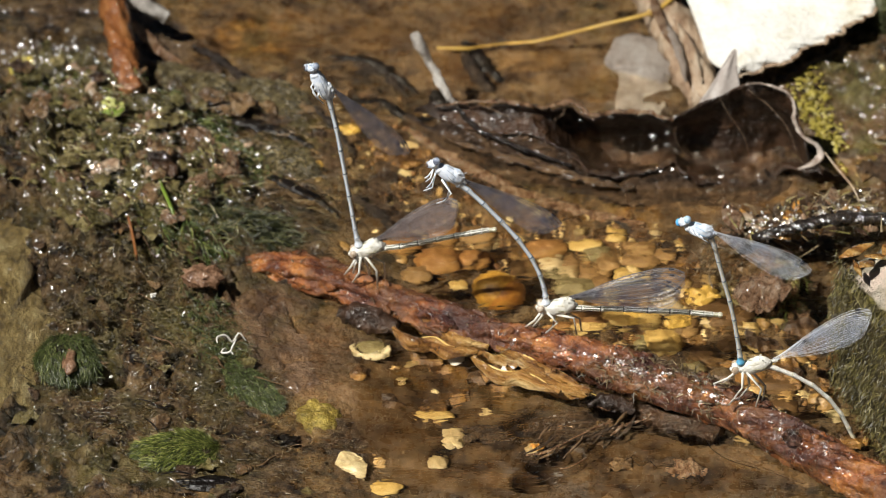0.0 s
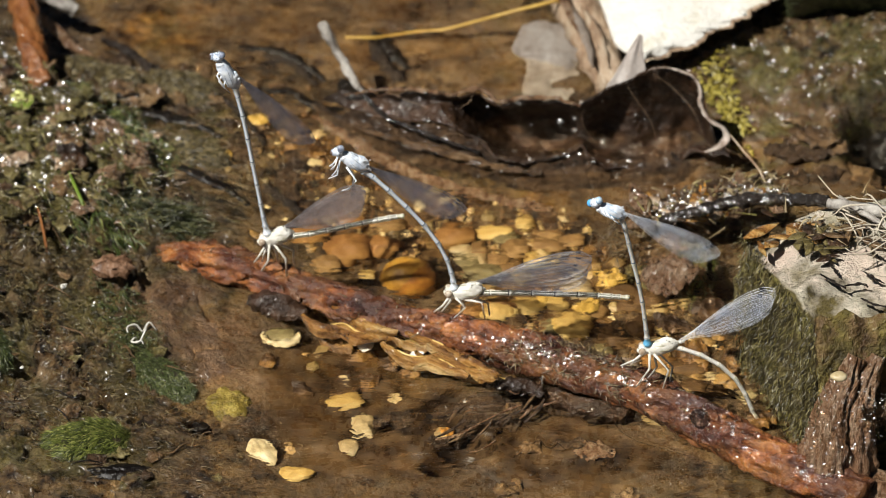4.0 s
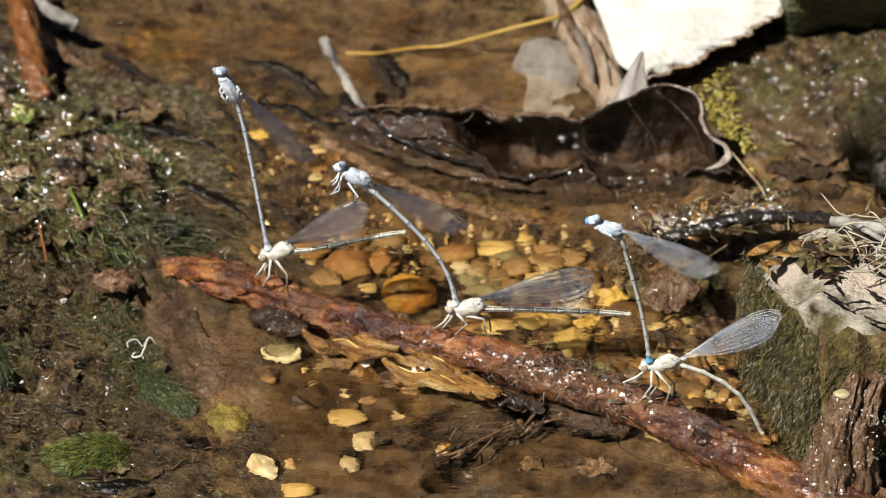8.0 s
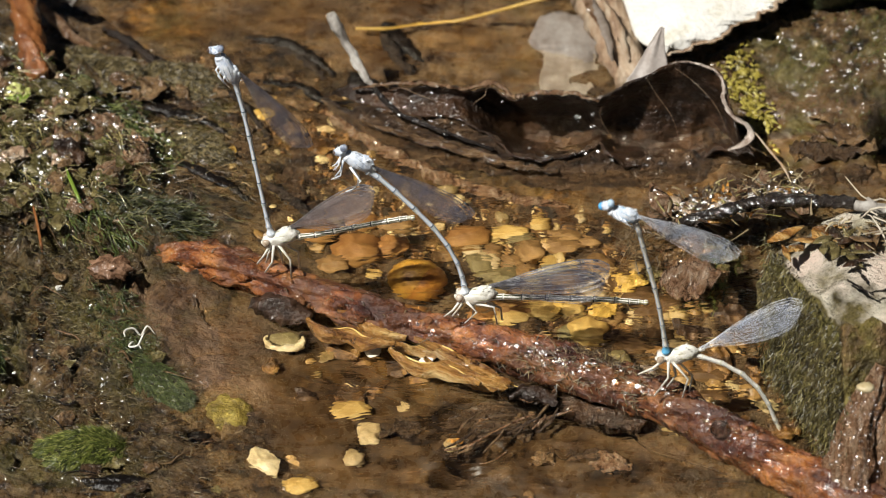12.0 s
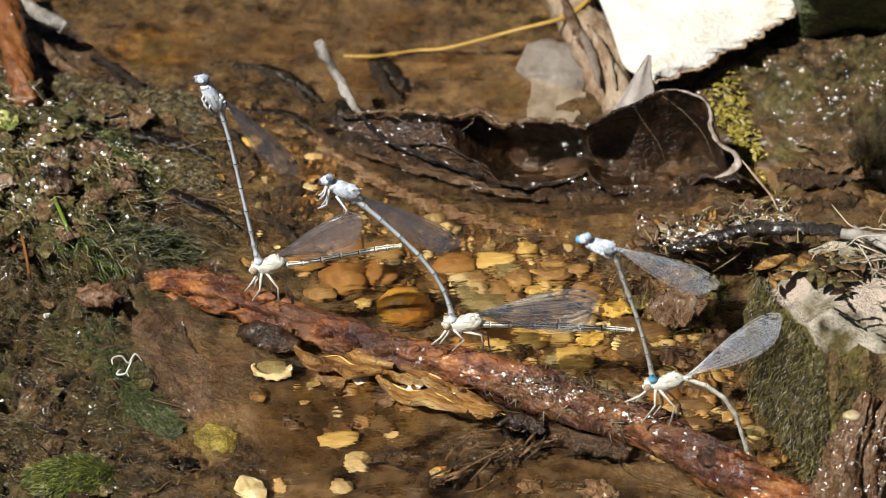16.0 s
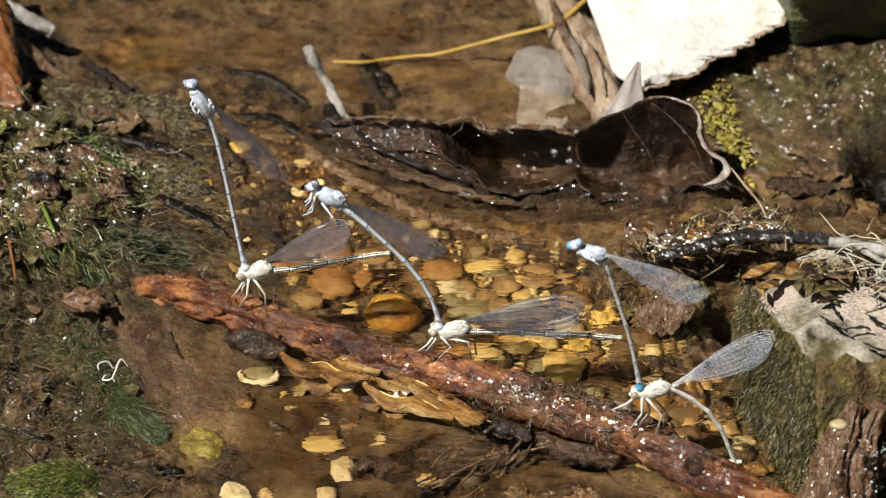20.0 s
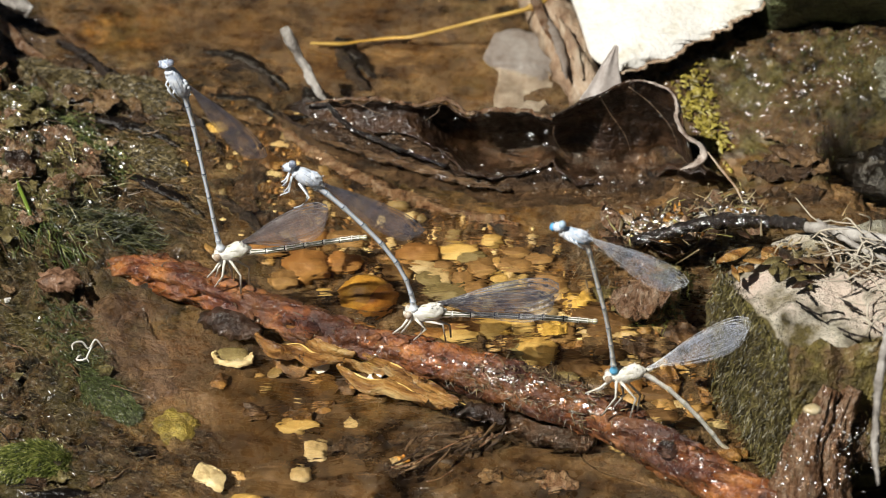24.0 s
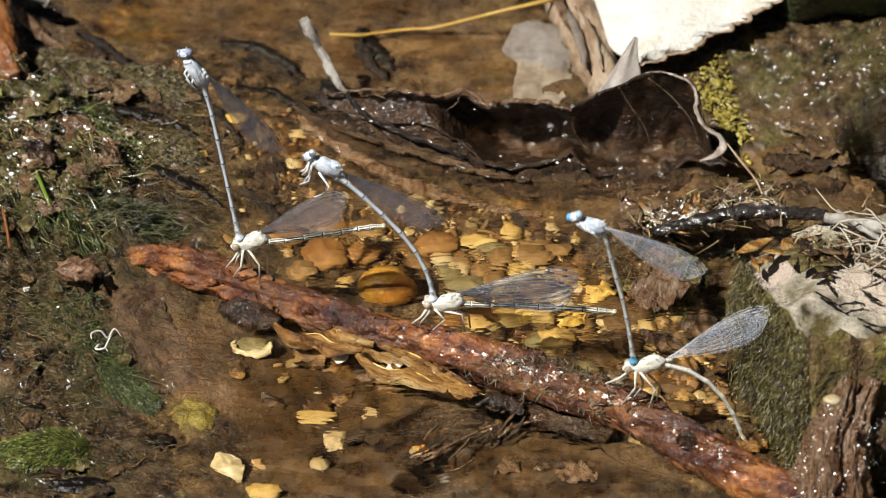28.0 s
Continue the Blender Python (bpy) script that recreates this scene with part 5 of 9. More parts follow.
def prism(foot, height, n, rough, seed, slant=0.0, freq=0.12):
    """An uneven block on a four-cornered foot with worn edges."""
    g = Geo()
    m = n
    pts, idx = [], {}
    for a in range(n + 1):
        for b in range(n + 1):
            for c in range(m + 1):
                if a in (0, n) or b in (0, n) or c in (0, m):
                    u, v, w = a / n, b / n, c / m
                    s = lambda t: 0.5 + (t - 0.5) * (1 - 0.07 * max(0, abs(2 * w - 1) - 0.75) * 4)
                    uu, vv = s(u), s(v)
                    p = (V(foot[0]) * (1 - uu) + V(foot[3]) * uu) * (1 - vv) + (V(foot[1]) * (1 - uu) + V(foot[2]) * uu) * vv
                    edge = max(0, abs(2 * u - 1) - 0.8) * 5 + max(0, abs(2 * v - 1) - 0.8) * 5
                    z = -6 + (height + 6 + slant * (vv - 0.5)) * w - (1.6 * edge * edge if w == 1 else 0) * 0.6
                    z -= (7.5 * max(0, 1 - uu * 72 / 13) ** 1.6 * (1 - 0.75 * vv) + 4.5 * max(0, (vv - 0.62) / 0.38) ** 1.5) * w ** 4
                    nz = V((fbm(p[1] * freq + z * 0.05, z * freq, 5, seed), fbm(p[0] * freq, z * freq + 30, 5, seed + 3), fbm(p[0] * freq, p[1] * freq + 60, 5, seed + 5)))
                    idx[a, b, c] = len(pts)
                    pts.append(p + V((0, 0, z)) + nz * rough * 2)
    faces = []
    for i in range(n):
        for j in range(m):
            for k, rev in ((0, False), (n, True)):
                q1 = (idx[k, i, j], idx[k, i + 1, j], idx[k, i + 1, j + 1], idx[k, i, j + 1])
                q2 = (idx[i, k, j], idx[i, k, j + 1], idx[i + 1, k, j + 1], idx[i + 1, k, j])
                q3 = (idx[i, j, k], idx[i + 1, j, k], idx[i + 1, j + 1, k], idx[i, j + 1, k])
                for q in (q1, q2, q3):
                    faces.append(q[::-1] if rev else q)
    g.add(pts, faces)
    return g


def make_stump():
    k = Mat("weathered_stump_wood")
    geo = k.t.nodes.new("ShaderNodeNewGeometry")
    sep = k.t.nodes.new("ShaderNodeSeparateXYZ")
    k.link(geo.outputs["Normal"], sep.inputs[0])
    n, m, f = k.noise(60, 5, 0.65), k.noise(230, 6, 0.7), k.noise(1100, 4, 0.7)
    pale = k.ramp(m, [(0.3, (0.46, 0.38, 0.29)), (0.5, (0.68, 0.60, 0.49)), (0.7, (0.78, 0.72, 0.61))])
    pink = k.mix(k.ramp(n, [(0.45, (0, 0, 0)), (0.6, (1, 1, 1))]), pale, (0.74, 0.58, 0.48))
    moss = k.ramp(k.noise(260, 7, 0.75, (0.5, 0.5, 1.6)), [(0.34, (0.020, 0.014, 0.005)), (0.46, (0.060, 0.045, 0.014)), (0.58, (0.125, 0.096, 0.028)), (0.72, (0.26, 0.21, 0.070))])
    top = k.ramp(k.math("ADD", sep.outputs["Z"], k.math("MULTIPLY", k.math("SUBTRACT", n, 0.5), 2.2)), [(0.66, (0, 0, 0)), (1.16, (1, 1, 1))])
    lichen = k.ramp(k.noise(140, 6, 0.7), [(0.36, (0.34, 0.30, 0.18)), (0.5, (0.58, 0.54, 0.40)), (0.66, (0.74, 0.71, 0.59))])
    pink = k.mix(k.ramp(k.noise(38, 4, 0.6), [(0.46, (0, 0, 0)), (0.58, (1, 1, 1))]), pink, lichen)
    c = k.mix(top, moss, pink)
    rim = k.ramp(k.math("ADD", sep.outputs["Z"], k.math("MULTIPLY", k.math("SUBTRACT", k.noise(110, 4), 0.5), 1.1)), [(0.25, (0, 0, 0)), (0.42, (0.8, 0.8, 0.8)), (0.54, (0.4, 0.4, 0.4)), (0.68, (0, 0, 0))])
    c = k.mix(rim, c, k.ramp(m, [(0.3, (0.10, 0.085, 0.02)), (0.55, (0.30, 0.265, 0.07)), (0.75, (0.44, 0.42, 0.24))]))
    c = k.mix(k.ramp(f, [(0.60, (0, 0, 0)), (0.85, (0.35, 0.35, 0.35))]), c, (0.06, 0.045, 0.03))
    k.bump(k.math("ADD", m, k.math("MULTIPLY", f, 0.5)), 0.0022)
    return k.finish(c, k.ramp(m, [(0.3, (0.3,) * 3), (0.6, (0.75,) * 3)]))


def make_front():
    """Lichen that thins out downwards into yellow-green moss."""
    k = Mat("lichen_to_moss_front")
    sep = k.t.nodes.new("ShaderNodeSeparateXYZ")
    k.link(k.co, sep.inputs[0])
    n, m, f = k.noise(90, 6, 0.68), k.noise(180, 6, 0.7), k.noise(900, 4)
    lichen = k.ramp(m, [(0.34, (0.34, 0.29, 0.17)), (0.5, (0.60, 0.55, 0.41)), (0.68, (0.74, 0.70, 0.58))])
    moss = k.ramp(m, [(0.34, (0.032, 0.024, 0.007)), (0.46, (0.105, 0.080, 0.019)), (0.57, (0.20, 0.155, 0.036)), (0.72, (0.38, 0.32, 0.12))])
    moss = k.mix(k.ramp(k.noise(70, 5, 0.65), [(0.46, (0, 0, 0)), (0.58, (0.9, 0.9, 0.9))]), moss, k.ramp(m, [(0.34, (0.030, 0.014, 0.006)), (0.5, (0.15, 0.078, 0.036)), (0.68, (0.32, 0.20, 0.11))]))
    high = k.math("ADD", k.math("MULTIPLY", sep.outputs["Z"], 60), k.math("MULTIPLY", n, 2.6))
    c = k.mix(k.ramp(k.math("MULTIPLY", high, 0.28), [(0.93, (0, 0, 0)), (1.08, (1, 1, 1))]), moss, lichen)
    k.bump(k.math("ADD", m, k.math("MULTIPLY", f, 0.4)), 0.003)
    return k.finish(c, 0.5)


FRONT_MOSS = make_front()
STUMP = make_stump()
stump = thing("wood_stump", FOOT[1], "broken weathered wood stump, bleached on top and mossy on its side", "stump", geo=prism(FOOT, STUMP_H, 46, 1.5, 12), mats=STUMP)
q = np.random.default_rng(15)
for k, line in enumerate(([(69.3, -57.8), (71.7, -61.2), (73.1, -63.0)], [(73.1, -62.1), (76.1, -61.8), (77.1, -62.1)], [(76.4, -56.9), (78.3, -59.5), (80.1, -61.7)], [(75.4, -65.5), (78.8, -67.2), (81.7, -68.9)], [(64.8, -46.5), (67.8, -48.3), (73.8, -50.3)], [(70.5, -55.0), (71.5, -56.4), (72.0, -58.0)], [(79.0, -52.0), (80.6, -53.6), (83.4, -55.0)])):
    g = Geo()
    pts = [V((x + q.normal(0, 0.3), y + q.normal(0, 0.3), STUMP_H + 0.25)) for x, y in line]
    tube(g, smooth_path(pts, 18), [0.06, 0.26, 0.34, 0.16, 0.3, 0.05], 6, flat=0.45, rough=0.3, seed=k, freq=1.5)
    part("bark_crack", g, BLACK_TWIG, stump, "dark crack in the bleached wood")
g = Geo()
roots, dirs = [], []
for k in range(4200):
    v, w = q.uniform(0, 1), q.uniform(0.12, 0.93)
    p = FOOT[0] * (1 - v) + FOOT[1] * v + V((-0.2, 0, -6 + (STUMP_H + 6) * w)) + q.normal(0, 0.5, 3)
    roots.append(p)
    d = V((-0.5, -0.3, -0.7)) + q.normal(0, 0.4, 3)
    dirs.append(d / np.linalg.norm(d))
strands(g, roots, dirs, 1.0, 0.13, 0.5, 3, 2)
tagged(part("side_moss", g, STUMP_MOSS, stump, "short dark green moss on the side"), kind="stuff")
CT = FOOT[1] + V((0, 0, STUMP_H))
edge = [CT + V((60, 14, 0)) * u + V((0.5, 1.0, -0.6)) for u in np.linspace(0, 1, 7)]
mid = [p + V((0.4 * math.sin(k * 2.1), -4.5 + 0.8 * math.sin(k * 1.7), -6.5)) for k, p in enumerate(edge)]
low = [p + V((0.5, -10.5 + math.sin(k * 2.3), -19)) for k, p in enumerate(edge)]
g = Geo()
sheet(g, [low, mid, edge], 90, 1.5, rough=1.6, seed=77, freq=0.22, sub=16)
part("mossy_front", g, FRONT_MOSS, stump, "yellow-green mossy front of the stump")
g = Geo()
roots, dirs = [], []
for k in range(1100):
    i = q.integers(6) if k < 1000 else 0
    p = edge[i] + (edge[i + 1] - edge[i]) * q.uniform(0, 1)
    if k >= 1000:
        p = edge[0] + V((q.normal(0, 0.9), 0, 0))
    w = q.uniform(0.3, 1)
    roots.append(p + V((0, -10.5 * w - 0.3, -19 * w)) + q.normal(0, 0.5, 3))
    d = V((-0.2, -0.6, -0.5)) + q.normal(0, 0.4, 3)
    dirs.append(d / np.linalg.norm(d))
strands(g, roots, dirs, 0.9, 0.13, 0.5, 4, 2)
tagged(part("front_moss", g, STUMP_MOSS, stump, "short olive moss on the front"), kind="stuff")
# wet root in front of the stump
ROOT_BASE = V((70.7, -73.9, -2.0))
wet_root = thing("root", ROOT_BASE, "upright wet brown root with ridged bark against the stump", "root")
for k, (line, r) in enumerate((
    ([(66.6, -80.3, -1.8), (67.0, -79.5, 3.4), (67.9, -78.7, 8.6), (69.1, -78.0, 13.2), (71.3, -75.6, 19.2)], [2.4, 2.2, 2.0, 1.5, 0.4]),
    ([(69.4, -81.3, -2.3), (69.6, -80.4, 4.1), (70.2, -79.4, 11.0), (71.2, -78.4, 17.3), (74.5, -74.8, 25.0)], [4.2, 3.9, 3.6, 2.7, 0.6]),
    ([(74.7, -80.5, -3.6), (74.6, -79.5, 3.4), (74.8, -78.5, 10.3), (75.3, -77.5, 16.6), (78.6, -74.0, 24.5)], [3.6, 3.4, 3.2, 2.6, 0.6]),
)):
    g = Geo()
    tube(g, smooth_path(line, 70), r, 40, rough=0.6, seed=23 + k, freq=0.35, ridge=0.75, ridges=11)
    part("root_strand", g, WET_ROOT, wet_root)
g = Geo()
tube(g, smooth_path([V((65.9, -74.7, 1.0)), V((69.3, -78.5, 0.0)), V((74.3, -80.5, -1.0)), V((83.3, -84.2, -2.0))], 30), [3.2, 4.6, 5.0, 5], 24, rough=1.0, seed=29, freq=0.2)
part("root_foot", g, WET_ROOT, wet_root)
g = Geo()
blob(g, V((70.4, -86.0, 28.8)), (1.6, 1.2, 0.7), nu=12, nv=8, rough=0.2, seed=3)
thing("snail_shell", (70.5, -85.0, 27.9), "tiny cream snail shell stuck on the wet root", "shell", geo=g, mats=SHELL)
g = Geo()
tube(g, smooth_path([V((65.3, -61.8, 8.0)), V((65.9, -63.2, 18.0)), V((68.2, -64.3, 22.0)), V((73.3, -64.4, 23.0)), V((80.9, -65.1, 23.0))], 40), [0.5, 0.8, 0.9, 0.9, 0.7], 9, rough=0.18, seed=31)
thing("rootlet", (68.3, -62.9, 21.0), "thin dark rootlet hanging over the stump edge", "root", geo=g, mats=WET_ROOT)

# ---- dark rotting leaf ----
RIM = [(-22.6, 42.4, 3.0), (-18.5, 40.5, 6.0), (-11.7, 37.9, 8.0), (-4.9, 35.9, 9.0), (1.8, 34.3, 9.0), (7.4, 34.8, 10.0), (11.3, 31.9, 9.0), (16.4, 33.1, 9.0), (22.5, 32.7, 9.0), (27.5, 29.9, 9.0), (32.5, 30.6, 12.0), (37.5, 30.9, 15.0), (42.5, 31.1, 17.0), (47.5, 30.7, 17.0), (50.8, 28.3, 15.0), (52.0, 24.7, 12.0)]
HOLE = [(-23.3, 41.3, 3.0), (-17.4, 39.5, 5.0), (-10.6, 36.9, 6.5), (-3.8, 34.9, 7.0), (2.9, 34.4, 6.5), (9.3, 35.9, 2.0), (13.7, 36.5, -3.0), (18.8, 34.0, -3.0), (24.4, 35.2, -3.0), (28.0, 35.1, -1.0), (31.1, 33.0, -2.0), (36.7, 31.3, -2.0), (42.4, 32.6, -2.0), (48.1, 35.1, -1.0), (52.5, 32.1, 1.0), (54.8, 23.7, 4.0)]
LIP = [(-24.3, 42.4, 1.5), (-17.4, 37.7, 3.5), (-10.6, 34.6, 4.5), (-3.8, 31.8, 5.0), (2.5, 30.2, 5.0), (7.4, 26.9, 4.0), (11.8, 23.1, 2.5), (17.4, 21.5, 2.5), (23.0, 22.4, 3.0), (27.2, 23.3, 4.5), (29.6, 20.8, 3.0), (36.4, 21.7, 1.0), (43.1, 22.1, 1.0), (48.8, 25.1, 1.0), (54.1, 21.7, 4.0), (57.4, 20.7, 4.0)]
FOOTL = [(-27.9, 49.4, -4.0), (-22.0, 40.0, -4.0), (-15.1, 33.5, -4.0), (-7.2, 27.9, -4.0), (0.7, 24.3, -4.0), (7.4, 21.9, -4.0), (13.0, 19.5, -4.0), (18.5, 18.4, -4.0), (24.1, 17.2, -4.0), (28.5, 16.8, -4.0), (34.1, 16.8, -4.0), (40.8, 16.8, -4.0), (46.4, 18.4, -4.0), (52.2, 21.5, -4.0), (57.9, 24.5, -4.0), (63.0, 25.9, -4.0)]
g = Geo()
RIM0 = [tuple(V(l) + (V(h) - V(l)) * 0.12) for l, h in zip(LIP, HOLE)]
DEEP = [0, 0, 0.1, 0.1, 0.2, 0.55, 0.75, 0.75, 0.65, 0.3, 0.5, 0.4, 0.25, 0.2, 0.15, 0]
CUP = [tuple(V(p) + V((0, 2.5, -7)) * d) for p, d in zip(HOLE, DEEP)]
BACK = [tuple(V(h) * 0.5 + V(r) * 0.5 + V((0.5, 6.5, -1.5)) * d) for h, r, d in zip(CUP, RIM, DEEP)]
sheet(g, [LIP, CUP, BACK, RIM], 200, 0.35, rough=1.1, seed=44, freq=0.24, sub=10)
dark_leaf = thing("dead_leaf", HOLE[8], "large dark brown rotting leaf with curled edges, half under water", "leaf", geo=g, mats=ROT_LEAF)
g = Geo()
MIDL = [tuple((V(a) + V(b)) / 2 + V((0, 0, 0.6))) for a, b in zip(FOOTL, RIM0)]
sheet(g, [FOOTL, MIDL, RIM0], 220, 0.35, rough=1.5, seed=45, freq=0.2, sub=14)
part("leaf_flap", g, MUDDY_LEAF, dark_leaf, "mud-coated lower half of the leaf")
g = Geo()
tube(g, smooth_path([(41.3, 30.4, 18.0), (44.0, 30.8, 18.0), (47.2, 29.6, 18.0), (50.0, 28.4, 17.0), (51.0, 26.8, 15.5), (50.9, 25.5, 13.5), (51.6, 23.9, 12.0), (53.2, 22.0, 11.0), (55.3, 21.2, 10.0), (56.1, 20.0, 8.5), (54.6, 18.4, 7.5), (51.6, 17.2, 7.0)], 70), [0.08, 0.14, 0.16, 0.25, 0.4, 0.5, 0.45, 0.5, 0.6, 0.8, 0.8, 0.15], 14, flat=0.4, rough=0.35, seed=5, freq=0.7)
part("curled_edge", g, LEAF_RIM, dark_leaf, "pale dried curled leaf edge")
g = Geo()
tube(g, smooth_path([(-19.7, 39.7, 6.0), (-11.7, 37.8, 8.6), (-4.9, 35.8, 9.6), (1.8, 34.2, 9.6), (7.4, 34.7, 10.6), (11.3, 31.8, 9.6), (16.4, 33.0, 9.6), (22.5, 32.6, 9.6), (27.5, 29.8, 9.6)], 60), [0.1, 0.25, 0.4, 0.2, 0.8, 0.2, 0.6, 0.35, 0.15], 8, flat=0.7, rough=0.5, seed=6, freq=0.7)
part("torn_edge", g, WET_ROOT, dark_leaf, "ragged lighter torn leaf edge")
for i, j in ((9, 10), (11, 12), (12, 14), (5, 4), (2, 3)):
    g = Geo()
    top, low = V(RIM[i]), V(HOLE[j])
    tube(g, smooth_path([top + (low - top) * t + V((1.2 * math.sin(t * 4 + i), -0.9, 0.8 * math.sin(t * 3))) for t in (0, 0.3, 0.65, 1)], 20), [0.03, 0.07, 0.06, 0.03], 6, flat=0.6)
    part("leaf_vein", g, TAN_ROOT, dark_leaf)
# pointed grey leaf tip standing up behind the curl
g = Geo()
sheet(g, [[(31.4, 33.5, 9.0), (33.4, 33.8, 9.4), (35.4, 33.2, 9.3), (38.1, 34.0, 9.6), (41.1, 34.5, 10.2)], [(33.9, 36.0, 12.2), (35.2, 36.2, 12.3), (36.8, 36.0, 12.7), (38.6, 36.3, 12.5), (40.7, 36.6, 12.9)], [(36.8, 39.1, 16.0), (37.5, 39.3, 16.2), (38.3, 39.1, 16.6), (39.1, 39.5, 16.5), (40.1, 39.6, 16.6)], [(39.3, 41.4, 18.9), (39.5, 41.5, 18.9), (39.6, 41.5, 19.0), (39.7, 41.5, 18.9), (40.0, 41.4, 18.9)]], 24, 0.3, rough=0.35, seed=9, sub=6)
thing("leaf_tip", (36.3, 40.4, 5.0), "pale grey pointed leaf tip standing out of the dark leaf", "leaf", geo=g, mats=TIP_LEAF)
# pale leaf fragment, partly under water
g = Geo()
sheet(g, [[(16.6, 44.6, -2.0), (21.0, 44.3, -2.0), (24.6, 44.0, -2.0), (28.6, 44.6, -2.0)], [(16.4, 53.0, -1.5), (20.8, 54.3, -1.2), (24.1, 53.0, -1.0), (28.4, 53.0, -1.2)], [(17.2, 60.9, -0.5), (20.8, 60.9, 0.2), (24.2, 60.9, 0.4), (27.6, 60.9, -0.5)], [(14.2, 63.7, 1.0), (18.6, 63.2, 1.6), (23.6, 63.0, 1.4), (28.3, 63.6, 1.0)], [(16.5, 70.2, 2.5), (19.8, 71.4, 3.2), (23.2, 71.0, 3.2), (26.5, 70.0, 2.5)]], 44, 0.4, rough=0.5, seed=17, sub=8)
thing("leaf_fragment", (22.0, 56.6, -3.0), "pale beige leaf fragment half sunk in still water", "leaf", geo=g, mats=GREY_LEAF)

# ---- bleached leaf with its serrated edge ----
OUT_A = [(27.6, 91.6, 16.0), (28.6, 81.5, 14.0), (30.7, 72.7, 12.0), (32.7, 66.2, 10.0), (33.9, 59.2, 9.0), (35.1, 54.0, 8.0), (38.2, 50.3, 8.0), (41.1, 48.8, 8.0)]
OUT_B = [(91.1, 101.0, 24.0), (85.4, 84.0, 22.0), (78.9, 71.3, 19.0), (71.0, 66.5, 15.0), (66.0, 62.3, 13.5), (59.6, 57.2, 12.0), (51.6, 53.2, 10.0), (41.0, 48.6, 8.0)]
g = Geo()
mid1 = [tuple(V(a) * 0.67 + V(b) * 0.33 + V((0, 0, 1.6))) for a, b in zip(OUT_A, OUT_B)]
mid2 = [tuple(V(a) * 0.33 + V(b) * 0.67 + V((0, 0, 1.2))) for a, b in zip(OUT_A, OUT_B)]
teeth = smooth_path(OUT_B, 120)
teeth += np.outer(fbm(np.arange(120) * 0.35, np.zeros(120), 3, 5), (1.6, -1.2, 0))
sheet(g, [smooth_path(OUT_A, 120), smooth_path(mid1, 120), smooth_path(mid2, 120), teeth], 120, 0.7, rough=0.45, seed=61, freq=0.12, sub=8)
white_leaf = thing("white_leaf", OUT_A[6], "large bleached cream-white dead leaf propped over the stones", "leaf", geo=g, mats=WHITE_LEAF)
g = Geo()
tube(g, teeth[40:] + V((0.1, -0.2, -0.2)), [0.2, 0.45, 0.3, 0.6, 0.35, 0.5, 0.3], 7, flat=0.6, rough=0.25, seed=8, freq=0.8)
part("brown_edge", g, TAN_ROOT, white_leaf, "thin browned leaf edge")
# overhanging rock and lichen stone behind the leaf
rock = thing("rock", (90, 85, 5), "large dark rock overhanging the bank, mossy on its lit side", "rock")
g = Geo()
BOTTOM = [(70.5, 68.0), (150.0, 64.0), (150.0, 112.0), (56.0, 100.0)]
TOP = [(68.0, 53.0), (150.0, 49.0), (150.0, 122.0), (50.0, 100.0)]
n = 26
ring = []
for w in np.linspace(0, 1, 15):
    row = []
    for e in range(4):
        for u in np.linspace(0, 1, n, endpoint=False):
            lo = V(BOTTOM[e]) * (1 - u) + V(BOTTOM[(e + 1) % 4]) * u
            hi = V(TOP[e]) * (1 - u) + V(TOP[(e + 1) % 4]) * u
            p = lo * (1 - w) + hi * w
            row.append(V((*p, 2 + 30 * w)) + 2.2 * V((fbm(p[1] / 9, w * 5, 4, 401), fbm(p[0] / 9, w * 5 + 9, 4, 402), fbm(p[0] / 8, p[1] / 8, 3, 403))))
    ring += row
m = 4 * n
g.add(ring, [(i * m + j, i * m + (j + 1) % m, (i + 1) * m + (j + 1) % m, (i + 1) * m + j) for i in range(14) for j in range(m)] + [tuple(14 * m + j for j in range(m))])
part("rock_body", g, MOSSY_ROCK, rock)
g = Geo()
blob(g, (103.5, 46.5, 8.0), (12, 9, 7.0), nu=56, nv=34, rough=0.3, seed=411, freq=4.5)
thing("stone", (99, 45, 6), "pale lichen-crusted stone above a dark hollow", "stone", geo=g, mats=LICHEN)
# black body added in place of the shade inside the hollow
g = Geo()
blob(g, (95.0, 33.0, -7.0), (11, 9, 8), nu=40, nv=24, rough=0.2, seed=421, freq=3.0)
thing("hollow_shade", (95, 33, -12), "black body for the shade in the hollow", "wood", geo=g, mats=BLACK_FILL)
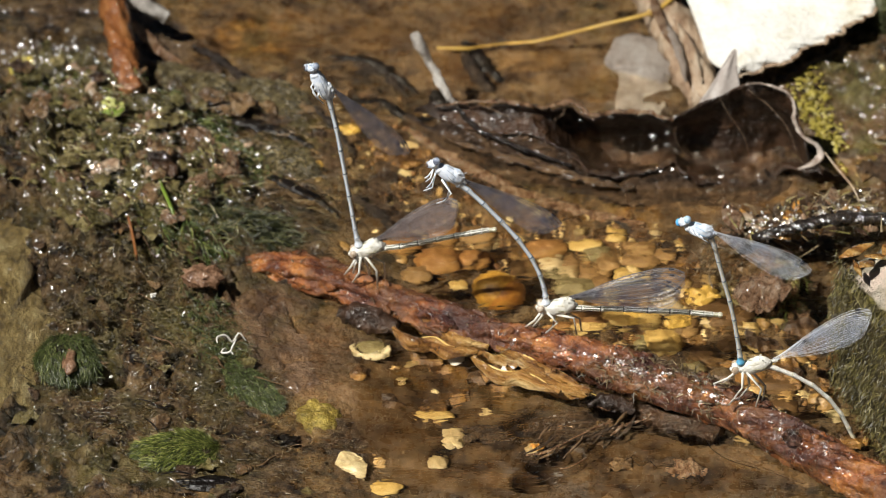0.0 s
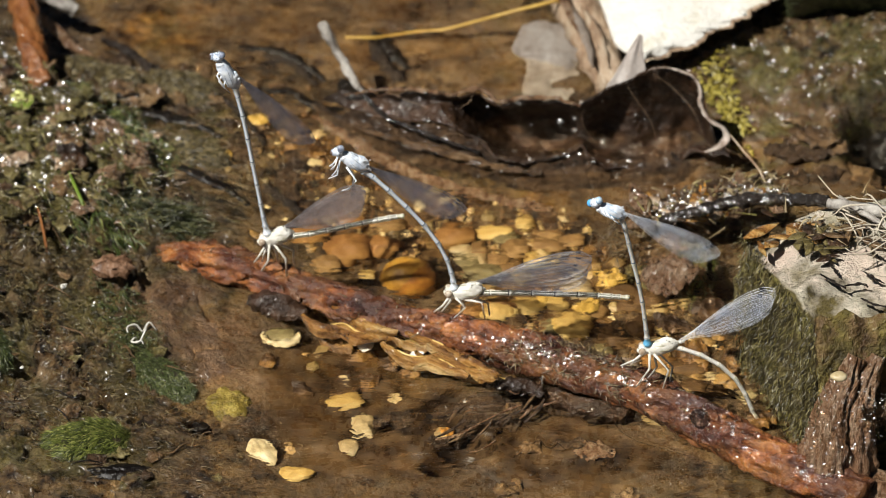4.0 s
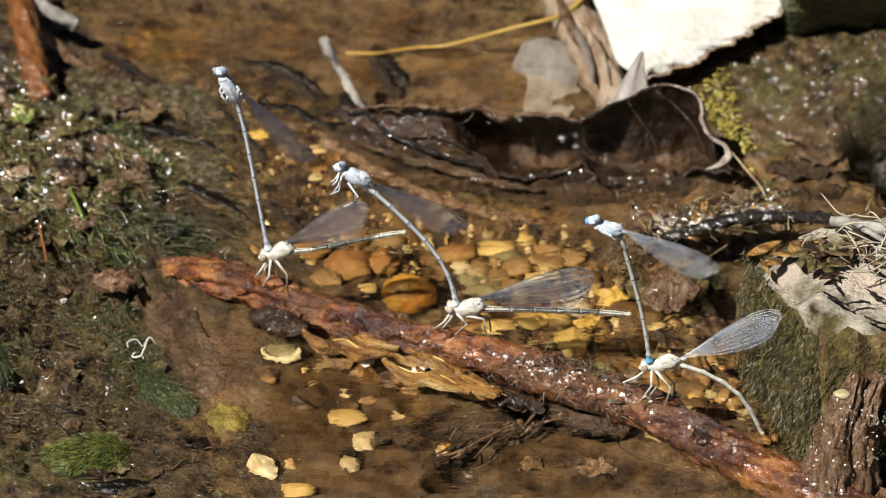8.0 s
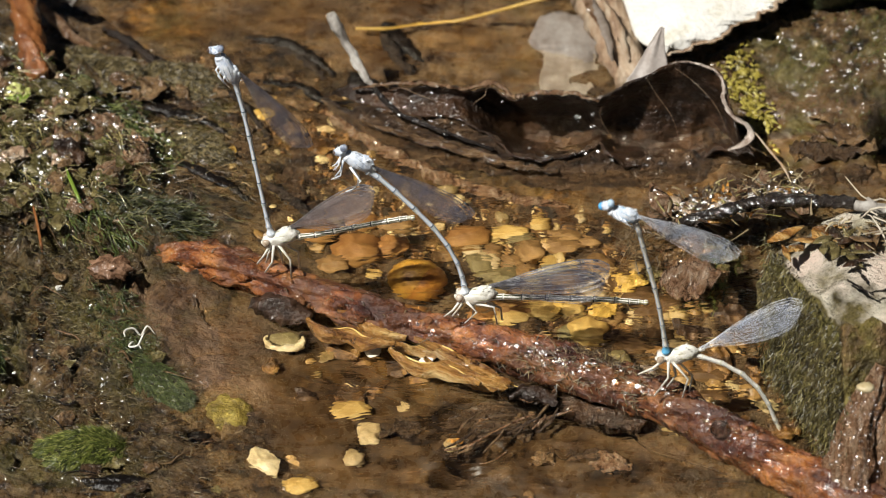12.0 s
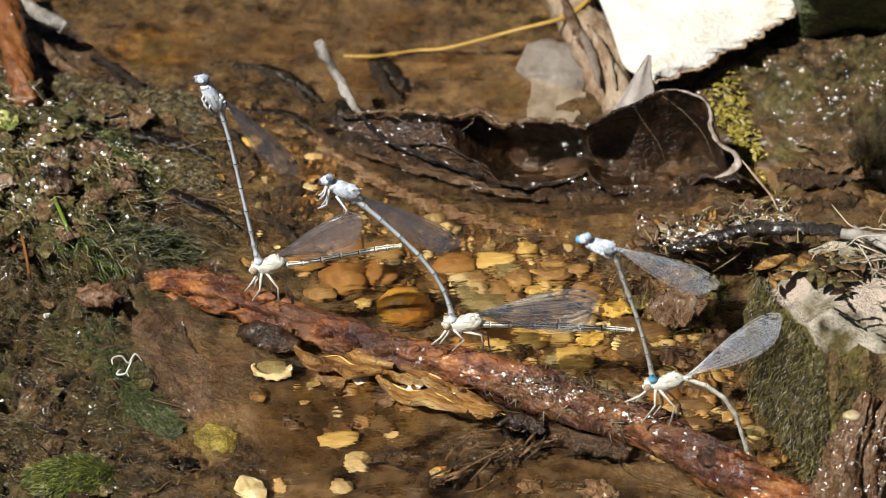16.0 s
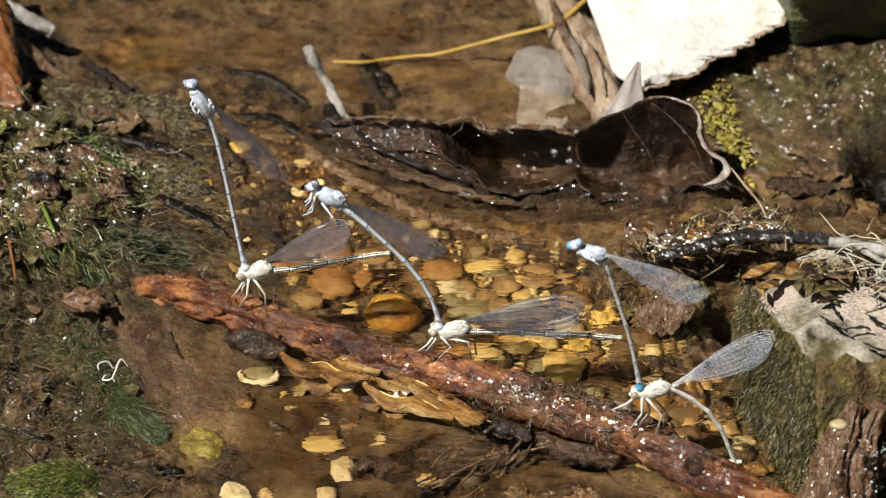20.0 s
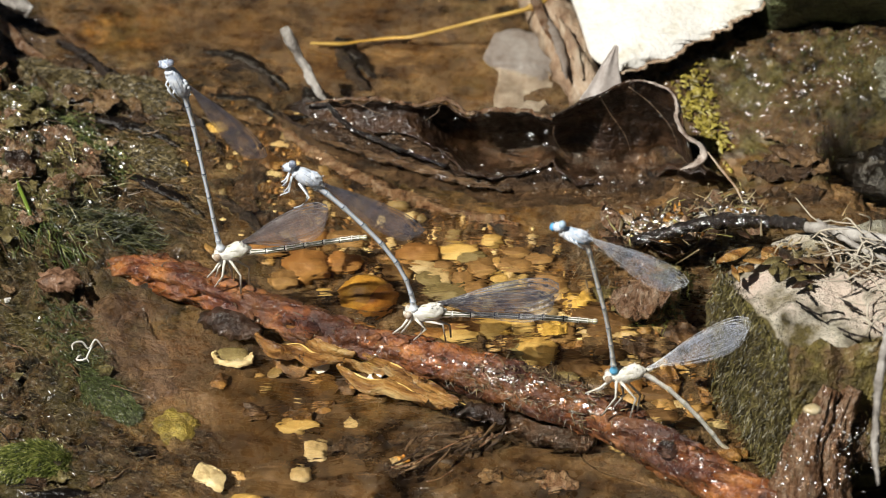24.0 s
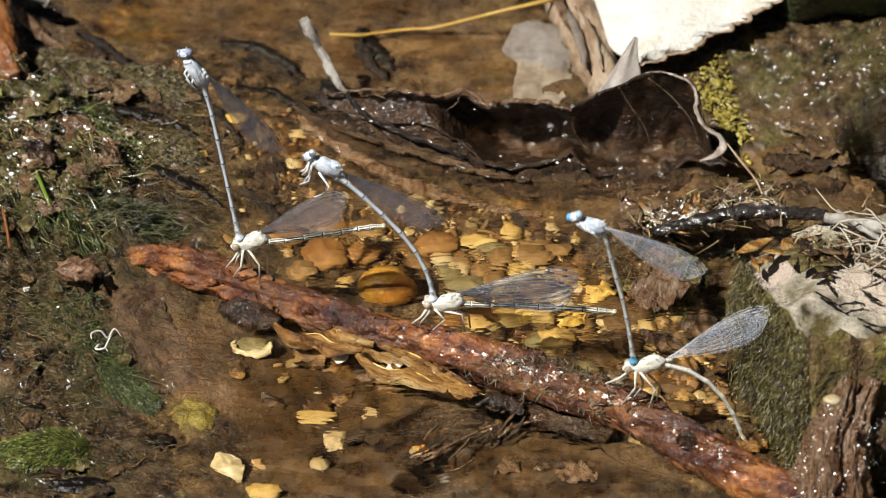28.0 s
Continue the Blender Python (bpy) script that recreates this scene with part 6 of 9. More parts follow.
# tan root leading up behind the bleached leaf
g = Geo()
tube(g, smooth_path([(34.9, 48.5, 1.0), (32.8, 55.9, 3.0), (30.2, 67.0, 4.0), (26.3, 76.2, 5.0), (22.4, 87.8, 6.0), (19.7, 101.2, 6.0)], 50), [3.2, 4.2, 4.6, 4.2, 4.0, 3.8], 26, rough=1.0, seed=41, freq=0.25)
tan_root = thing("root", (31.9, 63.2, 1.0), "pale tan peeling root beside the white leaf", "root", geo=g, mats=TAN_ROOT)
for k, line in enumerate(([(30.5, 49.2, 6.0), (29.5, 54.5, 8.0), (28.0, 61.4, 9.0), (26.3, 67.8, 9.0)], [(33.5, 49.2, 6.0), (32.2, 54.7, 8.5), (30.5, 60.6, 9.5), (28.3, 66.2, 10.0)], [(28.2, 57.9, 8.5), (26.2, 64.6, 9.0), (24.4, 71.6, 10.0), (22.8, 78.4, 10.5)])):
    g = Geo()
    tube(g, smooth_path(line, 24), [0.2, 0.8, 1.1, 0.7, 0.2], 10, flat=0.4, rough=0.3, seed=140 + k, freq=0.6)
    part("bark_peel", g, (GREY_LEAF, TAN_ROOT, WET_ROOT)[k], tan_root, "loose peeling strip of bark")
# golden straw
g = Geo()
tube(g, smooth_path([(-20.0, 69.9, 0.2), (-14.4, 69.9, 0.1), (-9.8, 71.9, -0.9), (-4.5, 73.1, -0.9), (1.9, 72.4, 0.8), (13.4, 69.9, 6.0), (23.3, 71.5, 8.0), (26.8, 73.8, 9.0), (33.4, 83.6, 10.0)], 60), [0.3, 0.5, 0.42, 0.42, 0.45, 0.5, 0.55, 0.6, 0.5], 8, flat=0.7)
blob(g, V((23.6, 71.7, 8.0)), (1.0, 0.8, 0.8), nu=10, nv=7)
thing("straw", (-14.4, 69.3, 0.5), "long golden dry grass stem leaning over the water", "straw", geo=g, mats=STRAW)
# upright twig
g = Geo()
tube(g, smooth_path([(-24.2, 49.3, 17.0), (-22.8, 47.4, 15.0), (-21.1, 46.6, 12.0), (-19.1, 43.5, 10.0), (-17.2, 40.3, 8.0), (-16.0, 39.4, 7.0)], 50), [0.95, 1.05, 0.6, 0.9, 0.7, 0.4], 14, rough=0.35, seed=71, freq=0.5)
twig = thing("twig", (-16.0, 39.4, 7.0), "weathered grey twig standing out of the dark leaf", "twig", geo=g, mats=GREY_WOOD)
g = Geo()
tube(g, smooth_path([(-16.3, 39.8, 7.0), (-14.0, 36.4, 6.0), (-11.1, 33.0, 5.0), (-7.2, 31.3, 4.0), (-0.4, 28.2, 3.0), (7.4, 24.6, 2.0)], 40), [0.4, 0.36, 0.34, 0.32, 0.28, 0.15], 12, rough=0.35, seed=72, freq=0.5)
part("wet_end", g, BLACK_TWIG, twig, "dark wet lower end")

# sunken twigs; the black shapes below the stick stand in for shade
for lab, pts, r in (
    ("dark sunken twig lying curved on the silt", [(-41.7, 67.2, -3.0), (-37.6, 66.8, -3.0), (-32.9, 64.6, -3.0), (-29.3, 60.8, -3.0), (-25.7, 54.6, -3.0)], [0.5, 1.1, 1.4, 1.0, 0.4]),
    ("dark rotten strip of leaf under shallow water", [(-15.0, 71.9, -3.0), (-13.2, 67.2, -3.0), (-11.4, 61.9, -3.0), (-8.3, 56.2, -3.0)], [0.6, 1.5, 1.4, 0.5]),
    ("thin dark stem sunk in the silt", [(-61.6, 61.4, -2.0), (-55.6, 56.2, -2.0), (-48.5, 51.0, -2.0), (-41.4, 43.7, -2.0), (-35.4, 32.6, -2.0)], [0.3, 0.8, 1.0, 0.8, 0.3]),
    ("dark stem sunk at the pool edge", [(-40.7, 22.0, -3.0), (-35.0, 18.1, -3.0), (-30.4, 13.2, -3.0), (-27.0, 6.4, -3.0)], [0.4, 1.0, 1.1, 0.4]),
    ("dark root running below the dead leaf", [(-25.5, 43.7, -2.0), (-18.5, 35.6, -2.0), (-9.4, 26.9, -2.0), (0.7, 20.2, -2.0), (10.7, 15.9, -2.0), (21.7, 12.3, -2.0)], [0.6, 1.2, 1.5, 1.6, 1.3, 0.5]),
    ("brown stem lying along the dead leaf", [(-18.5, 36.2, 1.0), (-9.4, 31.1, 1.0), (0.7, 26.1, 1.0), (10.7, 21.1, 1.0), (19.6, 18.6, 1.0)], [0.3, 0.7, 0.8, 0.7, 0.3]),
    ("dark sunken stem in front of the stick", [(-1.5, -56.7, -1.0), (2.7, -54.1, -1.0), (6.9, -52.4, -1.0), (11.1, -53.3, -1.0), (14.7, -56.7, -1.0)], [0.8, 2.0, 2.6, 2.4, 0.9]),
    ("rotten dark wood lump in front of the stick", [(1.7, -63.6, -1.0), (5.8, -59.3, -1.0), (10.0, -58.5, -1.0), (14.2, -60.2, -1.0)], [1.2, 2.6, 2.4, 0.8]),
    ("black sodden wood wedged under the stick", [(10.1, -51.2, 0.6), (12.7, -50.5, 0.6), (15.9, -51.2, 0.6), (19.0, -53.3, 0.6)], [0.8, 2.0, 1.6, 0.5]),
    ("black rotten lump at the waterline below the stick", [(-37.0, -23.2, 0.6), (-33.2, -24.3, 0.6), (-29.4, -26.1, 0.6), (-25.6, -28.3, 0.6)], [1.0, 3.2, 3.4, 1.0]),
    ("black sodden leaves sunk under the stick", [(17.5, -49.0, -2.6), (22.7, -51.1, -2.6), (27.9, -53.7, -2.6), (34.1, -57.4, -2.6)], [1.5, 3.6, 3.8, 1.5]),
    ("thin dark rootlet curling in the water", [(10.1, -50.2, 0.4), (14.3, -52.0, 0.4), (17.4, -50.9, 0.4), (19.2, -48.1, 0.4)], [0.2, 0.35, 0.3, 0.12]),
    ("dark stem across the upper mud", [(-70.0, 68.5, 1.0), (-63.9, 63.2, 1.0), (-59.0, 56.8, 1.0), (-55.5, 54.7, 1.0)], [0.3, 0.8, 0.8, 0.3]),
):
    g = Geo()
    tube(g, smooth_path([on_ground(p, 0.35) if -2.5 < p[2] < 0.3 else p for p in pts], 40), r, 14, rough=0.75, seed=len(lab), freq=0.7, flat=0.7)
    thing("sunken_twigs_and_shade", on_ground(pts[1]), lab, "twig", geo=g, mats=ROT_LEAF if "black" in lab else (BROWN_LEAF if "brown" in lab else (WET_ROOT if "root" in lab else (MUDDY_LEAF if "front" in lab else SUNK_DARK))))

# ---- left bank: roots, lumps, moss ----
g = Geo()
tube(g, smooth_path([(-89.1, 84.8, 12.0), (-86.0, 68.9, 11.0), (-83.9, 57.7, 10.0), (-82.0, 48.7, 9.0), (-80.5, 41.8, 7.0)], 40), [2.3, 2.4, 2.6, 2.6, 2.2], 24, rough=0.7, seed=81, freq=0.4)
thing("root", (-80.8, 44.9, 5.0), "orange-brown wet root running down to the mossy heap", "root", geo=g, mats=RED_ROOT)
g = Geo()
tube(g, smooth_path([(-87.6, 77.4, 10.0), (-83.2, 73.1, 10.0), (-79.0, 70.3, 9.0), (-75.1, 70.0, 7.0)], 30), [1.4, 1.5, 1.3, 1.5], 14, rough=0.45, seed=82, freq=0.5)
thing("twig", (-75.2, 71.6, 6.0), "short grey broken twig on the mud", "twig", geo=g, mats=GREY_WOOD)
g = Geo()
tube(g, smooth_path([(-82.1, 70.8, 5.0), (-79.0, 67.0, 4.0), (-75.3, 62.2, 3.0), (-71.2, 59.5, 2.0)], 30), [0.8, 1.2, 1.0, 0.5], 10, rough=0.3, seed=83, freq=0.5)
thing("twig", (-75.5, 63.7, 2.0), "dark red-brown rotten twig sunk in mud", "twig", geo=g, mats=WET_ROOT)
g = Geo()
tube(g, smooth_path([(-78.0, -2.7, 8.0), (-76.8, -7.9, 7.0), (-75.9, -12.9, 6.5), (-75.2, -17.4, 5.5)], 20), [0.25, 0.32, 0.3, 0.15], 6)
thing("root_thread", (-75.3, -16.0, 4.5), "thin orange root thread hanging over moss", "root", geo=g, mats=RED_ROOT)
c = on_ground((-62.7, -21.2, 5.0), 1.2)
g = Geo()
blob(g, c - V((0, 0, 0.6)), (3.6, 3.0, 1.5), nu=28, nv=16, rough=0.34, seed=91, freq=3.2)
thing("stone", c, "small flat brown-pink wet stone in the moss", "stone", geo=g, mats=PINK)
# boulder at the edge of the bank
g = Geo()
c = V((-121.5, -34.2, -2.0))
blob(g, c, (34, 60, 11.5), V(((0.990, -0.139, 0), (0.139, 0.990, 0), (0, 0, 1))), 130, 70, 0, 0.10, 95, 5.0)
thing("boulder", c, "ochre rock with thin green moss at the bank", "rock", geo=g, mats=BOULDER)
# white root hairs
squig = thing("root_hair", on_ground((-57.3, -36.0, 3.0), 1.0), "curly white root hair on green moss", "root")
for line in ([(-59.1, -37.2), (-59.3, -36.0), (-58.8, -35.0), (-57.6, -34.4), (-56.4, -34.6), (-55.2, -34.3), (-53.8, -34.6)], [(-55.6, -36.4), (-56.0, -37.6), (-57.0, -38.2), (-57.6, -39.0), (-58.2, -40.2), (-57.2, -40.6), (-56.4, -40.2), (-56.0, -40.6)]):
    g = Geo()
    tube(g, smooth_path([on_ground(p, 1.7) for p in line], 24), [0.12, 0.22, 0.2, 0.22, 0.1], 7)
    part("hair", g, WHITE_BIT, squig)


def moss_patch(name, label, spots, radius, count, mat, flow, length, width, seed, lift=0.6, category="moss", stand=0.7):
    """A tuft of fine shoots growing over a stretch of ground."""
    q = np.random.default_rng(seed)
    spots = [V(s) for s in spots]
    roots, dirs = [], []
    fl = V(flow)
    for k in range(count):
        s = spots[q.integers(len(spots))]
        x, y = s[0] + q.normal(0, radius[0]), s[1] + q.normal(0, radius[1])
        roots.append((x, y, 0))
        d = fl + q.normal(0, 0.35, 3) + V((0, 0, stand * q.uniform(0.2, 1)))
        dirs.append(d / np.linalg.norm(d))
    r = V(roots)
    r[:, 2] = bed_height(r[:, 0], r[:, 1]) + q.uniform(-0.2, lift, count)
    g = Geo()
    strands(g, r, dirs, length, width, 0.6, seed)
    base = on_ground(spots[0])
    return thing(name, base, label, category, geo=g, mats=mat, kind="stuff")


moss_patch("moss_tuft", "dark green wet moss combed along the bank", [(-66.4, 5.0, 4.0), (-61.9, 4.1, 4.0), (-57.5, 3.7, 4.0), (-53.1, 2.1, 4.0)], (4, 2.0), 1900, MOSS_DARK, (0.9, -0.2, 0), 2.8, 0.13, 101, 0.8, "moss", 0.08)
HEAP = [(-84.8, 35.3, 7.0), (-78.0, 34.3, 7.0), (-70.9, 28.2, 7.0), (-64.9, 20.2, 7.0), (-80.5, 21.2, 7.0), (-73.5, 15.3, 7.0), (-86.2, 23.2, 7.0), (-67.6, 9.4, 7.0), (-91.9, 39.4, 7.0), (-96.9, 45.6, 7.0), (-91.5, 19.2, 7.0), (-77.3, 5.5, 7.0), (-63.3, 11.3, 7.0), (-82.5, 1.6, 7.0)]
STREAKS = (
    (((-42.0, 68.5), (-35.4, 67.5), (-32.0, 65.7), (-27.9, 61.5), (-23.8, 55.5)), (0.4, 1.2, 1.3, 1.0, 0.2)),
    (((-40.5, 52.5), (-34.8, 51.7), (-30.4, 51.7), (-25.6, 46.4), (-19.8, 46.7)), (0.3, 0.9, 0.9, 1.1, 0.3)),
    (((-20.5, 57.5), (-19.2, 54.8), (-16.6, 51.0), (-13.9, 44.7)), (0.4, 2.2, 2.6, 1.2)),
    (((-65.0, 42.4), (-61.1, 40.7), (-55.3, 39.0), (-49.6, 37.6), (-44.0, 33.6)), (0.3, 1.2, 1.7, 1.3, 0.3)),
    (((-72.0, 44.6), (-69.5, 44.1), (-64.4, 43.9), (-60.6, 42.9)), (0.3, 1.3, 1.5, 0.4)),
    (((-53.0, 22.0), (-50.8, 20.3), (-46.9, 17.3), (-42.0, 15.2), (-38.0, 10.5)), (0.3, 1.0, 1.2, 0.9, 0.2)),
    (((-14.5, 76.0), (-13.1, 73.5), (-9.6, 66.1), (-6.7, 60.5)), (0.3, 1.6, 1.6, 0.4)),
)


def moss_cushion(label, c, r, turn, count, mat, flow, length, width, seed, core=None):
    """A rounded lump thick with shoots that lie combed one way."""
    q = np.random.default_rng(seed)
    c = on_ground(c)
    ca, sa = math.cos(math.radians(turn)), math.sin(math.radians(turn))
    ax = V(((ca, sa, 0), (-sa, ca, 0), (0, 0, 1)))
    ob = thing("moss_cushion", c, label, "moss")
    g = Geo()
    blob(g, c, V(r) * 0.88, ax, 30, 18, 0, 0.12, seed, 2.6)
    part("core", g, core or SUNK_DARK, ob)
    d = q.normal(0, 1, (count, 3))
    d[:, 2] = np.abs(d[:, 2]) - 0.12
    d /= np.linalg.norm(d, axis=1)[:, None]
    bump = 0.99 + 0.22 * fbm(d[:, 0] * 2.6 + seed, d[:, 1] * 2.6, 3, seed)
    roots = c + (d * V(r) * bump[:, None]) @ ax
    out = (d / V(r)) @ ax
    out /= np.linalg.norm(out, axis=1)[:, None]
    f = V(flow)
    lie = f - out * (out @ f)[:, None]
    lie = lie / (np.linalg.norm(lie, axis=1)[:, None] + 0.2) + out * 0.16 + q.normal(0, 0.24, (count, 3))
    lie /= np.linalg.norm(lie, axis=1)[:, None]
    g = Geo()
    strands(g, roots, lie, length, width, 0.5, seed)
    part("moss_coat", g, mat, ob)
    return ob


moss_cushion("bright green moss tip beside white root hairs", (-53.6, -35.2), (4.0, 2.0, 1.5), -18, 1500, MOSS_BRIGHT, (0.9, -0.4, 0), 1.5, 0.12, 102)
moss_cushion("dark green tongue of moss trailing down the mud", (-53.6, -45.4), (10.5, 3.9, 1.9), -52, 5200, MOSS_MID, (0.5, -0.7, 0), 1.0, 0.11, 103)
moss_cushion("bright feathery moss cushion in the shallow water", (-65.2, -67.0), (8.2, 5.2, 3.0), 8, 6500, MOSS_FRESH, (-0.85, -0.45, -0.1), 1.25, 0.15, 104)
moss_cushion("dark green moss cushion round a small stone", (-86.6, -43.0), (6.3, 7.0, 3.6), 0, 3800, MOSS_MID, (0.2, -0.9, 0), 1.3, 0.12, 106)
g = Geo()
c = on_ground((-86.0, -46.6), 2.7)
blob(g, c, (1.5, 3.4, 1.3), nu=22, nv=14, rough=0.25, seed=93, freq=2.6)
thing("stone", c, "narrow pinkish wet stone sunk in moss", "stone", geo=g, mats=PINK)
# black slabs stand in for the shadow gaps along the moss edges
for label, c, r, seed in (("black slab for the dark gap under the feathery moss", (-58.5, -75.6), (6.0, 1.9, 0.9), 94), ("black slab for the dark gap under the moss cushion", (-84.6, -52.6), (6.2, 1.7, 0.7), 97), ("black slab for the shadow gap at the foot of the moss tongue", (-45.6, -58.6), (2.6, 2.2, 0.8), 98)):
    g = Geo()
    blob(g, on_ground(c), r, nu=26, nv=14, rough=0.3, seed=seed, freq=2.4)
    thing("shadow_gap", on_ground(c), label, "rotten wood", geo=g, mats=BLACK_FILL)
moss_patch("moss_tuft", "dark green moss trailing down the mud", [(-62.5, -26.5, 3.0), (-60.5, -31.8, 3.0), (-58.0, -38.0, 3.0)], (2.4, 2.2), 1600, MOSS_MID, (0.5, -0.7, 0), 1.0, 0.12, 105)
for label, c, r, turn, count, mat, seed in (
    ("dark olive mound of algae combed by the water", (-53.5, 50.5), (8.5, 6.0, 2.4), -25, 4200, BANK_FUZZ, 181),
    ("low olive mound of algae beside the heap", (-74.0, 55.0), (6.0, 4.6, 2.2), -10, 2400, BANK_FUZZ, 182),
    ("flat brown mound of algae on the sloping bank", (-50.5, 28.6), (8.5, 4.6, 1.6), -32, 3200, BANK_FUZZ, 183),
    ("small olive mound of algae in shallow water", (-66.0, 51.8), (4.6, 3.6, 1.8), -35, 2200, BANK_FUZZ, 184),
):
    moss_cushion(label, c, r, turn, count, mat, (0.9, -0.45, 0), 1.0, 0.19, seed, OLIVE_LEAF)
# black flattened tubes for dark streaks, gaps and one hollow in the silt
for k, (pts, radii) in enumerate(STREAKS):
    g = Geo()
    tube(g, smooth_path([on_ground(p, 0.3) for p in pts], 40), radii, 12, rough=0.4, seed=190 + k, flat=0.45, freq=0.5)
    thing("silt_streak", on_ground(pts[1]), "dark flattened streak sunk in the silt", "root", "dark roots in the silt", geo=g, mats=BLACK_FILL)
moss_patch("moss_tuft", "olive moss over the wet mud slope", [(-78.3, -15.4, 3.0), (-74.6, -4.1, 3.0), (-69.8, -11.7, 3.0), (-79.7, -26.5, 3.0), (-71.3, -22.8, 3.0), (-83.9, -11.7, 3.0), (-84.0, -26.5, 3.0), (-89.1, -15.4, 3.0)], (6, 6), 3000, BANK_FUZZ, (0.5, -0.6, 0.2), 1.4, 0.10, 105)
moss_patch("moss_tuft", "brown rotting plant matter spread over the mud", [(-66.5, -49.8, 3.0), (-57.5, -62.0, 3.0), (-47.0, -65.5, 3.0), (-37.6, -68.9, 3.0), (-75.9, -51.6, 3.0), (-49.7, -74.0, 3.0), (-40.1, -55.1, 3.0), (-85.6, -62.0, 3.0), (-61.9, -77.3, 3.0)], (9, 8), 1000, MOSS_BROWN, (0.7, -0.4, 0), 1.4, 0.10, 107)
moss_patch("moss_tuft", "tangled brown-olive wet moss over the heap", [(-80.8, 25.2, 7.0), (-74.3, 29.2, 7.0), (-68.0, 17.2, 7.0), (-75.6, 13.3, 7.0), (-81.9, 9.4, 7.0), (-69.7, 7.4, 7.0), (-85.8, 33.3, 7.0), (-65.1, 25.2, 7.0), (-94.1, 25.2, 7.0), (-88.8, 13.3, 7.0), (-98.8, 41.4, 7.0)], (6, 6), 1200, BANK_FUZZ, (0.5, -0.7, 0.1), 2.0, 0.16, 108, 1.6, "moss", 0.5)
g = Geo()
q = np.random.default_rng(187)
for k in range(90):
    x, y, _ = HEAP[k % len(HEAP)]
    c = on_ground((x + q.normal(0, 4.5), y + q.normal(0, 4.5)), q.uniform(-0.3, 0.9))
    r = q.uniform(1.0, 3.0)
    blob(g, c, (r * q.uniform(1.0, 1.7), r * 0.8, r * 0.55), frame_of((0.8, -0.5 + q.normal(0, 0.5), q.normal(0, 0.25))), 18, 12, 0, 0.42, 300 + k, 2.8)
thing("algae_clumps", on_ground(HEAP[0]), "glistening olive clumps of algae heaped on the bank", "algae", geo=g, mats=SLIME, kind="stuff")
moss_patch("moss_tuft", "brown tangled stems in the moss heap", [(-78.5, 25.2, 7.0), (-71.6, 21.2, 7.0), (-66.7, 13.3, 7.0), (-80.1, 15.3, 7.0), (-92.5, 33.3, 7.0), (-76.8, 33.3, 7.0), (-62.2, 11.3, 7.0)], (7, 7), 500, MOSS_BROWN, (0.3, -0.4, 0.3), 4.0, 0.14, 109, 1.8)
moss_patch("moss_tuft", "bright wet moss shoots in the heap", [(-80.9, 27.2, 7.0), (-74.3, 29.2, 7.0), (-68.2, 19.2, 7.0), (-83.8, 37.3, 7.0), (-65.5, 11.3, 7.0), (-94.4, 43.5, 7.0), (-89.7, 25.2, 7.0)], (5, 5), 1100, MOSS_BRIGHT, (0.4, -0.5, 0.3), 1.7, 0.13, 119, 2.0)
moss_patch("moss_tuft", "pale olive wet strands over the heap", HEAP, (4.5, 4.5), 2000, MOSS_PALE, (0.6, -0.7, 0.05), 2.7, 0.15, 121, 1.9, "moss", 0.6)
moss_patch("moss_tuft", "fine olive moss on the lower bank", [(-80.8, -9.8, 3.0), (-72.9, -15.4, 3.0), (-77.5, -26.5, 3.0), (-66.6, -30.2, 3.0), (-80.8, -41.0, 3.0), (-72.1, -44.5, 3.0), (-62.2, -51.6, 3.0), (-75.4, -58.6, 3.0), (-65.8, -62.0, 3.0), (-56.2, -67.2, 3.0), (-88.7, -33.8, 3.0), (-86.1, -55.1, 3.0)], (6.5, 6), 5200, BANK_FUZZ, (0.7, -0.5, 0.05), 1.1, 0.10, 122, 0.5)
moss_patch("plant_litter", "pale dry fibres tangled in the moss heap", [(-78.7, 27.2, 7.0), (-71.8, 25.2, 7.0), (-80.2, 17.2, 7.0), (-66.8, 15.3, 7.0), (-92.7, 35.3, 7.0), (-85.6, 31.2, 7.0)], (7, 7), 240, DRY_FIBRE, (0.5, -0.5, 0.2), 4.2, 0.17, 120, 2.4, "plant litter")
moss_patch("moss_tuft", "olive moss in dark streaks on the upper bank", [(-60.6, 41.8, 0.0), (-51.4, 37.7, 0.0), (-45.4, 29.6, 0.0), (-56.5, 52.1, 0.0), (-40.6, 21.6, 0.0), (-67.1, 56.3, 0.0), (-50.6, 47.9, 0.0), (-37.1, 15.7, 0.0)], (7, 5), 600, BANK_FUZZ, (0.9, -0.45, 0), 4.5, 0.10, 110, 0.4, "moss", 0.05)
moss_patch("plant_litter", "brown rotten strands combed over the upper bank", [(-60.6, 41.8), (-51.4, 37.7), (-45.4, 29.6), (-56.5, 52.1), (-62.2, 22.0), (-54.0, 16.0), (-50.6, 47.9), (-48.0, 20.0)], (7, 5), 1000, RUST_STRAND, (0.9, -0.5, 0), 3.6, 0.14, 124, 0.5, "plant litter", 0.05)
moss_patch("moss_tuft", "green moss film on the wet stones", [(72.4, 50.8, 9.0), (79.6, 57.1, 9.0), (85.4, 42.5, 9.0), (78.4, 38.4, 9.0), (69.5, 40.4, 9.0), (88.9, 59.2, 9.0), (76.5, 63.5, 9.0), (94.8, 46.6, 9.0)], (7, 8), 900, MOSS_BRIGHT, (-0.2, -0.8, 0), 0.8, 0.10, 111, 0.3, "moss", 0.3)
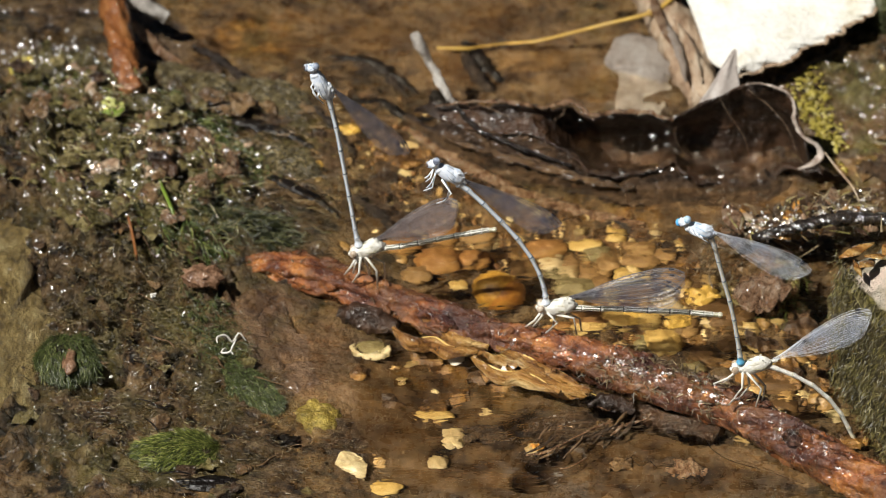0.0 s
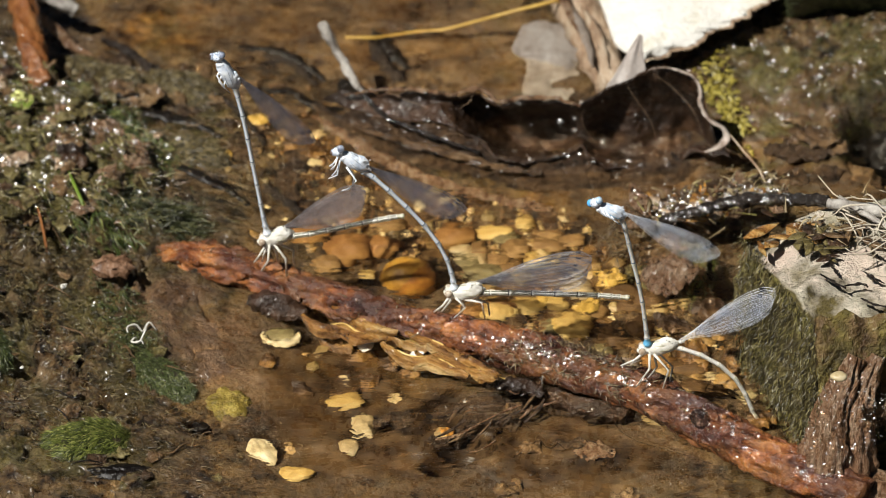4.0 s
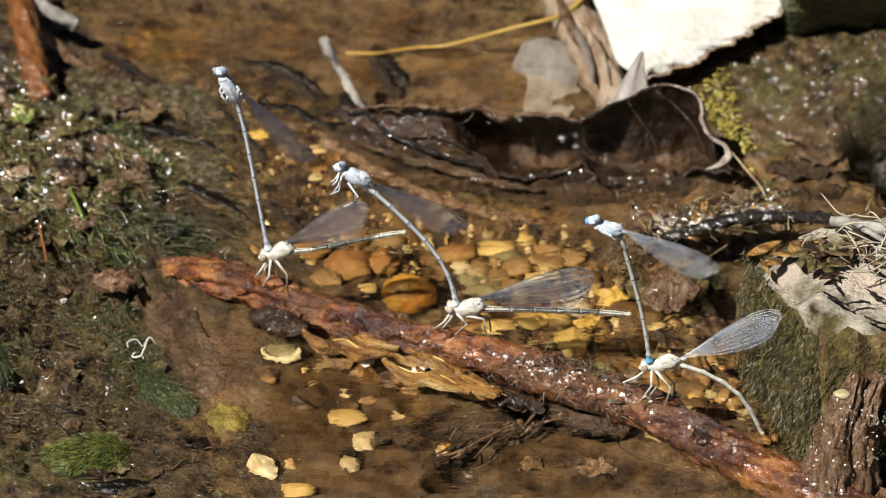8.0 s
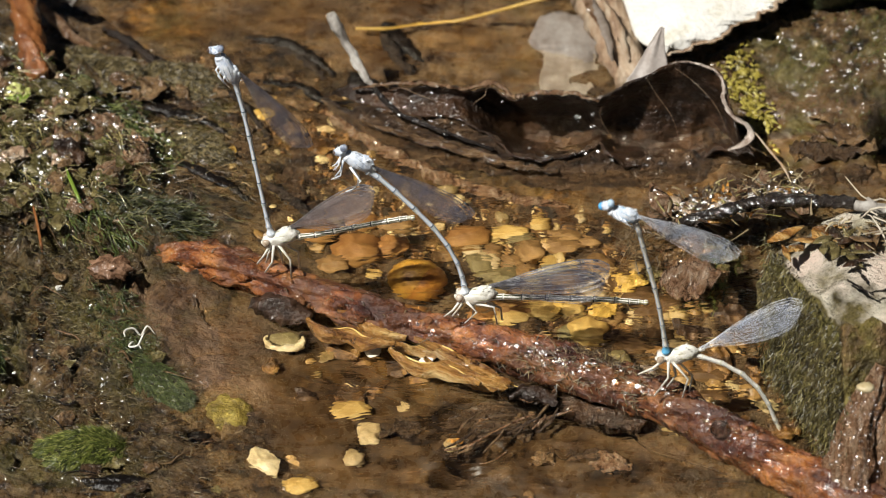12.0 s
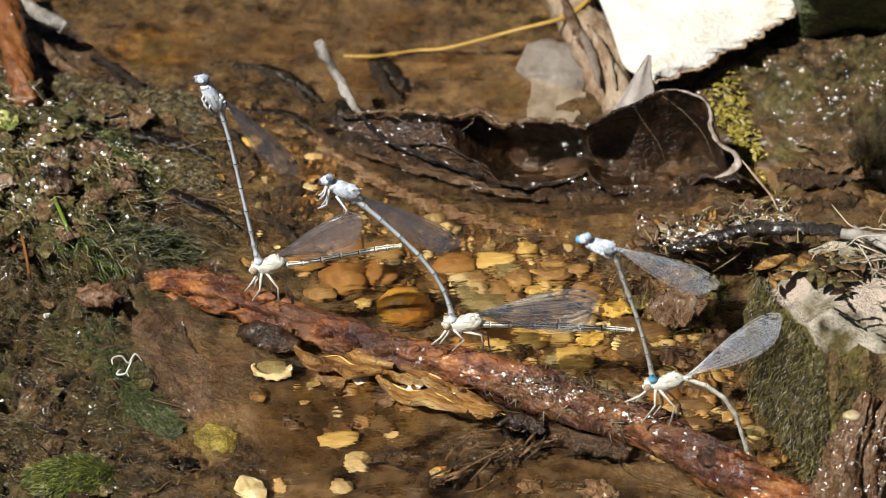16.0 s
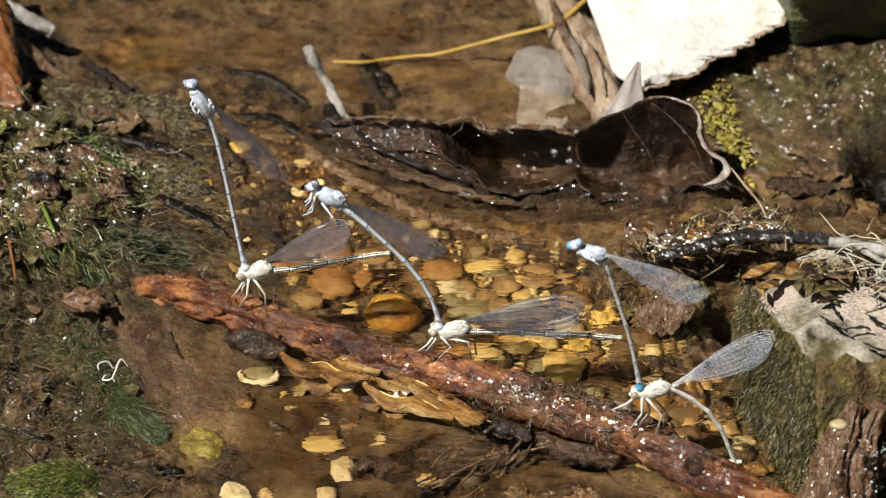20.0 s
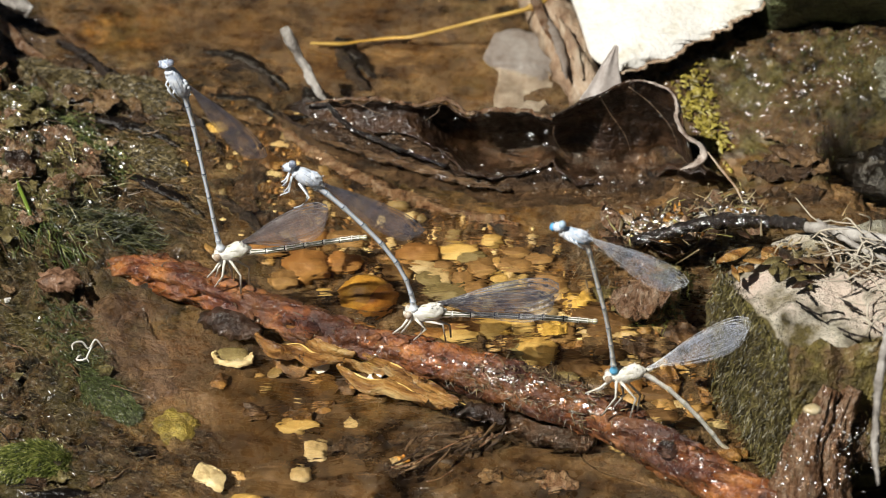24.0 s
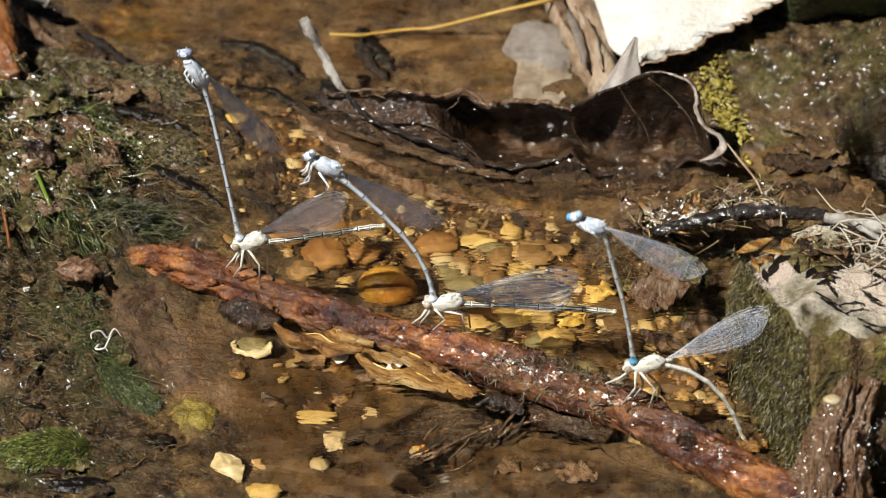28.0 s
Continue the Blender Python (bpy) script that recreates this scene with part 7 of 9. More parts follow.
moss_patch("alga", "yellow-green algae beside the dark leaf", [(55.9, 46.5, 3.0), (57.3, 40.3, 3.0), (55.3, 51.7, 3.0), (58.2, 36.2, 3.0)], (1.7, 2.6), 420, YELLOW_ALGA, (0.2, -0.7, 0.0), 1.2, 0.55, 112, 0.8, "algae")
g = Geo()
c = on_ground((-40.3, -53.6), -0.5)
blob(g, c, (3.9, 4.6, 1.5), nu=34, nv=20, rough=0.30, seed=113, freq=2.6)
thing("alga", c, "soft yellow lump of algae under shallow water", "algae", geo=g, mats=ALGA_LUMP)
moss_patch("moss_tuft", "green-brown plant tuft in the shade of the stump", [(51.3, -9.8, -1.0), (53.3, -12.6, -1.0), (49.5, -13.5, -1.0)], (2.4, 3.0), 700, MOSS_BRIGHT, (-0.3, -0.8, 0.3), 4.2, 0.13, 114, 4.0)

for seed, (flow, mat, spots, lab) in enumerate((
    ((0.95, -0.3, 0.05), MOSS_BRIGHT, [(-75.7, 38.8), (-71.5, 37.8), (-67.5, 36.8), (-63.6, 36.0)], "bright wet strip of moss draped over the heap"),
    ((0.5, -0.85, -0.1), MOSS_BRIGHT, [(-60.5, 30.5), (-58.2, 26.2), (-57.0, 22.0)], "green moss hanging down the edge of the heap"),
    ((0.15, -0.95, -0.1), MOSS_DARK, [(-79.0, 17.4), (-77.5, 12.0), (-74.4, 5.8), (-80.5, 8.0)], "dark wet moss hanging down the heap"),
    ((0.55, -0.8, 0.0), MOSS_BRIGHT, [(-66.6, -0.1), (-69.0, -4.0), (-73.0, -1.0), (-63.0, -6.0)], "green moss shoots below the heap"),
    ((0.9, -0.25, 0.0), MOSS_DARK, [(-60.0, 0.6), (-56.0, -0.9), (-52.0, -2.2), (-64.0, 2.4)], "dark green moss combed smooth by water"),
)):
    moss_patch("moss_tuft", lab, spots, (2.2, 1.6), 620, mat, flow, 2.4, 0.14, 160 + seed, 1.2, "moss", 0.05)


# ---- litter on and behind the stump ----
def litter(name, label, spots, radius, count, mat, length, width, seed, up):
    q = np.random.default_rng(seed)
    roots, dirs = [], []
    for k in range(count):
        s = V(spots[q.integers(len(spots))])
        roots.append(s + q.normal(0, 1, 3) * V(radius))
        d = q.normal(0, 1, 3) * V((1, 0.8, 0.3)) + V((0, 0, up))
        dirs.append(d / np.linalg.norm(d))
    g = Geo()
    strands(g, V(roots), dirs, length, width, 0.9, seed)
    return thing(name, spots[0], label, "plant litter", geo=g, mats=mat, kind="stuff")


litter("plant_litter", "dry tangled plant fibres piled on the stump", [(72.2, -42.4, 31.8), (76.4, -41.1, 32.6), (78.2, -45.1, 32.0), (69.1, -42.6, 31.0), (74.0, -46.2, 31.6)], (3.5, 3.0, 0.7), 90, DRY_FIBRE, 3.6, 0.24, 201, -0.1)
litter("plant_litter", "brown wet litter piled behind the pool", [(43.4, 2.1, 4.0), (48.9, 2.6, 5.0), (55.4, 1.6, 7.0), (59.6, 0.7, 9.0), (40.1, 0.7, 3.0), (52.1, 0.2, 4.0)], (4.5, 3, 1.2), 210, MOSS_BROWN, 2.4, 0.32, 202, 0.0)
litter("plant_litter", "straw-coloured shreds among wet litter", [(56.4, 1.6, 9.0), (50.9, 0.7, 7.0), (60.7, 1.1, 10.0), (45.5, 0.7, 5.0)], (4, 2.5, 1.0), 70, MOSS_PALE, 2.4, 0.22, 203, 0.1)
litter("plant_litter", "pale splayed stems on the litter", [(57.4, 0.7, 10.0), (60.6, 0.4, 11.0), (55.2, 0.3, 9.0), (62.7, -0.2, 12.0)], (3, 2, 1.0), 36, DRY_FIBRE, 2.8, 0.20, 207, 0.3)
litter("plant_litter", "dark fluffy plant shreds in the pool", [(34.4, -6.5, 4.0), (33.3, -7.9, 3.0), (35.4, -10.2, 2.0)], (2, 1.6, 1.4), 150, MOSS_BROWN, 2.2, 0.14, 204, 0.1)
for k in range(34):
    s = V([(64.8, -45.4, 29.8), (68.8, -47.3, 30.8), (72.4, -46.9, 31.2), (76.1, -44.8, 31.8)][k % 4]) + V((rnd.gauss(0, 3), rnd.gauss(0, 3), rnd.uniform(0, 0.8)))
    g = Geo()
    a = rnd.uniform(0, 6.28)
    d = V((math.cos(a), math.sin(a), rnd.uniform(-0.1, 0.4))) * rnd.uniform(1.2, 3.6)
    sd = V((-math.sin(a), math.cos(a), rnd.uniform(-0.4, 0.4))) * rnd.uniform(0.6, 1.6)
    sheet(g, [[s - d - sd * 0.2, s - sd, s + d - sd * 0.2], [s - d, s + V((0, 0, 0.4)), s + d * 1.1], [s - d + sd * 0.2, s + sd, s + d + sd * 0.2]], 7, 0.12, sub=2)
    thing("leaf_scrap", s, "small crumpled scrap of dead leaf on the stump", "leaf", "leaf scraps", geo=g, mats=(GOLD_BARK, OLIVE_LEAF, ROT_LEAF, BROWN_LEAF)[k % 4])
for k in range(60):
    s0 = V([(40.1, 1.4, 2.5), (43.4, 1.9, 3.5), (47.8, 1.8, 4.5), (52.1, 0.8, 6.0), (56.3, -0.2, 8.0), (59.6, 0.3, 9.0), (45.6, 0.7, 3.0), (54.2, -1.1, 6.0)][k % 8]) + V((rnd.gauss(0, 3), rnd.gauss(0, 2.2), rnd.uniform(-0.3, 1.0)))
    a = rnd.uniform(0, 6.28)
    d = V((math.cos(a), math.sin(a), rnd.uniform(-0.2, 0.4))) * rnd.uniform(1.6, 4.4)
    sd = V((-math.sin(a), math.cos(a), rnd.uniform(-0.5, 0.5))) * rnd.uniform(0.8, 2.2)
    g = Geo()
    sheet(g, [[s0 - d - sd * 0.2, s0 - sd, s0 + d - sd * 0.2], [s0 - d, s0 + V((0, 0, 0.5)), s0 + d * 1.1], [s0 - d + sd * 0.2, s0 + sd, s0 + d + sd * 0.2]], 8, 0.12, sub=3, rough=0.25, seed=k)
    thing("leaf_scrap", s0, "wet crumpled scrap of leaf in the litter", "leaf", "leaf scraps", geo=g, mats=(WET_ROOT, GOLD_BARK, ROT_LEAF, TAN_ROOT, WET_ROOT, MUDDY_LEAF)[k % 6])
g = Geo()
tube(g, smooth_path([(42.3, -3.9, 5.0), (47.4, -5.2, 8.0), (52.6, -8.5, 12.0), (58.5, -15.2, 18.0), (64.8, -29.5, 28.0), (71.4, -37.5, 33.0)], 60), [0.6, 0.9, 1.0, 1.05, 1.05, 0.8], 18, rough=0.5, seed=211, freq=0.9)
thing("twig", (52.7, -7.0, 11.0), "wet black twig lying across litter to the stump", "twig", geo=g, mats=BLACK_TWIG)
g = Geo()
tube(g, smooth_path([(71.4, -38.6, 33.5), (78.4, -41.5, 34.0), (88.5, -44.8, 34.0)], 30), [0.9, 1.1, 1.0], 10, rough=0.25, seed=212)
thing("twig", (78.6, -40.1, 33.0), "dry pale stem lying over the stump", "twig", geo=g, mats=GREY_WOOD)
for pts, r, lab in (
    ([(87.0, -57.7, 38.0), (84.4, -71.4, 38.0), (82.1, -83.5, 37.0), (80.7, -93.9, 35.0), (80.5, -98.5, 30.0), (81.1, -101.6, 25.0)], [0.5, 0.65, 0.7, 0.62, 0.6, 0.35], "pale dry stem hanging down before the stump"),
    ([(88.0, -44.7, 35.0), (89.1, -55.5, 34.0), (91.5, -63.1, 32.0), (92.1, -71.2, 28.0)], [0.8, 1.2, 1.2, 0.8], "forked dry stem on the stump"),
    ([(73.5, -37.5, 34.0), (76.2, -42.6, 35.0), (80.0, -47.1, 35.0), (86.1, -50.2, 34.0)], [0.3, 0.5, 0.5, 0.3], "thin dry stem in the litter"),
):
    g = Geo()
    tube(g, smooth_path(pts, 40), r, 10, rough=0.25, seed=len(pts) + 213, freq=0.6)
    thing("stem", pts[2], lab, "stem", geo=g, mats=GREY_WOOD)
g = Geo()
q = np.random.default_rng(231)
TANGLE = [V(p) for p in ((74.0, -43.0, 35.0), (77.7, -48.3, 35.0), (82.5, -51.8, 35.0), (83.3, -57.7, 33.6), (82.3, -66.5, 32.6), (86.4, -71.9, 31.6), (76.5, -51.8, 34.4), (86.4, -56.2, 33.0), (81.9, -45.6, 35.6))]
for k in range(54):
    p0 = TANGLE[k % 9] + q.normal(0, 2.0, 3) * V((1, 1, 0.35))
    d = q.normal(0, 1, 3) * V((1, 1, 0.35))
    d *= q.uniform(2.5, 6) / np.linalg.norm(d)
    line = [p0 - d, p0 + q.normal(0, 0.9, 3), p0 + d * 0.6 + q.normal(0, 0.9, 3), p0 + d + q.normal(0, 1.2, 3)]
    tube(g, smooth_path(line, 9), [0.07, q.uniform(0.12, 0.26), 0.12, 0.05], 5)
thing("root_tangle", TANGLE[1], "pale dry tangle of fine rootlets on the stump", "roots", geo=g, mats=DRY_ROOT, kind="stuff")
g = Geo()
tube(g, smooth_path([(56.8, 20.2, 9.0), (59.3, 15.8, 8.0), (61.9, 11.3, 7.0), (63.3, 7.0, 6.0)], 20), [0.15, 0.28, 0.25, 0.12], 6)
thing("grass_stalk", (62.0, 12.8, 6.0), "thin brown stalk leaning from the dark leaf", "stalk", geo=g, mats=TAN_ROOT)
c = V((51.8, 7.2, 5.0))
g = Geo()
blob(g, c, (1.9, 1.5, 1.2), nu=16, nv=10, rough=0.15, seed=3)
thing("berry", c - V((0, 0, 1)), "small orange berry-like bit in the litter", "berry", geo=g, mats=ORANGE)

# ---- pool floor: stones, shells and scraps ----
PEB = []
for k in range(12):
    g = Geo()
    q = random.Random(k)
    blob(g, (0, 0, 0), (1.0, q.uniform(0.6, 0.95), q.uniform(0.4, 0.65)), nu=11, nv=7, rough=0.34, seed=300 + k, freq=1.9)
    PEB.append(mesh_of("pebble", g, PEBBLE))


CHIP = []
for k in range(12):
    g = Geo()
    q = random.Random(k + 50)
    blob(g, (0, 0, 0), (1.0, q.uniform(0.55, 0.9), q.uniform(0.22, 0.4)), nu=8, nv=5, rough=0.45, seed=340 + k, freq=2.2)
    CHIP.append(mesh_of("stone_chip", g, PEBBLE, smooth=k % 3 == 0))


def pebble(x, y, size, k, label="small amber-stained pebble on the pool floor", lift=0.25, flat=1.0):
    ob = new("pebble", (CHIP if lift < 0.12 else PEB)[k % 12])
    z = ground_z(x, y)
    ob.matrix_world = Matrix.Translation(V((x, y, z + size * lift)) * MM) @ pose(0, 0, 0, rnd.uniform(-14, 14), rnd.uniform(-14, 14), rnd.uniform(0, 360)) @ Matrix.Diagonal((size, size, size * flat, 1))
    tagged(ob, label, "pebble", "pebbles in the pool")
    return ob


def scatter(spots, spread, count, lo, hi, seed, label, lift=0.2):
    q = random.Random(seed)
    for k in range(count):
        s = spots[q.randrange(len(spots))]
        pebble(s[0] + q.gauss(0, spread[0]), s[1] + q.gauss(0, spread[1]), q.uniform(lo, hi) * q.uniform(0.7, 1.0), q.randrange(12), label, lift)


STONE = []
for k in range(8):
    g = Geo()
    blob(g, (0, 0, 0), (1.0, 1.0, 1.0), nu=22, nv=14, rough=0.22, seed=360 + k, freq=1.9)
    STONE.append(mesh_of("water_worn_stone", g, STONE_GOLD))


def stones(rows, mat, label, seed, tall=0.62):
    """Rounded stones on the pool floor: place, half length, half width, turn."""
    for k, (x, y, a, b, turn) in enumerate(rows):
        ob = new("pebble", STONE[(k * 3 + seed) % 8])
        if mat is not STONE_GOLD:
            ob.data = TINTED.setdefault((mat, (k * 3 + seed) % 8), STONE[(k * 3 + seed) % 8].copy())
            ob.data.materials[0] = mat
        h = tall * min(a, b)
        ob.matrix_world = Matrix.Translation(V((x, y, ground_z(x, y) + h * 0.55)) * MM) @ pose(0, 0, 0, (k * 37) % 17 - 8, (k * 53) % 19 - 9, turn) @ Matrix.Diagonal((a, b, h, 1))
        tagged(ob, label, "pebble", "pebbles in the pool")


TINTED = {}
GOLD_STONES = [(8.8, 4.8, 5.0, 2.2, 5), (16.1, 8.0, 2.0, 2.0, -30), (17.8, -4.1, 1.9, 1.9, 0), (14.9, -8.7, 2.1, 1.9, 10), (-14.5, -8.6, 1.7, 1.3, 0), (16.4, -19.0, 3.4, 2.9, 0), (24.7, -26.1, 3.8, 3.8, -15), (29.4, -49.3, 3.6, 1.9, -8), (-18.2, -50.4, 3.8, 2.0, 0), (-26.7, -73.5, 2.9, 2.0, 0), (21.9, -18.2, 2.7, 2.3, 0), (10.7, -20.6, 3.1, 2.3, 0)]
ORANGE_STONES = [(2.3, 3.5, 4.0, 3.5, 0), (12.8, -18.5, 5.4, 2.5, 5), (-7.0, -20.7, 4.2, 2.3, -20), (-18.3, -1.4, 4.6, 4.7, 0), (-12.0, -0.1, 3.8, 3.5, 0), (-25.9, 4.1, 4.2, 3.2, 0), (-17.5, 7.9, 3.1, 2.6, 0), (40.9, -37.3, 3.1, 2.6, 0), (5.0, -20.4, 3.1, 2.0, 0)]
BROWN_STONES = [(14.4, -1.0, 2.8, 3.1, 0), (10.7, -3.7, 2.3, 2.5, 35), (13.2, -6.7, 2.1, 2.5, -20), (20.3, -0.1, 3.6, 2.2, -8), (7.0, -0.2, 2.3, 2.3, 0), (27.0, -5.6, 3.1, 2.6, 0), (20.8, 4.3, 3.1, 1.7, 0), (-1.4, -2.2, 2.7, 2.3, 0), (-22.4, -6.6, 3.1, 2.6, 0), (25.0, 1.6, 2.7, 2.0, 0), (20.7, -9.5, 3.1, 2.3, 0), (28.9, -20.8, 2.7, 2.6, 0), (-11.1, 8.0, 3.6, 2.6, 0)]
OLIVE_STONES = [(8.1, -8.1, 4.2, 3.1, -5), (19.1, -6.8, 2.7, 2.2, 0), (12.3, 2.9, 3.1, 1.7, 0), (21.6, -25.9, 2.7, 2.3, 0), (29.6, -35.8, 2.9, 2.3, 0), (4.9, -4.6, 2.3, 2.0, 0)]
CREAM_STONES = [(3.3, 0.1, 2.6, 2.5, -25), (6.5, -2.8, 2.5, 1.6, -35), (23.8, 8.6, 1.0, 1.3, 0), (26.1, -14.1, 2.9, 2.5, -10), (-17.4, 3.0, 1.0, 0.9, 0), (-14.5, -58.1, 2.3, 2.9, 0), (-17.1, -65.4, 1.7, 2.2, 0), (0.1, -62.8, 1.5, 1.7, 0)]
# these stones get the darkened copy in place of shade near the litter
SHADED_STONES = [(32.2, -10.9, 3.1, 3.2, 0), (36.2, -19.6, 3.1, 2.2, 0), (32.8, -30.5, 2.5, 3.8, 40), (46.5, -47.2, 2.9, 2.3, 0), (51.0, -48.7, 2.5, 1.7, -10), (37.6, -26.3, 2.7, 2.9, 0), (34.7, -15.2, 3.6, 2.8, 0), (39.3, -17.8, 2.9, 2.9, 0), (46.4, -40.1, 4.0, 2.5, 0)]
stones(GOLD_STONES, STONE_GOLD, "smooth golden stone on the pool floor", 0)
stones(ORANGE_STONES, STONE_ORANGE, "rust-orange stone on the pool floor", 1)
stones(BROWN_STONES, STONE_BROWN, "rounded brown stone on the pool floor", 2)
stones(OLIVE_STONES, STONE_OLIVE, "olive-grey stone on the pool floor", 4)
stones(CREAM_STONES, STONE_CREAM, "pale cream stone on the pool floor", 5)
stones(SHADED_STONES, STONE_SHADED, "stone in a shade-darkened brown beside the litter", 6)
scatter([(6.2, 11.6, -8.0), (10.6, 5.8, -8.0), (16.1, 2.0, -8.0), (21.5, -5.6, -8.0), (25.7, -13.1, -8.0), (32.2, -16.8, -8.0), (23.4, -20.5, -8.0), (14.8, -11.2, -8.0)], (5, 5), 34, 0.9, 2.2, 1, "amber-stained pebble among gravel on the pool floor", 0.13)
scatter([(42.8, -22.3, -8.0), (47.8, -33.2, -8.0), (52.8, -40.4, -8.0), (44.2, -43.9, -8.0), (38.6, -18.7, -8.0), (47.2, -47.5, -8.0)], (5, 5), 22, 1.2, 2.8, 2, "golden-brown pebble in the shade of the stick")
scatter([(-27.7, 37.9, -7.0), (-34.4, 31.9, -7.0), (-25.2, 23.9, -7.0), (-18.3, 18.0, -7.0), (-20.4, 6.3, -7.0), (-27.9, 46.1, -7.0), (-13.8, 10.2, -7.0)], (6, 6), 12, 0.7, 1.6, 3, "small rusty pebble on silt in shallow water")
scatter([(-24.0, -35.0, -8.0), (-17.4, -43.9, -8.0), (-8.9, -47.5, -8.0), (-15.4, -36.8, -8.0), (-27.7, -56.2, -8.0), (-19.3, -56.2, -8.0), (-11.1, -36.8, -8.0), (-4.7, -35.0, -8.0)], (6, 5), 6, 1.0, 2.2, 5, "flat rusty stone chip in shaded water", 0.05)
scatter([(12.7, -7.5, -8.0), (19.2, -11.2, -8.0), (25.8, -7.5, -8.0), (31.1, -16.8, -8.0), (23.4, -20.5, -8.0), (36.5, -18.7, -8.0), (42.7, -26.0, -8.0), (47.7, -35.0, -8.0), (51.6, -43.9, -8.0), (44.0, -47.5, -8.0), (34.5, -11.2, -8.0)], (5, 5), 44, 1.2, 3.0, 6, "golden flat stone chip on the pool floor", 0.08)
scatter([(-27.7, 37.9, -7.0), (-34.4, 31.9, -7.0), (-25.2, 23.9, -7.0), (-18.3, 18.0, -7.0), (-20.4, 6.3, -7.0), (-13.8, 10.2, -7.0), (-2.7, 4.4, -7.0)], (7, 6), 30, 1.0, 2.6, 7, "rusty flat stone chip in silt", 0.05)
# fine gravel between the larger stones
g = Geo()
q = np.random.default_rng(19)
GRAVEL_SPOTS = [(6.2, 11.6, -8.0), (10.6, 5.8, -8.0), (16.1, 2.0, -8.0), (21.5, -5.6, -8.0), (25.7, -13.1, -8.0), (32.2, -16.8, -8.0), (23.4, -20.5, -8.0), (14.8, -11.2, -8.0), (42.8, -22.3, -8.0), (47.8, -33.2, -8.0), (52.8, -40.4, -8.0), (-9.3, 11.6, -8.0), (-15.9, 5.8, -8.0), (-20.5, 15.5, -8.0), (-25.3, 31.3, -8.0), (-30.0, 39.4, -8.0), (-2.6, -3.7, -8.0)]
for k in range(900):
    s0 = GRAVEL_SPOTS[q.integers(len(GRAVEL_SPOTS))]
    x, y = s0[0] + q.normal(0, 6), s0[1] + q.normal(0, 6)
    r = q.uniform(0.25, 0.8)
    blob(g, (x, y, ground_z(x, y) + r * 0.15), (r, r * q.uniform(0.5, 1), r * 0.5), frame_of(q.normal(0, 1, 3) * V((1, 1, 0.3))), 6, 4, rough=0.3, seed=k % 17)
k = Mat("fine_gravel")
c = k.ramp(k.island(), [(0.0, (0.12, 0.05, 0.014)), (0.3, (0.30, 0.15, 0.04)), (0.6, (0.08, 0.04, 0.014)), (0.8, (0.48, 0.30, 0.10)), (1.0, (0.62, 0.48, 0.24))])
k.bump(k.noise(900, 3), 0.0004)
thing("gravel", GRAVEL_SPOTS[0], "fine amber and brown gravel on the pool floor", "gravel", geo=g, mats=k.finish(c, 0.5), kind="stuff")
# amber snail shell
c = V((-7.0, -10.6, -5.2))
snail = thing("snail_shell", c - V((0, 0, 4)), "round amber water snail shell on the pool floor", "shell")
g = Geo()
blob(g, c, (5.1, 5.1, 5.1), nu=44, nv=30, rough=0.02, seed=2)
part("whorl", g, AMBER, snail)
off = V((0.95, -0.30, -0.55)) + VIEW * 0.35
# red-brown whorl that also puts the shell's lower right shade into colour
g = Geo()
blob(g, c + off, (4.9, 4.9, 4.9), nu=44, nv=30, rough=0.02, seed=5)
part("whorl", g, RED_SHELL, snail, "red-brown lower whorl, toned for the shell's shaded side")
far = (5.1**2 - 4.9**2 + off @ off) / 2 / np.linalg.norm(off)
fr = frame_of(off)
g = Geo()
tube(g, [c + fr[0] * far + (fr[1] * math.cos(a) + fr[2] * math.sin(a)) * math.sqrt(5.1**2 - far**2) for a in np.linspace(0, 6.283, 60)], [0.05] * 2, 6, cap=False)
part("seam", g, RED_ROOT, snail, "fine dark seam between the whorls")



def scrap_geo(g, c, r, seed, rough=0.22):
    """A broken shell or leaf scrap: a thin uneven curved plate."""
    q = random.Random(seed)
    a = q.uniform(0, 6.28)
    u, v = V((math.cos(a), math.sin(a), 0.15)) * r, V((-math.sin(a), math.cos(a), 0.1)) * r * 0.75
    c = V(c)
    rows = []
    for t in (-1, -0.4, 0.3, 1):
        w = math.sqrt(max(0.08, 1 - t * t)) * q.uniform(0.7, 1.2)
        rows.append([c + v * t * q.uniform(0.8, 1.15) + u * (s + q.uniform(-0.3, 0.3)) * w + V((0, 0, 0.22 * r * (1 - t * t) * (1 - s * s) + q.uniform(-0.1, 0.1) * r)) for s in (-1, -0.4, 0.3, 1)])
    sheet(g, rows, 16, 0.25, rough=rough * r, seed=seed, freq=0.9, sub=5)


def scrap(name, label, c, r, mat, seed, category, rough=0.22):
    g = Geo()
    scrap_geo(g, c, r, seed, rough)
    return thing(name, c, label, category, geo=g, mats=mat)


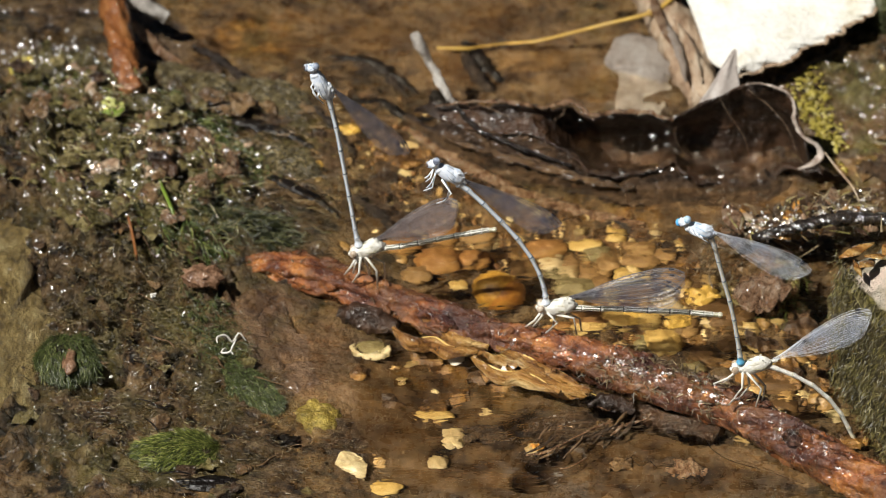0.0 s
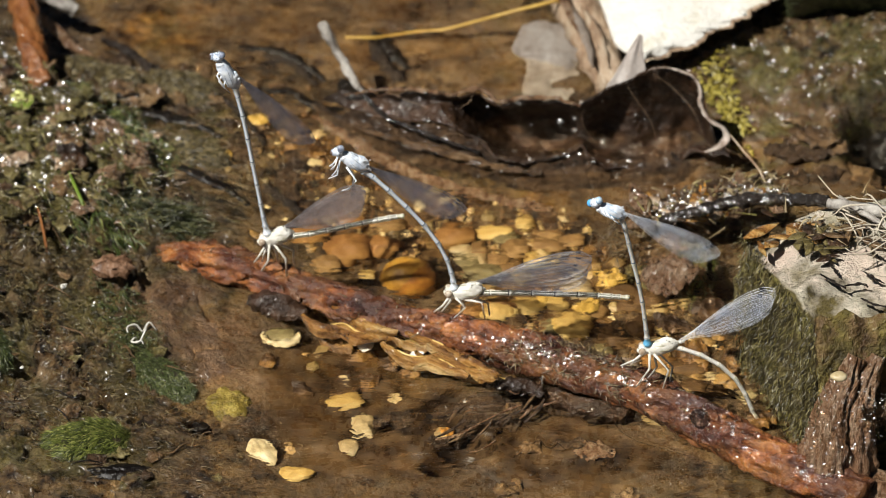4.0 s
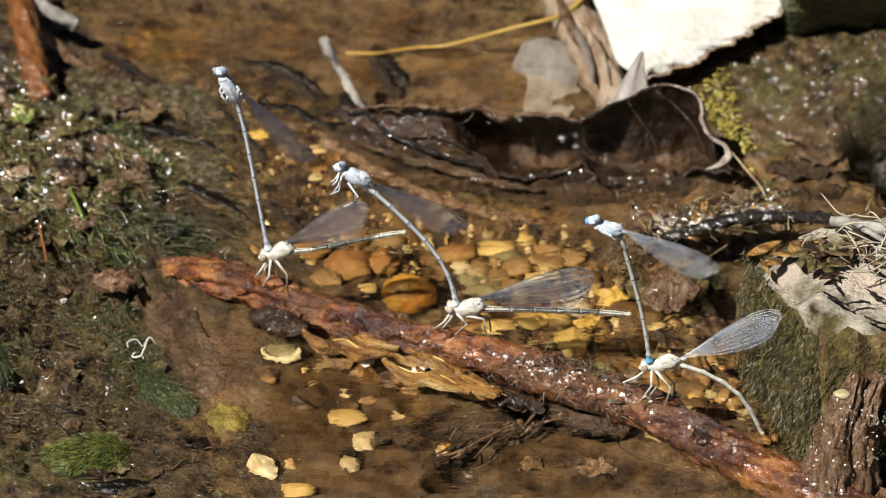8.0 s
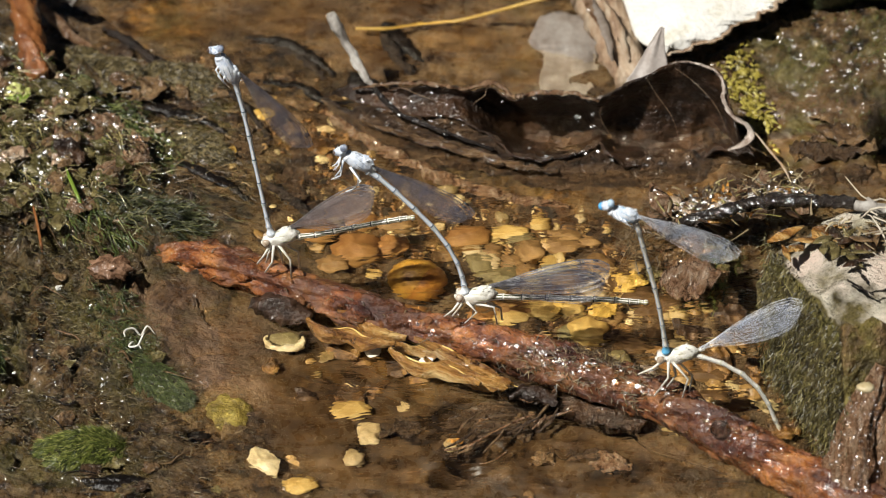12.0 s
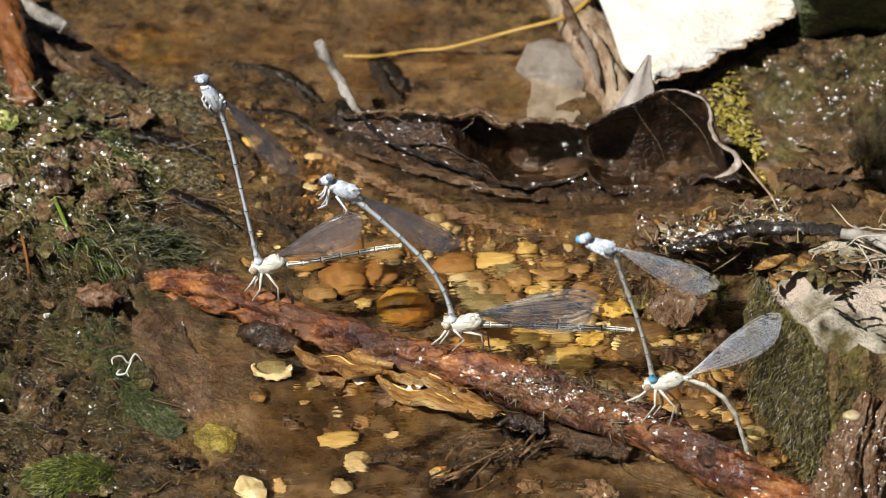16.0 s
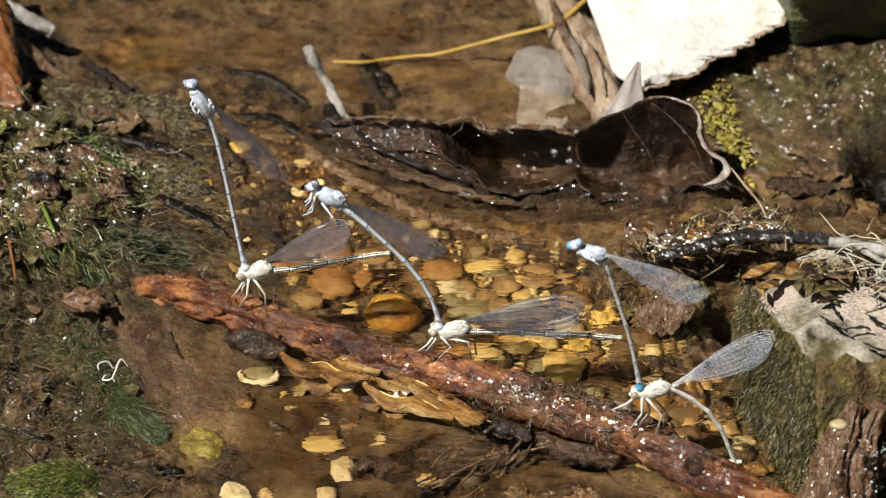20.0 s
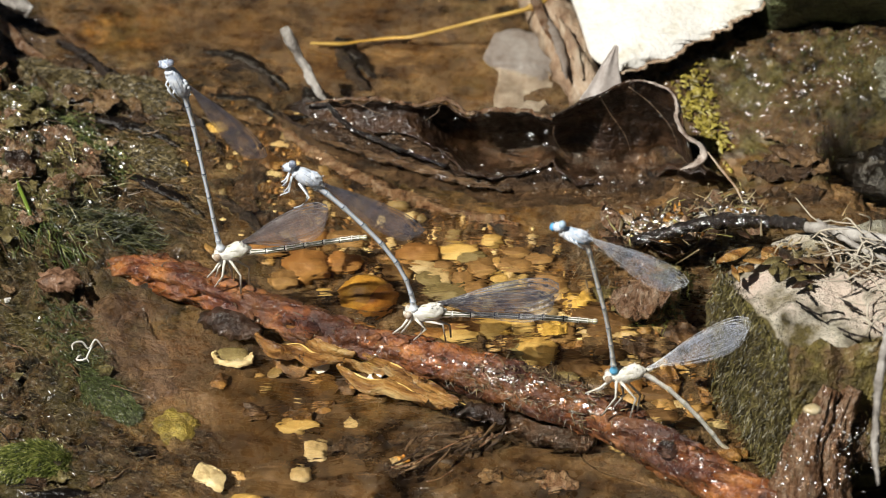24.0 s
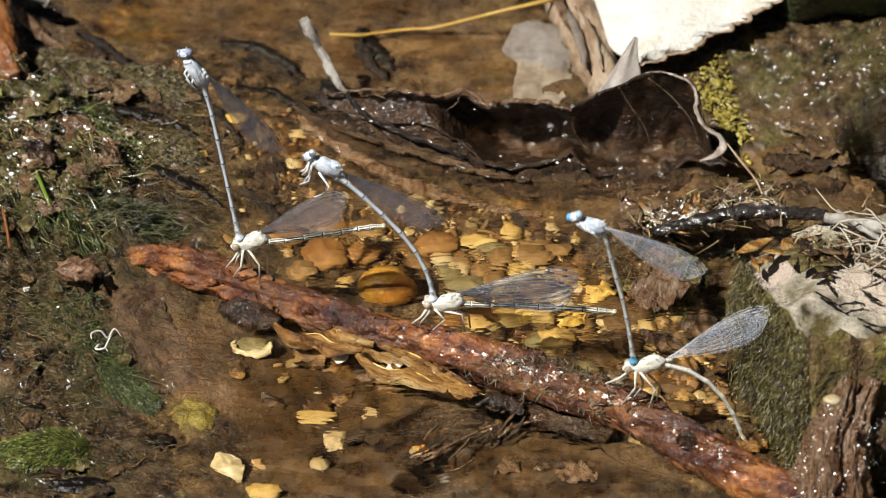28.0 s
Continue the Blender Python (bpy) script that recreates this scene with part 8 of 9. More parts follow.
for k, (p, r, mat, lab, cat) in enumerate((
    ((-33.1, -67.8, -2.0), 3.4, SHELL, "broken cream shell piece in shallow water", "shell"),
    ((0.6, -62.3, -2.0), 1.6, ORANGE, "orange leaf scrap on silt", "leaf"),
    ((-18.2, -47.5, -6.0), 3.6, DIM_AMBER_LEAF, "orange-brown leaf scrap under water", "leaf"),
    ((-14.5, -36.2, -0.5), 2.0, WHITE_BIT, "white flake by the peeling bark", "flake"),
    ((-4.7, -39.6, 0.4), 1.8, WHITE_BIT, "white flake with a hole, floating by the bark", "flake"),
    ((3.7, 2.3, -5.5), 2.3, WHITE_BIT, "white shell bit on the gravel", "shell"),
    ((34.8, -48.0, 4.0), 2.2, TAN_ROOT, "tan leaf scrap on the stick", "leaf"),
    ((27.7, -20.9, -5.0), 3.4, STRAW, "yellow leaf scrap in the pool", "leaf"),
    ((19.1, -17.7, -6.0), 3.0, STRAW, "yellow leaf scrap among gravel", "leaf"),
    ((50.9, -55.8, -3.0), 3.2, DIM_AMBER_LEAF, "orange leaf scrap beside the stump foot", "leaf"),
    ((57.0, -40.4, -4.0), 4.2, DIM_AMBER_LEAF, "rusty leaf lying against the stump", "leaf"),
    ((29.1, -51.0, -4.0), 2.8, STRAW, "yellow scrap under the stick", "leaf"),
    ((-19.5, -31.7, -4.0), 5.0, DIM_AMBER_LEAF, "orange-brown bark plate under shaded water", "leaf"),
    ((-6.0, -37.4, -4.0), 4.6, DIM_AMBER_LEAF, "rust-brown leaf plate under the peeling bark", "leaf"),
    # leaves in this darker end of the pool use the dimmed colours
    ((43.7, -27.0, -4.8), 3.6, DIM_SUNK_LEAF, "curled dark brown leaf in the pool", "leaf"),
    ((50.6, -23.0, -3.2), 4.0, DIM_SUNK_LEAF, "dark leaf plate leaning in the pool", "leaf"),
    ((47.5, -37.8, -4.0), 4.4, DIM_AMBER_LEAF, "broad amber leaf with raised rim in the pool", "leaf"),
    ((32.2, -12.1, -4.4), 3.6, STRAW, "crumpled golden leaf in the pool", "leaf"),
    ((55.6, -39.3, -2.4), 3.6, DIM_AMBER_LEAF, "orange leaf scrap at the stump foot", "leaf"),
    ((58.8, -57.9, -2.8), 4.0, DIM_AMBER_LEAF, "orange-brown leaf under the stump", "leaf"),
    ((43.5, -15.8, 1.0), 6.4, WET_ROOT, "red-brown sodden leaf standing behind the pool", "leaf"),
    ((-83.0, 13.6, 8.4), 3.6, TAN_ROOT, "tan wet leaf lying over a hollow of the heap", "leaf"),
    ((-67.0, 29.7, 5.6), 3.6, WET_ROOT, "red-brown wet leaf on the mossy heap", "leaf"),
    ((-65.9, 21.2, 7.0), 4.2, BROWN_LEAF, "brown curled leaf on the mossy heap", "leaf"),
    ((-70.9, 32.1, 7.4), 3.4, OLIVE_LEAF, "olive leaf plate on the mossy heap", "leaf"),
    ((-78.2, 29.2, 7.6), 2.0, BROWN_LEAF, "tan leaf scrap on the mossy heap", "leaf"),
    ((-83.7, 33.5, 9.4), 2.9, GREEN_PALE, "pale yellow-green leaf on the heap", "leaf"),
    ((-72.0, -23.6, 4.6), 0.9, WHITE_BIT, "white flake on moss", "flake"),
    ((-78.3, -48.0, 3.4), 0.4, WHITE_BIT, "tiny white flake on moss", "flake"),
    ((-83.2, 32.3, 9.0), 2.4, GREEN_BLADE, "pale green leaf scrap in the moss heap", "leaf"),
    ((-76.2, 41.8, 7.0), 1.4, TAN_ROOT, "ochre scrap in the moss heap", "leaf"),
    ((-103.6, 51.8, 7.0), 3.2, YELLOW_ALGA, "yellow-green leaf on the bank", "leaf"),
    ((-77.3, 24.6, 9.0), 1.6, TAN_ROOT, "ochre leaf scrap in the moss heap", "leaf"),
    ((-84.0, 8.4, 9.0), 2.4, OLIVE_LEAF, "olive-brown dead leaf on the moss heap", "leaf"),
    ((-72.2, 14.3, 9.0), 4.0, ROT_LEAF, "dark dead leaf curled in the moss heap", "leaf"),
    ((-37.3, 41.2, -1.0), 2.4, STRAW, "pale yellow leaf scrap in shallow water", "leaf"),
    ((-30.4, 33.0, -3.0), 2.0, DIM_AMBER_LEAF, "golden leaf scrap in shallow water", "leaf"),
    ((-25.8, 31.0, -3.0), 3.6, DIM_AMBER_LEAF, "orange leaf under shallow water", "leaf"),
    ((-43.1, 27.3, -0.5), 1.6, STRAW, "yellow scrap on the silt", "leaf"),
)):
    if p[2] < 3:
        p = (p[0], p[1], max(p[2], ground_z(p[0], p[1]) + 0.3))
    scrap("shell" if cat == "shell" else ("leaf_scrap" if cat == "leaf" else "flake"), lab, p, r, mat, 400 + k, cat, 0.07 if cat == "shell" else 0.22)
g = Geo()
tube(g, smooth_path([on_ground(p, 2.5) for p in [(-72.7, 8.4, 9.0), (-71.6, 4.5, 9.0), (-69.7, -0.3, 9.0), (-68.5, -3.2, 9.0)]], 16), [0.15, 0.4, 0.4, 0.1], 6, flat=0.4)
thing("grass_tuft", on_ground((-68.8, 1.2, 6.0)), "short yellow-green grass blade in moss", "grass", geo=g, mats=GREEN_BLADE)
q = np.random.default_rng(88)
for k in range(26):
    s0 = V([(-81.1, 28.2, 5.0), (-72.9, 22.2, 5.0), (-66.9, 14.3, 5.0), (-76.6, 10.4, 5.0), (-82.3, -3.1, 5.0), (-68.8, -8.8, 5.0), (-77.2, -29.3, 5.0), (-64.7, -43.7, 5.0), (-71.4, -54.3, 5.0), (-55.6, -57.8, 5.0), (-47.9, -68.1, 5.0), (-60.1, -71.5, 5.0)][k % 12])
    x, y = s0[0] + q.normal(0, 6), s0[1] + q.normal(0, 6)
    a, L = q.uniform(-0.9, 0.5), q.uniform(3, 9)
    line = [on_ground((x + math.cos(a) * L * u, y + math.sin(a) * L * u), 1.0 + 0.5 * math.sin(u * 5 + k)) for u in (0, 0.33, 0.66, 1)]
    g = Geo()
    tube(g, smooth_path(line, 14), [0.06, q.uniform(0.10, 0.24), 0.13, 0.05], 7, rough=0.12, seed=k)
    thing("twig_bit", line[1], "short wet bit of twig caught in the moss", "twig", "twig bits on the bank", geo=g, mats=(WET_ROOT, BROWN_LEAF, BLACK_TWIG)[k % 3])
for k in range(40):
    s0 = V([(-81.3, 32.2, 5.0), (-73.2, 28.2, 5.0), (-67.2, 20.2, 5.0), (-76.8, 14.3, 5.0), (-83.9, 20.2, 5.0), (-69.9, 10.4, 5.0), (-93.2, 40.4, 5.0), (-97.4, 50.7, 5.0)][k % 8])
    c = on_ground((s0[0] + q.normal(0, 6), s0[1] + q.normal(0, 6)), 1.2)
    scrap("leaf_scrap", "small wet scrap of rotting leaf in the moss heap", c, q.uniform(0.9, 2.4), (ROT_LEAF, BROWN_LEAF, WET_ROOT, OLIVE_LEAF, TAN_ROOT)[k % 5], 600 + k, "leaf")
# a drift of thin wet twigs caught in front of the stick
q = np.random.default_rng(52)
for k in range(16):
    s0 = V([(1.7, -63.8, 0.4), (5.8, -60.3, 0.4), (10.0, -57.7, 0.4), (14.2, -56.0, 0.4), (7.9, -63.8, 0.4), (4.8, -67.2, 0.4), (12.1, -61.2, 0.4), (16.3, -54.2, 0.4)][k % 8])
    a, L = q.uniform(0.1, 1.1), q.uniform(4, 11)
    d = V((math.cos(a), math.sin(a), q.uniform(-0.02, 0.12))) * L
    p0 = V((s0[0], s0[1], max(0.2, ground_z(s0[0], s0[1]) + 0.4))) + q.normal(0, 1.6, 3) * V((1, 1, 0.1)) - d * 0.5
    g = Geo()
    tube(g, smooth_path([p0, p0 + d * 0.5 + q.normal(0, 0.5, 3), p0 + d], 14), [0.12, q.uniform(0.2, 0.42), 0.1], 7, rough=0.15, seed=k)
    thing("twig_bit", p0 + d * 0.5, "thin wet twig caught in front of the stick", "twig", "twigs in front of the stick", geo=g, mats=(MUDDY_LEAF, BROWN_LEAF, WET_ROOT)[k % 3])
# sodden leaf plates: on the heap, over the mud bank and on the pool floor
q = np.random.default_rng(141)
for count, spots, spread, lo, hi, up, mats, lab in (
    (120, [(-83.4, 31.2, 7.0), (-76.8, 33.3, 7.0), (-70.8, 27.2, 7.0), (-65.9, 19.2, 7.0), (-80.2, 17.2, 7.0), (-73.2, 11.3, 7.0), (-84.9, 21.2, 7.0), (-67.4, 5.5, 7.0), (-63.3, 11.3, 7.0), (-91.9, 39.4, 7.0), (-96.9, 45.6, 7.0), (-91.3, 17.2, 7.0), (-77.0, 1.6, 7.0), (-82.2, -2.2, 7.0)], 5.0, 1.4, 3.8, 1.6, (OLIVE_LEAF, BROWN_LEAF, OLIVE_LEAF, WET_ROOT, BROWN_LEAF), "wet scrap of rotting leaf tangled in the mossy heap"),
    (30, [(-82.2, -6.0, 3.0), (-73.9, -15.4, 3.0), (-79.7, -26.5, 3.0), (-67.9, -26.5, 3.0), (-73.6, -37.4, 3.0), (-63.7, -44.5, 3.0), (-79.3, -48.1, 3.0), (-69.6, -51.6, 3.0), (-58.8, -56.8, 3.0), (-50.3, -62.0, 3.0), (-75.2, -62.0, 3.0), (-62.1, -74.0, 3.0), (-51.6, -77.3, 3.0), (-41.5, -74.0, 3.0), (-88.4, -51.6, 3.0), (-87.2, -26.5, 3.0), (-47.6, -51.6, 3.0), (-42.9, -65.5, 3.0)], 6.5, 1.0, 2.6, 0.1, (MUDDY_LEAF, BROWN_LEAF, OLIVE_LEAF), "sodden scrap of brown leaf pressed into the mud bank"),
    (14, [(1.7, -58.9, -2.0), (6.9, -57.1, -2.0), (12.2, -55.4, -2.0), (16.3, -60.6, -2.0), (7.9, -64.0, -2.0), (-0.4, -65.7, -2.0), (18.2, -69.1, -2.0), (27.5, -70.8, -2.0), (12.0, -70.8, -2.0), (34.7, -72.5, -2.0)], 5.0, 1.6, 4.4, 0.2, (MUDDY_LEAF, BROWN_LEAF, MUDDY_LEAF, WET_ROOT), "silt-covered scrap of leaf on the mud hump"),
    (46, [(-64.8, 55.1, -2.0), (-56.5, 48.9, -2.0), (-49.4, 42.7, -2.0), (-43.5, 36.6, -2.0), (-37.6, 28.5, -2.0), (-52.1, 55.1, -2.0), (-60.6, 40.7, -2.0), (-41.5, 46.8, -2.0), (-31.6, 16.6, -2.0), (-35.6, 38.6, -2.0)], 6.0, 1.6, 4.6, 0.1, (MUDDY_LEAF, BROWN_LEAF), "brown sunken leaf scrap on the sloping silt"),
    (36, [(41.2, -0.8, 2.0), (44.3, -4.6, 2.0), (47.4, -8.4, 2.0), (50.9, -4.6, 2.0), (45.0, -14.0, 2.0), (49.5, -12.1, 2.0), (40.8, -10.2, 2.0), (55.5, 1.2, 2.0)], 3.2, 1.4, 3.6, 2.6, (BROWN_LEAF, WET_ROOT, OLIVE_LEAF, MUDDY_LEAF), "brown sodden leaf in the bank of litter"),
    (26, [(62.6, 30.5, -2.0), (69.5, 32.6, -2.0), (74.9, 28.5, -2.0), (80.1, 22.6, -2.0), (66.7, 22.6, -2.0), (84.0, 14.7, -2.0)], 6.0, 2.0, 5.0, 0.2, (MUDDY_LEAF, BROWN_LEAF), "dark leaf sunk below the mossy stones"),
):
    geos = {}
    for k in range(count):
        s0 = spots[k % len(spots)]
        c = on_ground((s0[0] + q.normal(0, spread), s0[1] + q.normal(0, spread)), up * q.uniform(0.3, 1))
        if count == 36:
            scrap("leaf_scrap", lab, c, q.uniform(lo, hi), mats[k % len(mats)], 900 + k + count, "leaf")
            continue
        geos.setdefault(mats[k % len(mats)], Geo())
        scrap_geo(geos[mats[k % len(mats)]], c, q.uniform(lo, hi), 900 + k + count)
    for mat, g in geos.items():
        thing("leaf_litter", on_ground(spots[0]), lab.replace("scrap", "scraps"), "leaf litter", geo=g, mats=mat, kind="stuff")
AMBER_LUMPS = [(-16.5, -33.9, 5.9, 2.5, 0), (-9.8, -37.5, 4.8, 2.4, -15), (-5.7, -40.2, 3.8, 2.0, -20), (-18.2, -50.3, 4.0, 2.4, 0), (-26.4, -47.4, 2.5, 2.4, 0), (-13.8, -43.7, 3.1, 1.7, 0), (-32.7, -40.2, 2.7, 2.0, 0)]
for k, (x, y, a, b, turn) in enumerate(AMBER_LUMPS):
    scrap("leaf_scrap", "flat amber-brown leaf under murky shallow water", (x, y, ground_z(x, y) + 0.5), 0.5 * (a + b), (DIM_AMBER_LEAF, DIM_SUNK_LEAF, DIM_AMBER_LEAF)[k % 3], 1300 + k, "leaf", 0.12)
g = Geo()
rc = V((-30.6, -32.2, -1.4))
tube(g, [rc + V((3.4 * math.cos(a), 2.9 * math.sin(a), 0.3 * math.sin(2 * a))) for a in np.linspace(2.7, 6.5, 40)], [0.1, 0.35, 0.5, 0.6, 1.1, 1.3, 0.7, 0.15], 10, flat=0.4, rough=0.6, seed=3, freq=1.1)
thing("shell_ring", rc, "broken ring-shaped tan shell below the stick", "shell", geo=g, mats=SHELL)
g = Geo()
blob(g, rc + V((0, 0.4, -0.7)), (3.0, 2.5, 0.8), nu=24, nv=14, rough=0.12, seed=9)
thing("stone", rc - V((0, 0, 0.8)), "smooth grey-brown stone inside the tan shell ring", "stone", geo=g, mats=STONE_OLIVE)
# bubble beside the stick
for p, r in (((47.2, -68.0, 6.2), 1.9), ((9.9, -49.9, 0.4), 1.7)):
    g = Geo()
    blob(g, p, (r, r, r * 0.75), nu=20, nv=12)
    thing("bubble", V(p) - V((0, 0, r * 0.5)), "clear round water bubble against the stick", "bubble", geo=g, mats=BUBBLE)
# standing ripples round the stick
for k, line in enumerate(([(32.8, -56.5, 0.1), (32.1, -59.6, 0.1), (33.2, -63.4, 0.1), (36.1, -66.5, 0.1), (39.9, -68.5, 0.1), (44.5, -70.9, 0.1), (49.2, -73.9, 0.1)], [(16.7, -67.6, 0.1), (18.2, -66.1, 0.1), (19.8, -68.5, 0.1), (21.3, -67.1, 0.1), (22.7, -69.5, 0.1)])):
    g = Geo()
    tube(g, smooth_path(line, 50), [0.1, 0.5, 0.6, 0.6, 0.4, 0.1], 12, flat=0.3)
    rip = thing("ripple", line[2], "small standing ripple of water beside the stick", "ripple", "ripples by the stick", geo=g, mats=BUBBLE)
    rip.visible_shadow = False
# water drops that glint on moss, stick and stones
q = np.random.default_rng(77)


def drops(spots, radius, count, lo, hi, lift, label, at_ground=True):
    g = Geo()
    for k in range(count):
        s = spots[q.integers(len(spots))]
        x, y = s[0] + q.normal(0, radius), s[1] + q.normal(0, radius)
        z = (ground_z(x, y) if at_ground else s[2]) + q.uniform(*lift)
        r = lo * 0.7 + (hi * 1.75 - lo * 0.7) * q.uniform(0, 1) ** 2.6
        # tilted between sun and viewer so that they glint
        tilt = V((-0.26, -0.62, 0.76)) + q.normal(0, 0.17, 3)
        fr = frame_of(np.cross(tilt, (0.3, 1, 0.2)), tilt)
        blob(g, (x, y, z), (r, r * q.uniform(0.5, 1), r * 0.16), fr, nu=8, nv=6)
    thing("water_drops", (spots[0][0], spots[0][1], spots[0][2]), label, "water drops", geo=g, mats=DROP, kind="stuff").visible_shadow = False


drops([(-81.3, 33.3, 7.0), (-74.4, 31.2, 7.0), (-68.5, 25.2, 7.0), (-75.8, 17.2, 7.0), (-66.9, 17.2, 7.0), (-83.3, 13.3, 7.0), (-63.8, 21.2, 7.0), (-93.8, 49.7, 7.0), (-96.4, 53.9, 7.0), (-100.6, 49.7, 7.0), (-91.2, 45.6, 7.0), (-69.4, 1.6, 7.0), (-83.8, 5.5, 7.0)], 6.5, 1050, 0.12, 0.46, (1.2, 3.2), "glinting water drops on the mossy heap")
drops([(72.5, 52.9, 9.0), (76.1, 56.1, 9.0), (81.0, 44.6, 9.0), (85.1, 38.4, 9.0), (80.2, 48.7, 9.0), (70.6, 59.2, 9.0), (76.9, 32.3, 9.0)], 5.5, 130, 0.10, 0.36, (0.2, 0.8), "glinting water drops on mossy stones")
drops([tuple(stick_top(f)) for f in np.linspace(0.25, 0.98, 60)], 1.5, 150, 0.06, 0.20, (-0.5, 0.25), "glinting water drops on the stick", False)
wet_spots = []
for f, n in ((0.30, 1), (0.385, 3), (0.41, 2), (0.47, 2), (0.53, 3), (0.59, 3), (0.61, 4), (0.63, 5), (0.65, 4), (0.68, 3), (0.71, 3), (0.73, 3), (0.77, 2), (0.80, 3), (0.83, 2), (0.87, 2), (0.92, 2)):
    for k in range(n):
        i = int((f + rnd.gauss(0, 0.008)) * 258)
        tan = STICK_PATH[i + 1] - STICK_PATH[i]
        tan /= np.linalg.norm(tan)
        a = rnd.gauss(0.95, 0.22)
        side = np.cross(tan, (0, 0, 1))
        o = side * math.cos(a) * (1 if side[1] < 0 else -1) + V((0, 0, 1)) * math.sin(a)
        wet_spots.append(tuple(STICK_PATH[i] + o * (np.interp(f, np.linspace(0, 1, len(STICK_R)), STICK_R) * 1.07)))
for k in range(150):
    f = rnd.uniform(0.40, 0.985)
    i = int(f * 258)
    tan = STICK_PATH[i + 1] - STICK_PATH[i]
    tan /= np.linalg.norm(tan)
    a = rnd.gauss(0.95, 0.3)
    side = np.cross(tan, (0, 0, 1))
    o = side * math.cos(a) * (1 if side[1] < 0 else -1) + V((0, 0, 1)) * math.sin(a)
    wet_spots.append(tuple(STICK_PATH[i] + o * (np.interp(f, np.linspace(0, 1, len(STICK_R)), STICK_R) * 1.06)))
drops(wet_spots, 0.6, 700, 0.08, 0.32, (-0.2, 0.3), "clusters of wet glints on the stick", False)
drops([(43.3, 0.7, 5.0), (49.8, -1.2, 7.0), (56.1, -3.7, 10.0), (61.0, -9.6, 15.0), (45.5, -1.2, 5.0)], 2.6, 220, 0.12, 0.36, (0.5, 1.8), "water drops on wet litter", False)
drops([(44.1, -5.5, 7.2), (47.3, -6.8, 9.1), (49.9, -8.3, 11.1), (52.5, -10.1, 13.1), (55.4, -13.3, 16.0), (58.4, -16.8, 19.1), (61.6, -23.7, 24.0), (64.7, -31.0, 29.0)], 0.7, 110, 0.10, 0.34, (-0.1, 0.25), "glints along the wet black twig", False)
drops([(66.5, -83.3, 11.4), (69.4, -82.6, 16.0), (71.2, -81.9, 20.5), (73.7, -81.6, 22.8), (75.9, -82.3, 18.3), (70.6, -83.6, 9.1), (74.6, -83.3, 11.4), (78.3, -81.9, 20.5), (78.6, -82.9, 13.7), (67.7, -84.0, 6.8)], 2.2, 300, 0.06, 0.22, (-0.8, 1.6), "water drops on the wet root", False)
# clear tilted lenses added for the glints of the rippled water
drops([(16.7, -67.6, 0.0), (19.8, -68.4, 0.0), (22.3, -69.3, 0.0), (18.1, -75.2, 0.0), (23.2, -76.9, 0.0), (41.7, -76.9, 0.0), (9.9, -73.5, 0.0), (32.5, -73.5, 0.0), (-5.7, -47.6, 0.0), (1.7, -54.6, 0.0), (-35.2, -47.6, 0.0), (-75.9, -53.8, 0.0)], 2.2, 90, 0.05, 0.2, (-0.05, 0.1), "tiny tilted lenses for glints on the water skin", False)
drops([(-9.5, 37.3, 7.0), (-2.7, 35.0, 8.0), (9.7, 34.8, 8.0), (-11.7, 33.7, 4.0), (15.3, 32.8, 8.0), (28.7, 31.3, 9.0)], 1.6, 40, 0.12, 0.34, (0.5, 2), "water drops on the rotting leaf", False)
drops([tuple(V(a) * 0.5 + V(b) * 0.5 + V((0, -1.4, 0.9))) for a, b in zip(RIM, HOLE)] + [tuple(V(a) + V((0, -0.5, 0.5))) for a in LIP], 1.3, 70, 0.12, 0.46, (-0.2, 0.4), "wet glints inside the rotting leaf", False)


# ---- what moves ----
def sway(ob, rows, pivot_local=(0, 0, 0)):
    """Turn a part about its own origin by small angles: rows of (seconds, degrees about x, y, z)."""
    m0 = ob.matrix_basis.copy()
    walk(ob, [(t, m0 @ pose(0, 0, 0, a, b, c)) for t, a, b, c in rows])


def lean(ob, rows):
    """Lean a whole thing about its base."""
    m0 = ob.matrix_basis.copy()
    walk(ob, [(t, m0 @ pose(0, 0, 0, a, b, c)) for t, a, b, c in rows])


